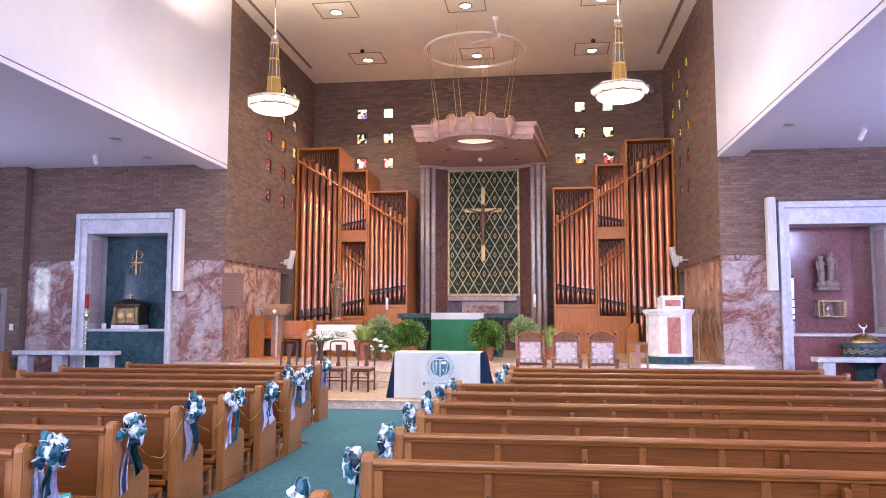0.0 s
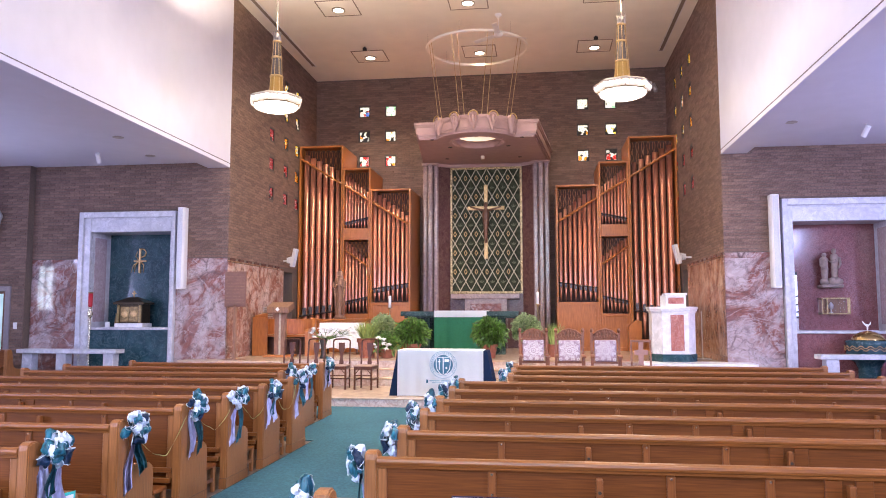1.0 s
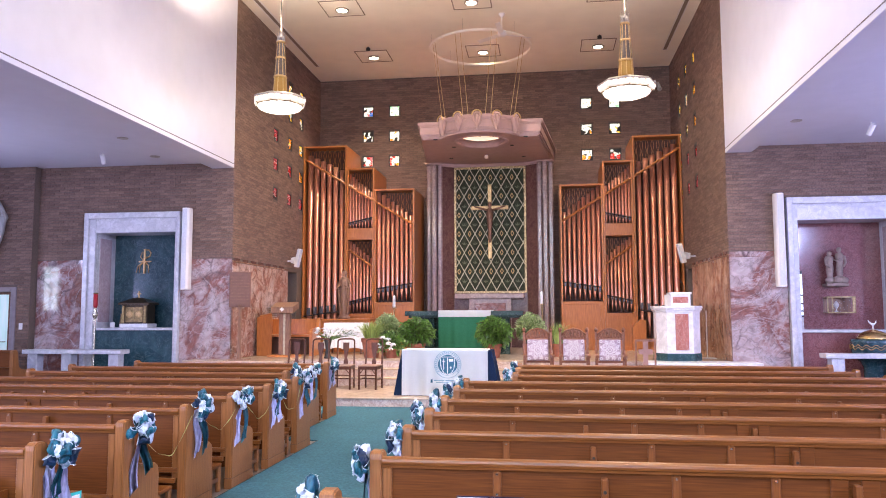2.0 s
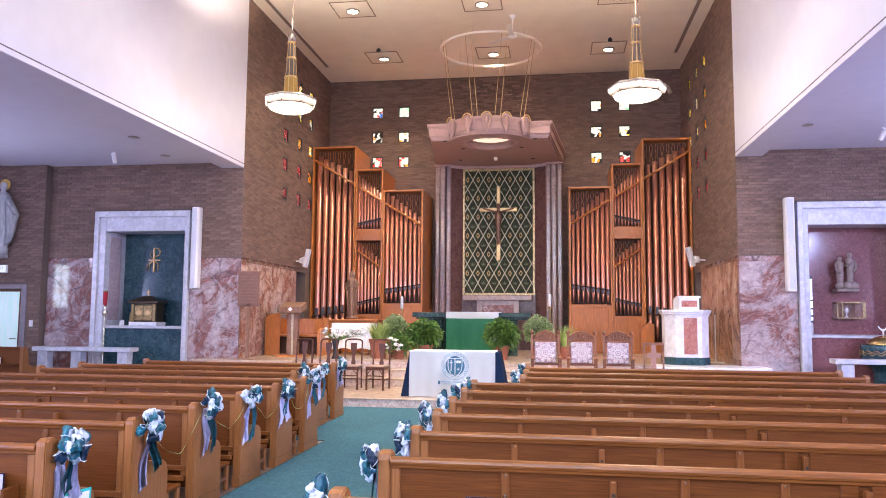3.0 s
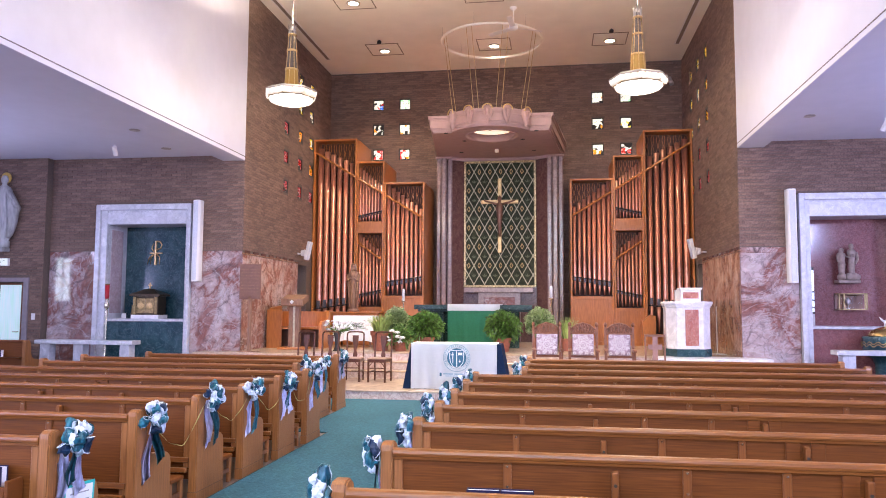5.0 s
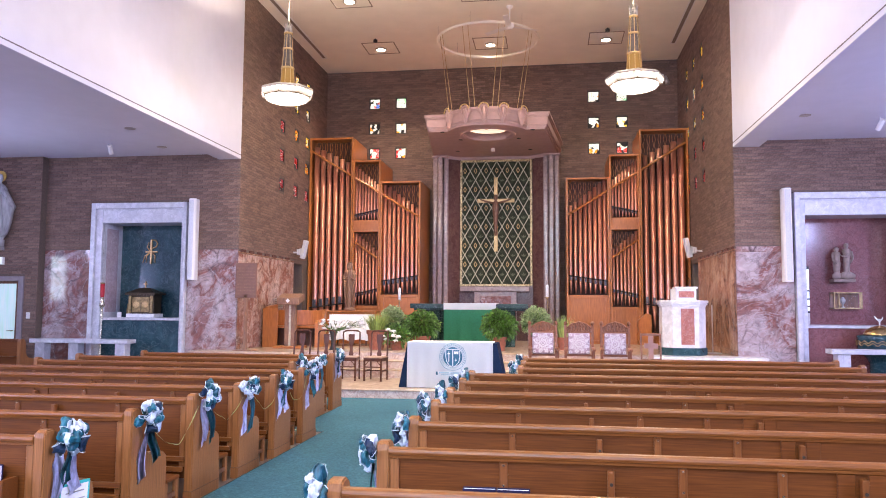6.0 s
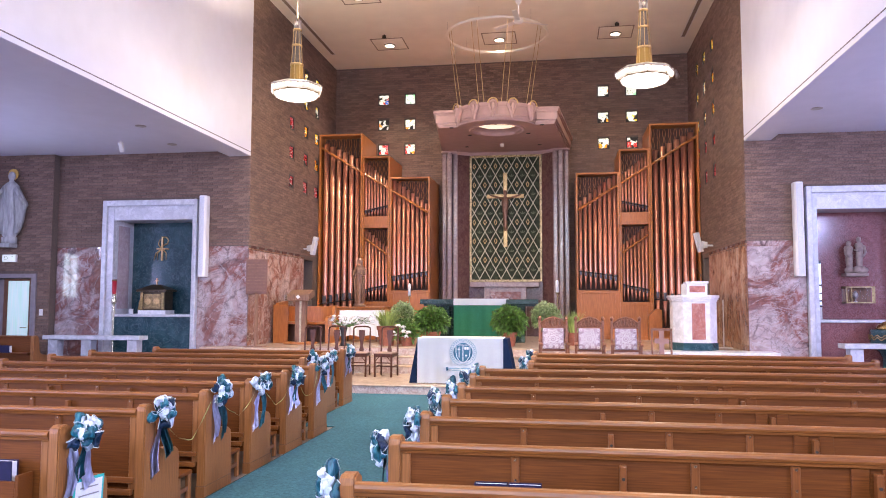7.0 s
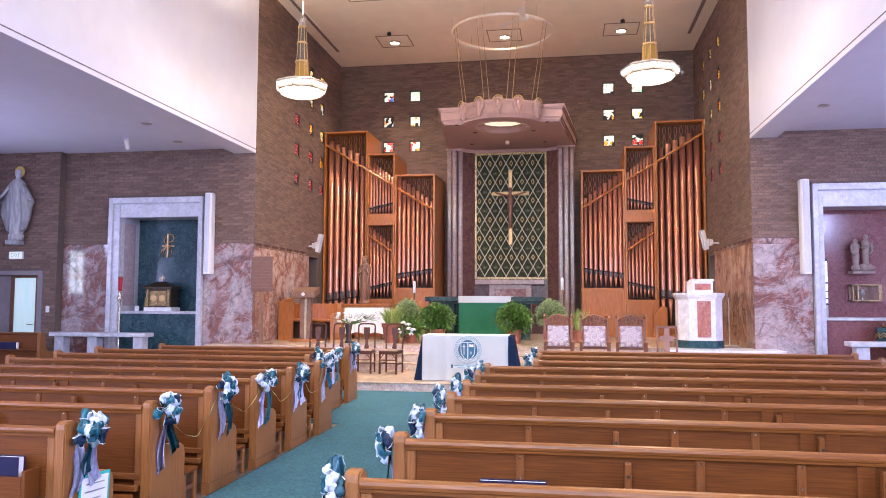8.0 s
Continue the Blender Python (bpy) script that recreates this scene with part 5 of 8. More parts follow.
# ---------- ceiling fittings ----------
def ceiling_light(x, y, on=True):
    g = thing("ceiling_light", "square recessed ceiling panel with a round warm lamp", "light", pose(x, y, ZC), group="ceiling lights")
    h = 0.445
    # the gap's shadow is put in as dark strips on the ceiling
    part("frame", boxes((-h, h, -h, -h + .022, -.012, 0), (-h, h, h - .022, h, -.012, 0), (-h, -h + .022, -h + .022, h - .022, -.012, 0), (h - .022, h, -h + .022, h - .022, -.012, 0)), SEAM, g, "dark shadow gap round the panel")
    bm = bmesh.new()
    o = [bm.verts.new((sx * (h - .022), sy * (h - .022), -0.004)) for sx, sy in ((-1, -1), (1, -1), (1, 1), (-1, 1))]
    i = [bm.verts.new((sx * 0.12, sy * 0.12 , -0.035)) for sx, sy in ((-1, -1), (1, -1), (1, 1), (-1, 1))]
    for k in range(4):
        bm.faces.new((o[k], i[k], i[(k + 1) % 4], o[(k + 1) % 4]))
    bm.faces.new(list(reversed(i)))
    part("panel", bm, CEILING, g, "cream sunk panel")
    bm = bmesh.new()
    lathe(bm, [(0.155, -0.036), (0.155, -0.062), (0.125, -0.062), (0.125, -0.036)], 24)
    part("trim", bm, SEAM, g, "lamp trim")
    bm = bmesh.new()
    lathe(bm, [(0.0005, -0.075), (0.09, -0.072), (0.124, -0.060), (0.124, -0.05)], 24)
    part("lamp", bm, LAMP_WARM, g, "glowing round lamp", smooth=True)
    return g


for _yy in (12.95, 16.19, 19.43):
    for _xx in (-3.01, -0.02, 3.0):
        ceiling_light(_xx, _yy)
for _s in (-1, 1):
    g = thing("slot_diffuser", "long dark air slot in the ceiling", "vent", pose(_s * 4.79, 0, ZC), group="slot diffusers")
    part("frame", boxes((-0.075, -0.045, 11.5, 20.05, -0.012, 0), (0.045, 0.075, 11.5, 20.05, -0.012, 0), (-0.045, 0.045, 20.02, 20.05, -0.012, 0)), WHITE_PAINT, g)
    part("slot", boxes((-0.045, 0.045, 11.5, 20.02, -0.006, 0)), SEAM, g, "dark slot")
for _x, _y in ((-3.0, 18.72), (2.99, 18.72)):
    bm = bmesh.new()
    lathe(bm, [(0.03, -0.10), (0.055, -0.09), (0.055, -0.03), (0.02, -0.02), (0.02, 0.0)], 16)
    solid("spot_head", bm, LEAD, "small black ceiling spot head", "spotlight", pose(_x, _y, ZC), smooth=True)


def ceiling_fan(x, y):
    g = thing("ceiling_fan", "white ceiling fan at rest on a short rod", "fan", pose(x, y, ZC))
    bm = bmesh.new()
    lathe(bm, [(0.075, 0.0), (0.075, -0.03), (0.03, -0.09), (0.014, -0.10)], 18)
    part("canopy", bm, WHITE_PAINT, g, smooth=True)
    bm = bmesh.new()
    tube(bm, [(0, 0, -0.08), (0, 0, -0.42)], 0.012, 8)
    part("rod", bm, WHITE_PAINT, g)
    bm = bmesh.new()
    lathe(bm, [(0.02, -0.40), (0.09, -0.43), (0.11, -0.49), (0.08, -0.54), (0.01, -0.56)], 20)
    part("motor", bm, WHITE_PAINT, g, smooth=True)
    for a in (25, 145, 265):
        bm = boxes((0.10, 0.72, -0.06, 0.06, -0.505, -0.495), bevel=0.003)
        bmesh.ops.transform(bm, matrix=Matrix.Rotation(radians(a), 4, "Z") @ Matrix.Translation((0, 0, -0.5)) @ Matrix.Rotation(radians(12), 4, "X") @ Matrix.Translation((0, 0, 0.5)), verts=bm.verts)
        part("blade", bm, WHITE_PAINT, g)
    return g


ceiling_fan(0.62, 17.03)


def chandelier(x, y):
    g = thing("chandelier", "hanging lamp with a brass stem and a glowing glass bowl", "chandelier", pose(x, y, 0), group="chandeliers")
    bm = bmesh.new()
    tube(bm, [(0, 0, 6.50), (0, 0, ZC)], 0.010, 8)
    part("rod", bm, LEAD, g, "thin dark hanging rod")
    bm = bmesh.new()
    for k in range(8):
        a = 2 * math.pi * k / 8
        ca, sa = math.cos(a), math.sin(a)
        tube(bm, [(0.055 * ca, 0.055 * sa, 6.36), (0.06 * ca, 0.06 * sa, 6.45), (0.075 * ca, 0.075 * sa, 6.52)], 0.014, 5, 0.004)
    lathe(bm, [(0.05, 6.40), (0.062, 6.42), (0.05, 6.45), (0.02, 6.50)], 16)
    part("crown", bm, PIPE_METAL, g, "silver crown of points")
    for z, rr in ((6.34, 0.078), (6.06, 0.092), (5.72, 0.118)):
        bm = bmesh.new()
        lathe(bm, [(rr - 0.02, -0.02), (rr, -0.015), (rr, 0.015), (rr - 0.02, 0.02)], 24, (0, 0, z))
        part("band", bm, GOLD, g, "gilt band", smooth=True)
    for z0, z1, r0, r1, mat in ((6.07, 6.33, 0.078, 0.062, SMOKE_GLASS), (5.73, 6.05, 0.100, 0.078, SMOKE_GLASS), (5.42, 5.71, 0.122, 0.104, AMBER_GLASS)):
        bm = bmesh.new()
        lathe(bm, [(r0, z0), (r1, z1)], 16, cap=False)
        part("stem_glass", bm, mat, g, "fluted glass stem" if mat is SMOKE_GLASS else "amber lit glass stem")
        for k in range(8):
            a = 2 * math.pi * k / 8
            rib = bmesh.new()
            tube(rib, [(r0 * 1.03 * math.cos(a), r0 * 1.03 * math.sin(a), z0), (r1 * 1.03 * math.cos(a), r1 * 1.03 * math.sin(a), z1)], 0.006, 5)
            part("rib", rib, GOLD, g)
    bm = bmesh.new()
    lathe(bm, [(0.10, 5.45), (0.16, 5.43), (0.42, 5.36), (0.470, 5.325), (0.472, 5.306), (0.462, 5.306)], 8, cap=False)
    part("cap", bm, PIPE_METAL, g, "grey eight-sided cap")
    bm = bmesh.new()
    lathe(bm, [(0.436, 5.308), (0.446, 5.285), (0.425, 5.228), (0.40, 5.215)], 8, cap=False)
    part("upper_bowl", bm, LAMP_RIM, g, "glowing eight-sided glass rim")
    bm = bmesh.new()
    lathe(bm, [(0.408, 5.215), (0.418, 5.206), (0.405, 5.195)], 8, cap=False)
    part("rim_band", bm, BRASS_OLD, g, "thin brass band")
    bm = bmesh.new()
    lathe(bm, [(0.388, 5.20), (0.364, 5.16), (0.29, 5.132), (0.15, 5.11), (0.001, 5.105)], 16, cap=False)
    part("lower_bowl", bm, LAMP_BOWL, g, "glowing glass bowl", smooth=True)
    # scalloped glass petals round the rim
    for k in range(24):
        a0 = 2 * math.pi * k / 24
        pet = bmesh.new()
        for m in range(3):
            a = a0 + (m - 1) * 0.06
            f = math.cos(math.pi / 8) / math.cos((a % (math.pi / 4)) - math.pi / 8)
            tube(pet, [(0.448 * f * math.cos(a), 0.448 * f * math.sin(a), 5.308), (0.454 * f * math.cos(a), 0.454 * f * math.sin(a), 5.285 - 0.006 * (m == 1)), (0.432 * f * math.cos(a), 0.432 * f * math.sin(a), 5.238 - 0.012 * (m == 1))], 0.016, 5, 0.010)
        part("petal", pet, LAMP_PETAL, g, "glowing scalloped glass petal", smooth=True)
    for k in range(8):
        a = 2 * math.pi * k / 8
        rib = bmesh.new()
        tube(rib, [(0.444 * math.cos(a), 0.444 * math.sin(a), 5.31), (0.452 * math.cos(a), 0.452 * math.sin(a), 5.26), (0.420 * math.cos(a), 0.420 * math.sin(a), 5.205)], 0.006, 5)
        part("bowl_rib", rib, BRASS_OLD, g)
    return g


chandelier(-2.98, 12.2)
chandelier(2.90, 12.2)
# ---------- marble wainscot ----------
def slabs(name, o, u, n, rect, cols, rows, mat, label, thick=0.02, gap=0.004):
    """Polished slabs set against a wall, butted with fine joints."""
    o, u, n, up = Vector(o), Vector(u), Vector(n), Vector((0, 0, 1))
    g = thing(name, label, "wainscot", kind="structure")
    m = Matrix((( u.x, -n.x, 0, 0), (u.y, -n.y, 0, 0), (u.z, -n.z, 1, 0), (0, 0, 0, 1)))
    us = [rect[0] + (rect[1] - rect[0]) * i / cols for i in range(cols + 1)]
    for a0, a1 in zip(us, us[1:]):
        for b0, b1 in zip(rows, rows[1:]):
            w, h = (a1 - a0) / 2 - gap / 2, (b1 - b0) / 2 - gap / 2
            bm = boxes((-w, w, -thick, 0.0, -h, h), bevel=0.002)
            bmesh.ops.transform(bm, matrix=m, verts=bm.verts)
            bmesh.ops.recalc_face_normals(bm, faces=bm.faces)
            s = part("slab", bm, mat, g)
            s.location = o + u * ((a0 + a1) / 2) + up * ((b0 + b1) / 2)
    return g


FRONT = ((0, Y1, 0), (1, 0, 0), (0, -1, 0))
slabs("wainscot_left_outer", *FRONT, (-9.66, -8.52), 1, (0, 2.81), ROSE, "rose and white veined marble slabs", 0.025)
slabs("wainscot_left_inner", *FRONT, (-6.27, -W), 1, (0, 2.81), ROSE, "rose and white veined marble slabs", 0.025)
slabs("wainscot_right", *FRONT, (W, 6.19), 1, (0, 2.70, 2.81), ROSE, "rose and white veined marble slabs", 0.025)
slabs("wainscot_chancel_left", (-W, 0, 0), (0, 1, 0), (1, 0, 0), (Y1, 18.70), 4, (UP, 0.78, 2.73), ROSE_WARM, "amber and pink marble slabs", 0.02)
slabs("wainscot_chancel_right", (W, 0, 0), (0, 1, 0), (-1, 0, 0), (Y1, 18.88), 6, (UP, 0.78, 2.73), AMBER, "amber and pink marble slabs", 0.02)
for _s, _n, _e in ((-1, "left", 18.70), (1, "right", 18.88)):
    _x = sorted((_s * W, _s * (W - .035)))
    _t = solid("trim_" + _n, boxes((*_x, Y1 - .03, _e, 2.735, 2.765), bevel=0.004), AMBER, "amber marble capping set with dark blocks", "trim", kind="structure")
    _y = Y1 + 0.10
    while _y + 0.26 < _e:
        part("block", boxes((*_x, _y, _y + 0.24, 2.765, 2.82), bevel=0.004), MAROON, _t, "dark marble block")
        _y += 0.46


# ---------- altar niches in the end walls ----------
def niche(name, x0, x1, frame_l, frame_r, back_mat, reveal_mat, front_mat, shelf_z, label):
    g = thing(name, label, "niche", kind="structure")
    yf, yb, zt = Y1, 15.95, 3.42
    # stepped white marble frame: a narrow proud border, then a wider band set back
    for a, b, s in ((x0 - frame_l, x0, 1), (x1, x1 + frame_r, -1)):
        w = min(0.10, (b - a) * 0.55)
        lo, hi = ((a, a + w), (a + w, b)) if s > 0 else ((b - w, b), (a, b - w))
        part("jamb_border", boxes((*lo, yf - 0.13, yf, 0, 3.84), bevel=0.008), FRAME_MARBLE, g)
        part("jamb", boxes((*hi, yf - 0.075, yf, 0, 3.70), bevel=0.006), FRAME_MARBLE, g)
    la, lb = x0 - frame_l + min(0.10, frame_l * 0.55), x1 + frame_r - min(0.10, frame_r * 0.55)
    part("lintel_border", boxes((la, lb, yf - 0.13, yf, 3.715, 3.84), bevel=0.008), FRAME_MARBLE, g)
    part("lintel_step", boxes((la, lb, yf - 0.045, yf, 3.665, 3.715)), FRAME_MARBLE, g)
    part("lintel", boxes((x0, x1, yf - 0.065, yf, zt - 0.02, 3.665), bevel=0.006), FRAME_MARBLE, g)
    # reveals with inset panels, back, head
    for s, x in ((-1, x0), (1, x1)):
        xs = sorted((x - s * 0.004, x + s * 0.03))
        part("reveal", boxes((*xs, yf, yb, 0, zt + .03)), FRAME_MARBLE, g)
        xi = sorted((x - s * 0.016, x - s * 0.004))
        part("reveal_panel", boxes((*xi, yf + 0.10, yb - 0.17, shelf_z + 0.12, zt - 0.12), bevel=0.003), reveal_mat, g)
    part("head", boxes((x0, x1, yf, yb, zt - 0.004, zt + 0.03)), FRAME_MARBLE, g)
    part("back", boxes((x0 - .03, x1 + .03, yb, yb + 0.03, 0, zt + .03)), back_mat, g)
    part("shelf", boxes((x0, x1, yf - 0.03, yb, shelf_z - 0.055, shelf_z), bevel=0.008), FRAME_MARBLE, g)
    part("altar_front", boxes((x0, x1, yf + 0.03, yf + 0.06, 0.0, shelf_z - 0.055)), front_mat, g)
    return g


niche("niche_1", *NICHE_L, 0.25, 0.13, BLUE_MARBLE, MAUVE_MARBLE, BLUE_MARBLE, 1.325, "altar niche of blue-green marble in a white frame")
niche("niche_2", *NICHE_R, 0.20, 0.26, RED_GRANITE, MAUVE_MARBLE, RED_GRANITE, 1.285, "niche of polished red granite in a white frame")
# a slim strip beside the red niche; glowing panes stand in for a reflection
_g = thing("window_slot", "slim daylit glass slot beside the red granite niche", "window", pose(6.446, Y1 + 0.05, 0), kind="structure")
part("backing", boxes((-0.046, 0.040, 0.02, 0.04, 0.66, 2.42)), LEAD, _g)
for _z0, _z1 in ((1.96, 2.36), (1.80, 1.93), (1.66, 1.77), (1.56, 1.63)):
    part("pane", boxes((-0.042, 0.034, 0.008, 0.018, _z0, _z1), bevel=0.002), REFLECTION_PALE, _g, "bright pane")
part("lower_panel", boxes((-0.042, 0.034, 0.008, 0.018, 0.70, 1.52), bevel=0.002), PIPE_METAL, _g, "dull grey panel")


def column_speaker(x, z0, z1):
    g = thing("column_speaker", "tall slim white column loudspeaker beside the niche", "loudspeaker", pose(x, Y1 - 0.02, 0), group="column loudspeakers")
    bm = bmesh.new()
    prism(bm, [(-0.085, 0.0), (-0.085, -0.16), (-0.05, -0.20), (0.05, -0.20), (0.085, -0.16), (0.085, 0.0)], z0, z1)
    bmesh.ops.bevel(bm, geom=bm.edges[:], offset=0.006, segments=2, affect="EDGES")
    part("body", bm, WHITE_PAINT, g)
    part("grille", boxes((-0.048, 0.048, -0.204, -0.199, z0 + 0.03, z1 - 0.03)), GRILLE, g, "pale cloth grille")
    part("bracket", boxes((-0.03, 0.03, -0.01, 0.019, (z0 + z1) / 2 - 0.1, (z0 + z1) / 2 + 0.1)), PIPE_METAL, g)
    return g


column_speaker(-6.11, 2.14, 3.90)
column_speaker(6.05, 2.11, 3.92)

# ---------- left aisle ----------
def tabernacle():
    g = thing("tabernacle", "dark bronze tabernacle with gilt doors and a hipped roof", "tabernacle", pose(-7.45, 15.62, 1.325))
    part("plinth", boxes((-0.33, 0.33, -0.20, 0.20, 0.0, 0.085), bevel=0.006), WHITE_MARBLE, g, "white marble plinth")
    part("body", boxes((-0.30, 0.30, -0.17, 0.17, 0.085, 0.50), bevel=0.008), DARK_BRONZE, g)
    for s in (-1, 1):
        d = part("door", boxes((s * 0.105 - 0.10, s * 0.105 + 0.10, -0.19, -0.171, 0.12, 0.45), bevel=0.006), TAB_GOLD, g, "gilt door")
        bm = bmesh.new()
        lathe(bm, [(0.075, 0.0), (0.06, 0.012), (0.02, 0.016)], 16)
        bmesh.ops.transform(bm, matrix=Matrix.Translation((s * 0.105, -0.19, 0.285)) @ Matrix.Rotation(radians(90), 4, "X"), verts=bm.verts)
        part("medallion", bm, GOLD, d, "round gilt medallion")
        part("column", boxes((s * 0.255 - 0.03, s * 0.255 + 0.03, -0.20, -0.17, 0.10, 0.48), bevel=0.006), TAB_GOLD, g, "gilt corner column")
    bm = bmesh.new()
    lo = [bm.verts.new((x, y, 0.50)) for x, y in ((-0.36, -0.23), (0.36, -0.23), (0.36, 0.23), (-0.36, 0.23))]
    mid = [bm.verts.new((x, y, 0.54)) for x, y in ((-0.36, -0.23), (0.36, -0.23), (0.36, 0.23), (-0.36, 0.23))]
    top = [bm.verts.new((x, y, 0.66)) for x, y in ((-0.10, -0.04), (0.10, -0.04), (0.10, 0.04), (-0.10, 0.04))]
    bm.faces.new(list(reversed(lo)))
    for a, b in ((lo, mid), (mid, top)):
        for i in range(4):
            bm.faces.new((a[i], a[(i + 1) % 4], b[(i + 1) % 4], b[i]))
    bm.faces.new(top)
    part("roof", bm, DARK_BRONZE, g, "hipped bronze roof")
    part("finial", boxes((-0.012, 0.012, -0.012, 0.012, 0.66, 0.80), (-0.045, 0.045, -0.012, 0.012, 0.735, 0.757)), GOLD, g, "small gilt cross")
    return g


tabernacle()


def chi_rho():
    g = thing("wall_emblem", "gilt letter emblem with fronds on dark marble", "emblem", pose(-7.52, 15.945, 2.82))
    part("upright", boxes((-0.02, 0.02, -0.04, 0.0, -0.28, 0.28), bevel=0.005), GOLD, g)
    part("bar", boxes((-0.14, 0.16, -0.035, 0.0, -0.02, 0.01), bevel=0.004), GOLD, g)
    bm = bmesh.new()
    tube(bm, [(0.02, -0.02, 0.27), (0.10, -0.02, 0.26), (0.15, -0.02, 0.19), (0.12, -0.02, 0.11), (0.02, -0.02, 0.07)], 0.017, 6)
    part("bow", bm, GOLD, g, smooth=True)
    for s, a in ((-1, 0.12), (-1, 0.20), (1, 0.10)):
        bm = bmesh.new()
        tube(bm, [(s * 0.03, -0.02, -0.02), (s * (0.05 + a * 0.5), -0.02, -0.10), (s * a, -0.02, -0.26)], 0.016, 6, 0.008)
        part("frond", bm, GOLD, g, smooth=True)
    bm = bmesh.new()
    tube(bm, [(-0.03, -0.02, 0.02), (-0.10, -0.02, 0.10), (-0.06, -0.02, 0.22)], 0.014, 6, 0.008)
    part("frond", bm, GOLD, g, smooth=True)
    return g


chi_rho()


def sanctuary_lamp(x, y):
    g = thing("sanctuary_lamp", "standing brass lamp with a red glass", "lamp", pose(x, y, 0))
    bm = bmesh.new()
    lathe(bm, [(0.15, 0), (0.15, 0.025), (0.06, 0.06), (0.028, 0.12), (0.026, 0.9), (0.034, 1.48), (0.034, 1.52)], 18)
    part("stand", bm, BRASS_PALE, g, smooth=True)
    bm = bmesh.new()
    lathe(bm, [(0.02, 1.52), (0.06, 1.56), (0.075, 1.61), (0.06, 1.66), (0.035, 1.70), (0.05, 1.74), (0.05, 1.76)], 18)
    part("knop", bm, BRASS_PALE, g, smooth=True)
    bm = bmesh.new()
    lathe(bm, [(0.045, 1.76), (0.058, 1.80), (0.062, 2.05), (0.056, 2.05), (0.05, 1.82)], 18)
    part("glass", bm, RED_GLASS, g, "deep red glass", smooth=True)
    bm = bmesh.new()
    lathe(bm, [(0.064, 2.05), (0.068, 2.06), (0.064, 2.08), (0.054, 2.08)], 18)
    part("rim", bm, BRASS_OLD, g, smooth=True)
    for o in g.children:
        o.data.transform(Matrix.Diagonal((0.76, 0.76, 1, 1)))
    return g


sanctuary_lamp(-8.03, 14.9)


def altar_rail(x0, x1, posts, y, label):
    g = thing("altar_rail", label, "rail", group="marble rails")
    part("top_slab", boxes((x0, x1, y - 0.17, y + 0.17, 0.80, 0.885), bevel=0.01, seg=2), FRAME_MARBLE, g)
    for p in posts:
        part("post", boxes((p - 0.11, p + 0.11, y - 0.11, y + 0.11, 0.0, 0.80), bevel=0.008), FRAME_MARBLE, g)
    return g


altar_rail(-9.32, -7.10, (-9.12, -8.35, -7.30), 14.55, "low white marble rail before the altar niche")
altar_rail(6.44, 8.84, (6.66, 7.84, 8.64), 14.27, "low white marble rail beside the font")
part("card", boxes((-0.05, 0.05, -0.01, 0.01, 0.0, 0.115)), PAPER, thing("altar_card", "small white card standing on the side altar", "card", pose(-8.02, 15.55, 1.325)))
_g = thing("vase", "slim dark vase on the side altar", "vase", pose(-7.93, 15.75, 1.325))
bm = bmesh.new()
lathe(bm, [(0.03, 0), (0.045, 0.08), (0.03, 0.2), (0.018, 0.26), (0.025, 0.3)], 14)
part("body", bm, BRASS_OLD, _g, smooth=True)


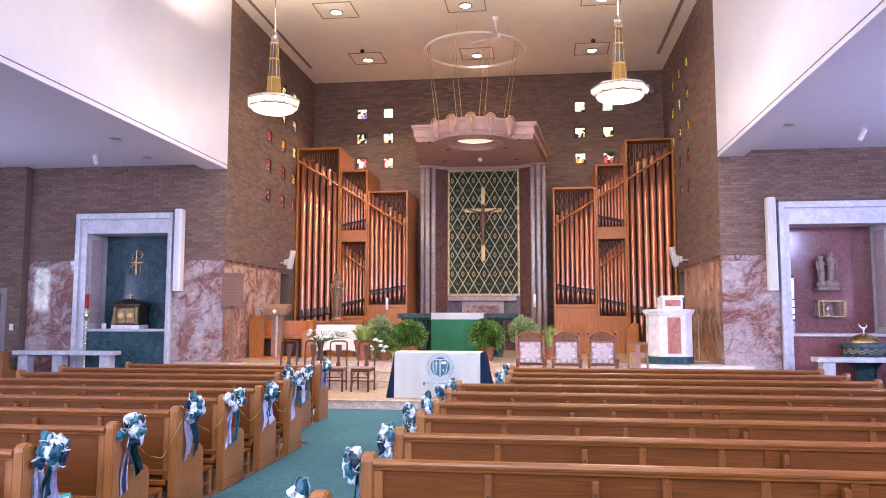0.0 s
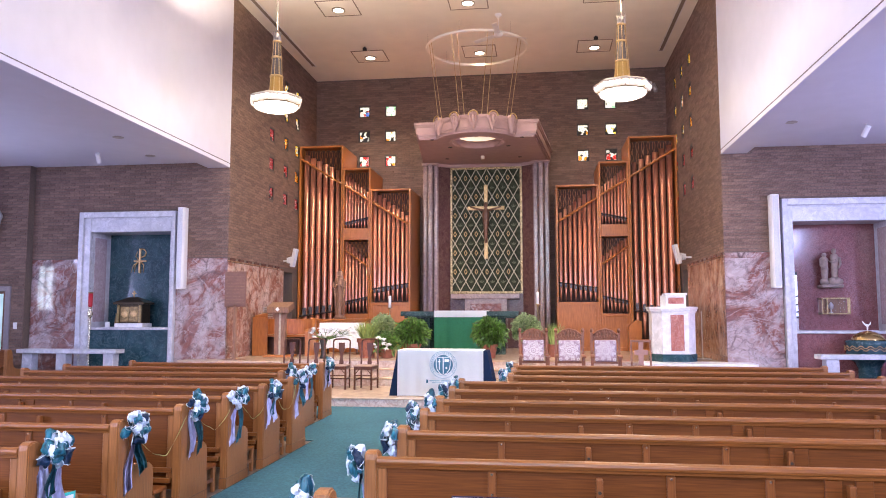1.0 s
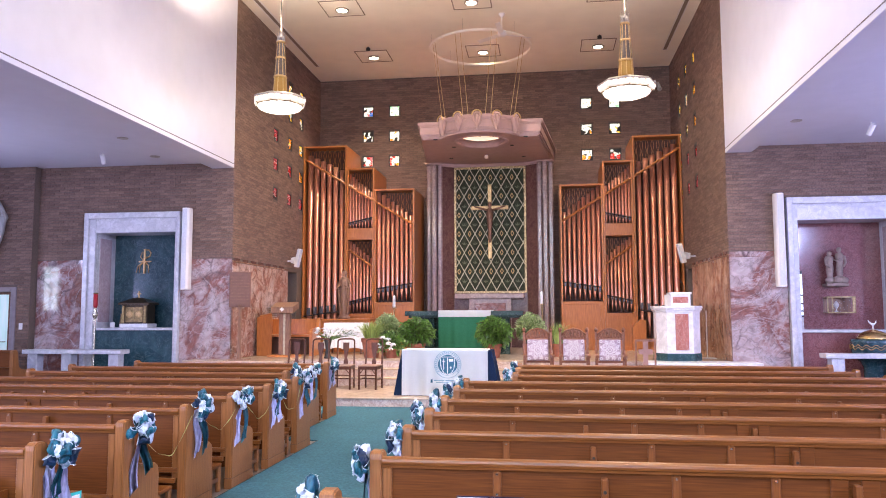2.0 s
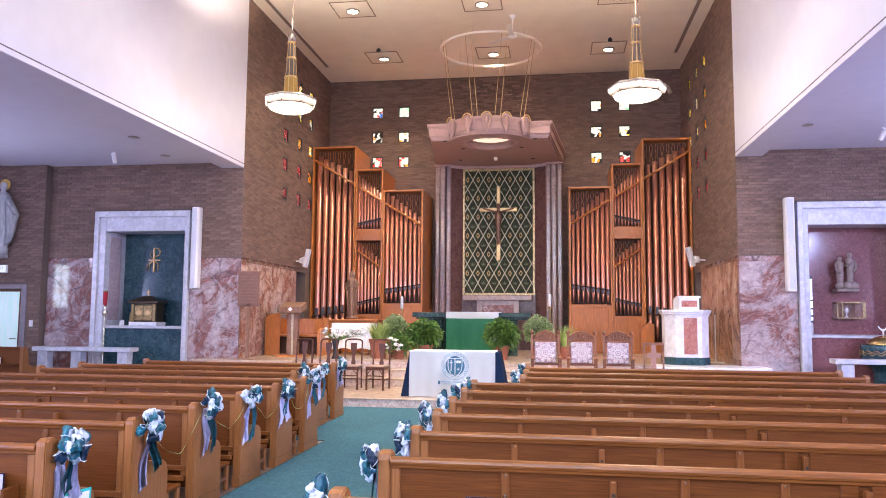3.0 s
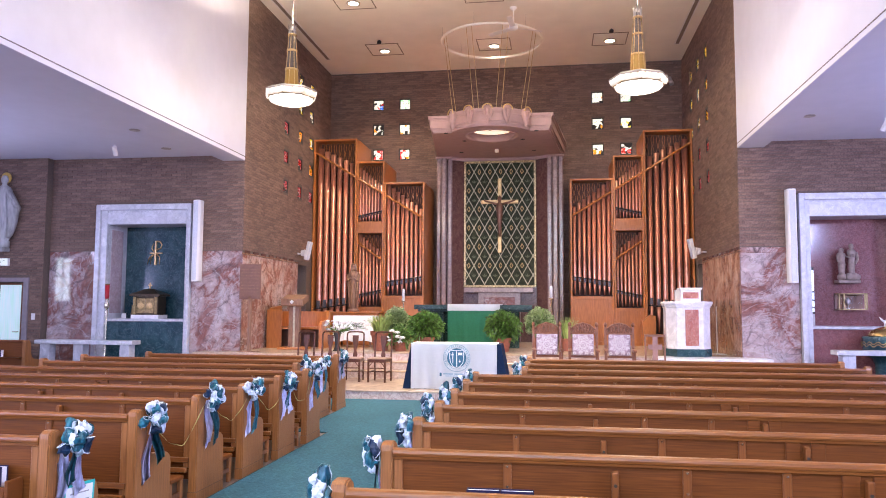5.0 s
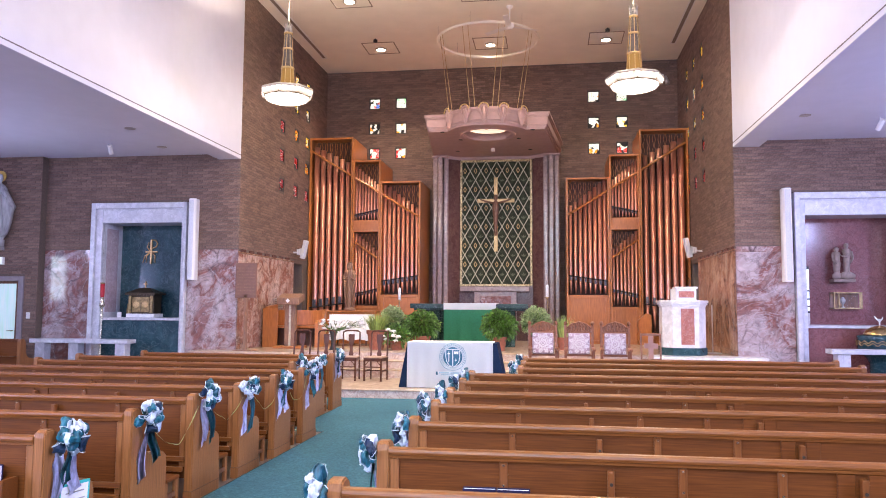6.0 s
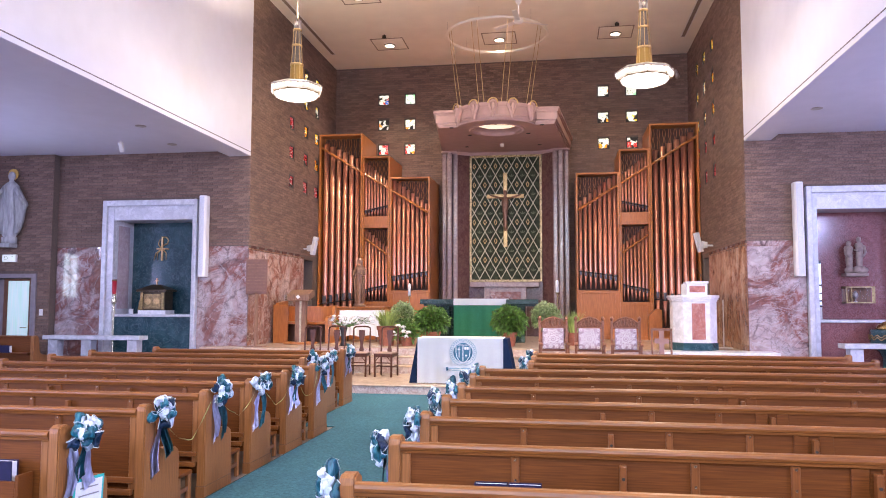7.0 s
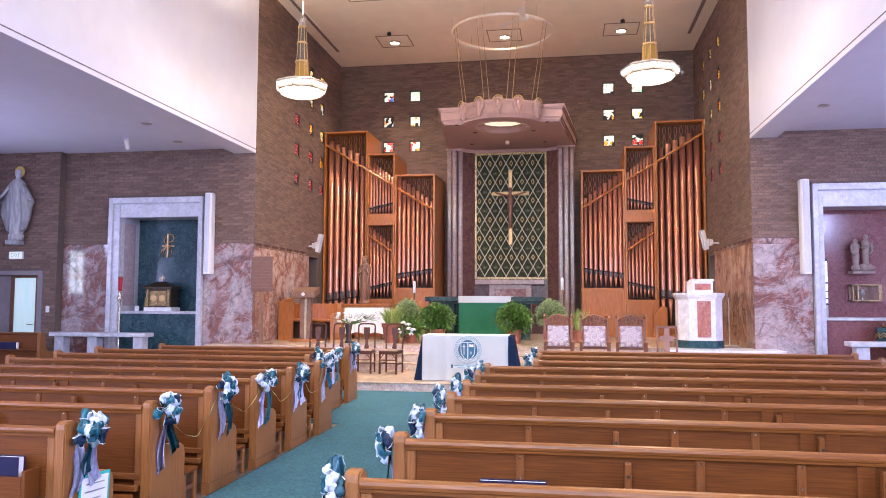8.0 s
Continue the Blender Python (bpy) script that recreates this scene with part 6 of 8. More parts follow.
def robed_statue(x, y, z, h):
    """One plain mesh: a draped upright form with spread sleeves, and a gilt disc."""
    bm = bmesh.new()
    n = 56
    prof = [(0.17, 0.0), (0.17, 0.085), (0.135, 0.09), (0.155, 0.12), (0.15, 0.30), (0.145, 0.5), (0.135, 0.62), (0.15, 0.72), (0.165, 0.79), (0.13, 0.83), (0.06, 0.86), (0.05, 0.88), (0.075, 0.91), (0.08, 0.945), (0.06, 0.985), (0.01, 1.0)]
    rings = []
    for r, v in prof:
        ring = []
        for i in range(n):
            a = 2 * math.pi * i / n
            fold = 1 + (0.12 * math.sin(a * 9 + v * 3) + 0.05 * math.sin(a * 17 - v * 6) if 0.1 < v < 0.8 else 0)
            ring.append(bm.verts.new((r * fold * math.cos(a) * h / 1.6, r * fold * math.sin(a) * 0.72 * h / 1.6, v * h)))
        rings.append(ring)
    for a, b in zip(rings, rings[1:]):
        for i in range(n):
            bm.faces.new((a[i], a[(i + 1) % n], b[(i + 1) % n], b[i]))
    bm.faces.new(rings[-1])
    bm.faces.new(list(reversed(rings[0])))
    # mantle and sleeves falling from the spread arms
    for s in (-1, 1):
        outl = [(0.08, 0.83), (0.15, 0.79), (0.23, 0.715), (0.31, 0.63), (0.38, 0.56), (0.395, 0.53), (0.36, 0.49), (0.335, 0.42), (0.315, 0.33), (0.27, 0.24), (0.215, 0.16), (0.16, 0.125), (0.10, 0.5)]
        f = [bm.verts.new((s * u * h / 1.6, -0.05 - 0.05 * math.sin(i * 1.9), v * h)) for i, (u, v) in enumerate(outl)]
        b = [bm.verts.new((s * u * h / 1.6, 0.05, v * h)) for u, v in outl]
        bm.faces.new(f)
        bm.faces.new(list(reversed(b)))
        for i in range(len(outl)):
            j = (i + 1) % len(outl)
            bm.faces.new((f[i], b[i], b[j], f[j]))
        tube(bm, [(s * 0.12 * h / 1.6, -0.04, 0.78 * h), (s * 0.24 * h / 1.6, -0.08, 0.68 * h), (s * 0.40 * h / 1.6, -0.12, 0.545 * h)], 0.05, 8, 0.022)
    bmesh.ops.recalc_face_normals(bm, faces=bm.faces)
    for f in bm.faces:
        f.smooth = True
    k = len(bm.faces)
    m = Matrix.Translation((0, 0.045, 0.965 * h)) @ Matrix.Rotation(radians(90), 4, "X")
    bmesh.ops.create_cone(bm, cap_ends=True, segments=24, radius1=0.125, radius2=0.125, depth=0.02, matrix=m)
    bm.faces.ensure_lookup_table()
    for i in range(k, len(bm.faces)):
        bm.faces[i].material_index = 1
    me = mesh_of("statue", bm, STATUE_WHITE)
    me.materials.append(GILT_PAINT)
    ob = new("statue", me)
    ob.matrix_basis = pose(x, y, z)
    return tagged(ob, "grey-white robed wall statue with a gilt halo", "statue")


robed_statue(-10.62, 14.90, 2.89, 1.62)
solid("corbel", boxes((-10.80, -10.52, 14.78, 15.04, 2.80, 2.89), bevel=0.01), STATUE_WHITE, "small pale corbel under the wall statue", "corbel")


def side_door():
    g = thing("door_1", "dark framed side door with a daylit curtained pane, ajar", "door", kind="structure")
    part("frame", boxes((-10.12, -10.0, 15.0, 15.24, 0, 2.22), (-11.42, -11.30, 15.0, 15.24, 0, 2.22), (-11.30, -10.12, 15.0, 15.24, 2.12, 2.22), bevel=0.006), DOOR_FRAME, g, "grey-mauve door frame")
    leaf = part("door_leaf", boxes((-10.23, -10.125, 15.10, 15.15, 0.02, 2.11), (-10.86, -10.77, 15.10, 15.15, 0.02, 2.11), (-10.77, -10.23, 15.10, 15.15, 2.06, 2.11), (-10.77, -10.23, 15.10, 15.15, 0.02, 0.3)), DARK_WOOD, g, "dark wooden door leaf")
    part("pane", boxes((-10.77, -10.23, 15.12, 15.13, 0.3, 2.06)), DOOR_DAY, leaf, "curtained glass bright with daylight")
    part("glazing_bar", boxes((-10.77, -10.23, 15.108, 15.12, 0.78, 0.83)), DOOR_FRAME, leaf, "pale rail across the glass")
    part("door_leaf", boxes((-11.295, -10.90, 15.16, 15.21, 0.02, 2.11)), DOOR_FRAME, g, "open grey door leaf")
    bm = bmesh.new()
    tube(bm, [(-10.27, 15.10, 1.02), (-10.27, 15.05, 1.02), (-10.38, 15.05, 1.02)], 0.011, 6)
    part("handle", bm, BRASS_PALE, leaf)
    return g


side_door()
_g = thing("exit_sign", "small lit white exit sign over the side door", "sign", pose(-10.67, 15.02, 2.565))
part("box", boxes((-0.17, 0.17, -0.05, 0.018, -0.085, 0.085), bevel=0.006), WHITE_PAINT, _g)
part("face", boxes((-0.155, 0.155, -0.056, -0.051, -0.07, 0.07)), SIGN_LIT, _g, "lit face")


def lettering(text, size, m, mat, parent, depth=0.001):
    cu = bpy.data.curves.new("lettering", "FONT")
    cu.body, cu.size, cu.align_x, cu.align_y, cu.extrude = text, size, "CENTER", "CENTER", depth
    ob = new("lettering", cu)
    deps = bpy.context.evaluated_depsgraph_get()
    me = bpy.data.meshes.new_from_object(ob.evaluated_get(deps))
    bpy.data.objects.remove(ob)
    bpy.data.curves.remove(cu)
    me.materials.clear()
    me.materials.append(mat)
    out = new("lettering", me)
    out.parent = parent
    out.matrix_basis = m
    return out


lettering("EXIT", 0.115, pose(0, -0.058, 0, 90), PIPE_METAL, _g)
_g = thing("light_switch", "small pale switch plate on the brick pier", "switch", pose(-9.86, 15.03, 1.36))
part("plate", boxes((-0.045, 0.045, -0.012, 0.0, -0.07, 0.07), bevel=0.004), WHITE_PAINT, _g)
part("toggle", boxes((-0.008, 0.008, -0.024, -0.012, -0.015, 0.015)), PAPER, _g)
# pew screen in the left aisle with books on its ledge
_g = thing("pew_screen", "honey oak pew front screen in the side aisle", "pew")
part("panel", boxes((-11.2, -8.48, 13.0, 13.03, 0.0, 0.90)), OAK, _g)
part("top_rail", boxes((-11.2, -8.48, 12.97, 13.05, 0.90, 0.945), bevel=0.012, seg=2), OAK, _g)
bm = bmesh.new()
slab_profile(bm, [(p[0] + 12.95, p[1] * 1.045) for p in pew_end_outline()], -8.48, -8.41)
part("pew_end", bm, OAK_UP, _g)
part("ledge", boxes((-11.2, -8.48, 12.86, 13.0, 0.60, 0.62)), OAK, _g)
_b = thing("hymn_book", "navy hymn books standing on the screen ledge", "book", pose(-9.08, 12.92, 0.62))
part("cover", boxes((-0.24, 0.2, -0.03, 0.03, 0, 0.14), bevel=0.004), BOOK_NAVY, _b)
part("pages", boxes((0.2, 0.215, -0.025, 0.025, 0.008, 0.132)), PAPER, _b, "white page edges")

# ---------- right aisle ----------
def figure_group(x, y, z):
    """One plain mesh: two upright forms side by side on a rocky base."""
    bm = bmesh.new()
    for cx, hh, tilt in ((-0.105, 0.64, 0.0), (0.085, 0.72, 0.0)):
        lathe(bm, [(0.045, 0.06), (0.05, 0.10), (0.055, 0.3 * hh), (0.07, 0.48 * hh), (0.058, 0.62 * hh), (0.085, 0.76 * hh), (0.06, 0.83 * hh), (0.026, 0.86 * hh), (0.045, 0.90 * hh), (0.042, 0.97 * hh), (0.01, hh)], 14, (cx, 0, 0))
    tube(bm, [(0.08, -0.05, 0.50), (0.03, -0.09, 0.44), (-0.04, -0.08, 0.46)], 0.030, 8, 0.02)
    tube(bm, [(0.165, -0.02, 0.55), (0.18, -0.05, 0.40), (0.13, -0.08, 0.32)], 0.030, 8, 0.02)
    tube(bm, [(-0.18, -0.02, 0.50), (-0.19, -0.05, 0.37), (-0.13, -0.08, 0.30)], 0.026, 8, 0.018)
    for cx, cy, r in ((-0.12, -0.02, 0.09), (0.03, 0.0, 0.11), (0.12, -0.03, 0.11), (0.02, -0.06, 0.08)):
        bmesh.ops.create_icosphere(bm, subdivisions=2, radius=1, matrix=Matrix.Translation((cx, cy, 0.06)) @ Matrix.Diagonal((r, r * 0.8, 0.085, 1)))
    for v in bm.verts:
        v.co += Vector((noise.noise(v.co * 9), noise.noise(v.co * 9 + Vector((5, 0, 0))), noise.noise(v.co * 9 + Vector((0, 7, 0))))) * 0.018
        v.co.z = max(v.co.z, 0.0)
    ob = solid("statue", bm, STATUE_CLAY, "pale carved group of two forms on a rock", "statue", pose(x, y, z), smooth=True)
    return ob


figure_group(7.27, 15.78, 2.19)
solid("corbel", boxes((7.07, 7.48, 15.68, 15.95, 2.13, 2.19), bevel=0.008), STATUE_CLAY, "thin stone bracket under the carved group", "bracket")


def display_case():
    g = thing("display_case", "brass-framed glass case with a small vessel, hung in the niche", "case", pose(7.33, 15.72, 1.60))
    w, d, h = 0.265, 0.22, 0.33
    part("back", boxes((-w, w, d - 0.012, d, 0, h)), DARK_WOOD, g, "dark lining")
    part("frame", boxes((-w, w, -0.01, d, 0, 0.022), (-w, w, -0.01, d, h - 0.022, h), (-w, -w + .022, -0.01, 0.012, .022, h - .022), (w - .022, w, -0.01, 0.012, .022, h - .022), (0.21, 0.235, -0.01, 0.012, .022, h - .022), (-w + 0.09, -w + 0.11, -0.01, 0.012, .022, h - .022)), TAB_GOLD, g, "brass frame")
    bm = bmesh.new()
    lathe(bm, [(0.04, 0.022), (0.012, 0.05), (0.012, 0.09), (0.045, 0.13), (0.05, 0.18), (0.01, 0.24)], 14, (-0.06, 0.1, 0))
    part("vessel", bm, PIPE_METAL, g, "small silver vessel", smooth=True)
    p = part("pane", boxes((-w + .022, w - .022, -0.004, 0.0, .022, h - .022)), CLEAR_GLASS, g, "clear glass")
    p.visible_shadow = False
    return g


display_case()


def font():
    g = thing("baptismal_font", "dark green marble font with a domed brass lid", "font", pose(7.54, 14.85, 0))
    bm = bmesh.new()
    lathe(bm, [(0.30, 0), (0.30, 0.06), (0.22, 0.10), (0.19, 0.2), (0.19, 0.60), (0.24, 0.70), (0.36, 0.80), (0.385, 0.88), (0.385, 1.06), (0.39, 1.10), (0.37, 1.12)], 32)
    part("bowl", bm, BLUE_MARBLE, g, smooth=True)
    bm = bmesh.new()
    lathe(bm, [(0.29, 1.12), (0.285, 1.145), (0.24, 1.205), (0.15, 1.26), (0.05, 1.29), (0.012, 1.30)], 28)
    lid = part("lid", bm, BRASS, g, "domed brass lid", smooth=True)
    bm = bmesh.new()
    lathe(bm, [(0.014, 1.29), (0.014, 1.36), (0.03, 1.39), (0.01, 1.42)], 10)
    tube(bm, [(0.0, 0, 1.38), (-0.06, 0, 1.43), (-0.085, 0, 1.47)], 0.02, 6, 0.006)
    tube(bm, [(0.0, 0, 1.38), (0.05, 0, 1.42), (0.06, 0, 1.46)], 0.018, 6, 0.006)
    part("finial", bm, PETAL, lid, "small white winged finial", smooth=True)
    for zz in (0.955, 1.0):
        bm = bmesh.new()
        tube(bm, [(0.392 * math.cos(a), 0.392 * math.sin(a), zz + 0.022 * math.sin(a * 16)) for a in [2 * math.pi * i / 160 for i in range(161)]], 0.008, 5)
        part("wave", bm, GOLD, g, "gilt wavy line")
    return g


font()
# fittings on the aisle ceilings
for _x, _y in ((-6.25, 12.79), (5.85, 13.3), (-6.5, 14.4), (6.4, 9.5)):
    bm = bmesh.new()
    lathe(bm, [(0.10, -0.004), (0.10, -0.014), (0.07, -0.02), (0.0001, -0.02)], 20)
    solid("ceiling_disc", bm, PIPE_METAL, "flat grey disc light in the aisle ceiling", "light", pose(_x, _y, ZA + .004), group="aisle ceiling discs")
for _x, _y in ((-7.37, 13.93), (7.18, 13.6)):
    g = thing("track_spot", "white spotlight on the aisle ceiling", "spotlight", pose(_x, _y, ZA), group="aisle spots")
    bm = bmesh.new()
    tube(bm, [(0, 0, 0), (0, 0, -0.06)], 0.012, 6)
    part("arm", bm, WHITE_PAINT, g)
    bm = bmesh.new()
    tube(bm, [(0.02, -0.05, -0.05), (-0.02, 0.08, -0.20)], 0.045, 12)
    part("head", bm, WHITE_PAINT, g)
# ---------- sanctuary furniture ----------
def cloth_drop(bm, x0, x1, y, z0, z1, ripple=0.008, n=36, rows=10, flare=0.0, seed=0.0):
    """A hanging sheet with soft vertical folds that deepen downward."""
    grid = []
    for j in range(rows + 1):
        v = j / rows
        line = []
        for i in range(n + 1):
            u = i / n
            x = x0 + (x1 - x0) * u
            d = ripple * v * (math.sin(u * 23 + seed) + 0.6 * math.sin(u * 41 + 1.3 + seed))
            line.append(bm.verts.new((x, y - flare * v - d, z1 + (z0 - z1) * v)))
        grid.append(line)
    for a, b in zip(grid, grid[1:]):
        for i in range(n):
            bm.faces.new((a[i], b[i], b[i + 1], a[i + 1]))
    return bm


def thicken(bm, t=0.003):
    bmesh.ops.solidify(bm, geom=bm.faces[:], thickness=t)
    return bm


def altar():
    g = thing("altar", "dark green marble altar table", "altar")
    part("mensa", boxes((-1.78, 1.02, 17.5, 18.5, 1.56, 1.675), bevel=0.012, seg=2), GREEN_STONE, g, "polished dark green top slab")
    part("moulding", boxes((-1.70, 0.94, 17.58, 18.42, 1.51, 1.56), bevel=0.01), GREEN_STONE, g)
    for x in (-1.45, 0.35):
        part("support", boxes((x, x + 0.35, 17.7, 18.3, UP, 1.51), bevel=0.01), GREEN_STONE, g)
    part("back_panel", boxes((-1.1, 0.35, 17.95, 18.05, UP, 1.51)), GREEN_STONE, g)
    return g


altar()
_g = thing("altar_frontal", "green altar cloth under a white linen band", "altar cloth")
bm = bmesh.new()
cloth_drop(bm, -0.965, 0.265, 17.488, 0.72, 1.66, 0.010, 40, 12)
part("green_cloth", thicken(bm), GREEN_CLOTH, _g)
bm = bmesh.new()
cloth_drop(bm, -0.97, 0.27, 17.478, 1.535, 1.69, 0.002, 20, 4)
part("white_band", thicken(bm), WHITE_CLOTH, _g, "white linen band")
part("white_top", boxes((-0.97, 0.27, 17.478, 18.5, 1.676, 1.690), bevel=0.003), WHITE_CLOTH, _g, "linen over the table top")

# ---------- cloth-covered table ----------
def seal_table():
    g = thing("cloth_table", "table under navy cloth and a white banner with printed seal", "table", pose(-0.21, 13.2, P1))
    h = 0.80
    part("tabletop", boxes((-0.80, 0.80, 0.0, 0.70, h - 0.05, h - 0.015)), DARK_WOOD, g)
    for x in (-0.7, 0.66):
        for y in (0.08, 0.58):
            part("leg", boxes((x, x + 0.04, y, y + 0.04, 0.0, h - 0.05)), PIPE_METAL, g)
    bm = bmesh.new()
    # navy cloth: top and flaring skirt in one sheet
    loop = []
    corners = [(-0.80, 0.0), (0.80, 0.0), (0.80, 0.70), (-0.80, 0.70)]
    for k in range(4):
        (xa, ya), (xb, yb) = corners[k], corners[(k + 1) % 4]
        for i in range(15):
            loop.append((xa + (xb - xa) * i / 15, ya + (yb - ya) * i / 15))
    rings = []
    for j in range(9):
        v = j / 8
        ring = []
        for i, (x, y) in enumerate(loop):
            ox, oy = (x / 0.80) * abs(x / 0.80) ** 3, ((y - 0.35) / 0.35) * abs((y - 0.35) / 0.35) ** 3
            fl = (0.16 * v + 0.02 * v * math.sin(i * 1.7)) * 0.9
            ring.append(bm.verts.new((x + ox * fl, y + oy * 0.02 * v + (0.0 if oy < 0 else 0), h - 0.01 - (h - 0.015) * v)))
        rings.append(ring)
    m = len(loop)
    for a, b in zip(rings, rings[1:]):
        for i in range(m):
            bm.faces.new((a[i], a[(i + 1) % m], b[(i + 1) % m], b[i]))
    bm.faces.new(rings[0])
    bmesh.ops.recalc_face_normals(bm, faces=bm.faces)
    part("navy_cloth", bm, NAVY_CLOTH, g, "navy cloth that flares at the sides")
    bm = bmesh.new()
    cloth_drop(bm, -0.79, 0.735, -0.030, 0.01, h + 0.012, 0.013, 60, 16, 0.02, 0.7)
    banner = part("banner", thicken(bm), WHITE_CLOTH, g, "white banner over the table front")
    part("banner_top", boxes((-0.79, 0.735, -0.032, 0.55, h - 0.004, h + 0.008), bevel=0.003), WHITE_CLOTH, g)
    # the printed seal: rings, field, shield and its charges, with bars for the lettering
    def disc(name, r0, r1, y, mat, n=48):
        b = bmesh.new()
        lo, hi = [], []
        for i in range(n):
            a = 2 * math.pi * i / n
            hi.append(b.verts.new((r1 * math.cos(a), 0, r1 * math.sin(a))))
            if r0:
                lo.append(b.verts.new((r0 * math.cos(a), 0, r0 * math.sin(a))))
        if r0:
            for i in range(n):
                b.faces.new((lo[i], lo[(i + 1) % n], hi[(i + 1) % n], hi[i]))
        else:
            b.faces.new(hi)
        o = part(name, b, mat, banner)
        o.location = (0.03, y, 0.555)
        return o
    y0 = -0.062
    disc("seal_ring", 0.232, 0.240, y0, SEAL_PALE)
    disc("seal_ring", 0.188, 0.193, y0, SEAL_PALE)
    disc("seal_field", 0, 0.170, y0, SEAL_BLUE)
    b = bmesh.new()
    b.faces.new([b.verts.new((x * 1.10, 0, z * 1.08)) for x, z in ((0, -0.175), (0.06, -0.14), (0.105, -0.075), (0.118, 0.0), (0.118, 0.125), (-0.118, 0.125), (-0.118, 0.0), (-0.105, -0.075), (-0.06, -0.14))])
    o = part("shield_rim", b, PAPER, banner)
    o.location = (0.03, y0 - 0.001, 0.555)
    b = bmesh.new()
    shield = [(0, -0.175), (0.06, -0.14), (0.105, -0.075), (0.118, 0.0), (0.118, 0.125), (-0.118, 0.125), (-0.118, 0.0), (-0.105, -0.075), (-0.06, -0.14)]
    b.faces.new([b.verts.new((x, 0, z)) for x, z in shield])
    o = part("shield", b, SEAL_BLUE, banner)
    o.location = (0.03, y0 - 0.002, 0.555)
    for nm, spec in (("charge", (-0.075, -0.063, -0.09, 0.10)), ("charge", (-0.095, -0.045, 0.05, 0.062)), ("charge", (-0.007, 0.007, -0.16, 0.12)), ("charge", (0.025, 0.06, 0.05, 0.095)), ("charge", (0.064, 0.10, 0.05, 0.095)), ("charge", (0.035, 0.075, -0.062, -0.05)), ("charge", (0.05, 0.06, -0.08, -0.03))):
        q = boxes((spec[0], spec[1], -0.0005, 0.0005, spec[2], spec[3]))
        o = part(nm, q, PAPER, banner)
        o.location = (0.03, y0 - 0.004, 0.555)
    for k in range(26):
        a = math.pi * (-0.20 + 1.40 * k / 25)
        q = boxes((-0.008, 0.008, -0.0005, 0.0005, -0.011, 0.011))
        bmesh.ops.transform(q, matrix=Matrix.Rotation(-(a - math.pi / 2), 4, "Y"), verts=q.verts)
        o = part("text_bar", q, SEAL_PALE, banner)
        o.location = (0.03 + 0.212 * math.cos(a), y0, 0.555 + 0.212 * math.sin(a))
    for x0, x1, z0, z1 in ((-0.27, -0.235, 0.205, 0.265), (-0.215, -0.03, 0.235, 0.255), (-0.01, 0.20, 0.235, 0.255), (-0.17, 0.12, 0.205, 0.217), (0.28, 0.315, 0.205, 0.265)):
        o = part("text_bar", boxes((x0, x1, -0.0005, 0.0005, z0, z1)), SEAL_BLUE if x1 - x0 < 0.05 else SEAL_PALE, banner)
        o.location = (0, y0 - 0.004, 0.03)
    return g


seal_table()


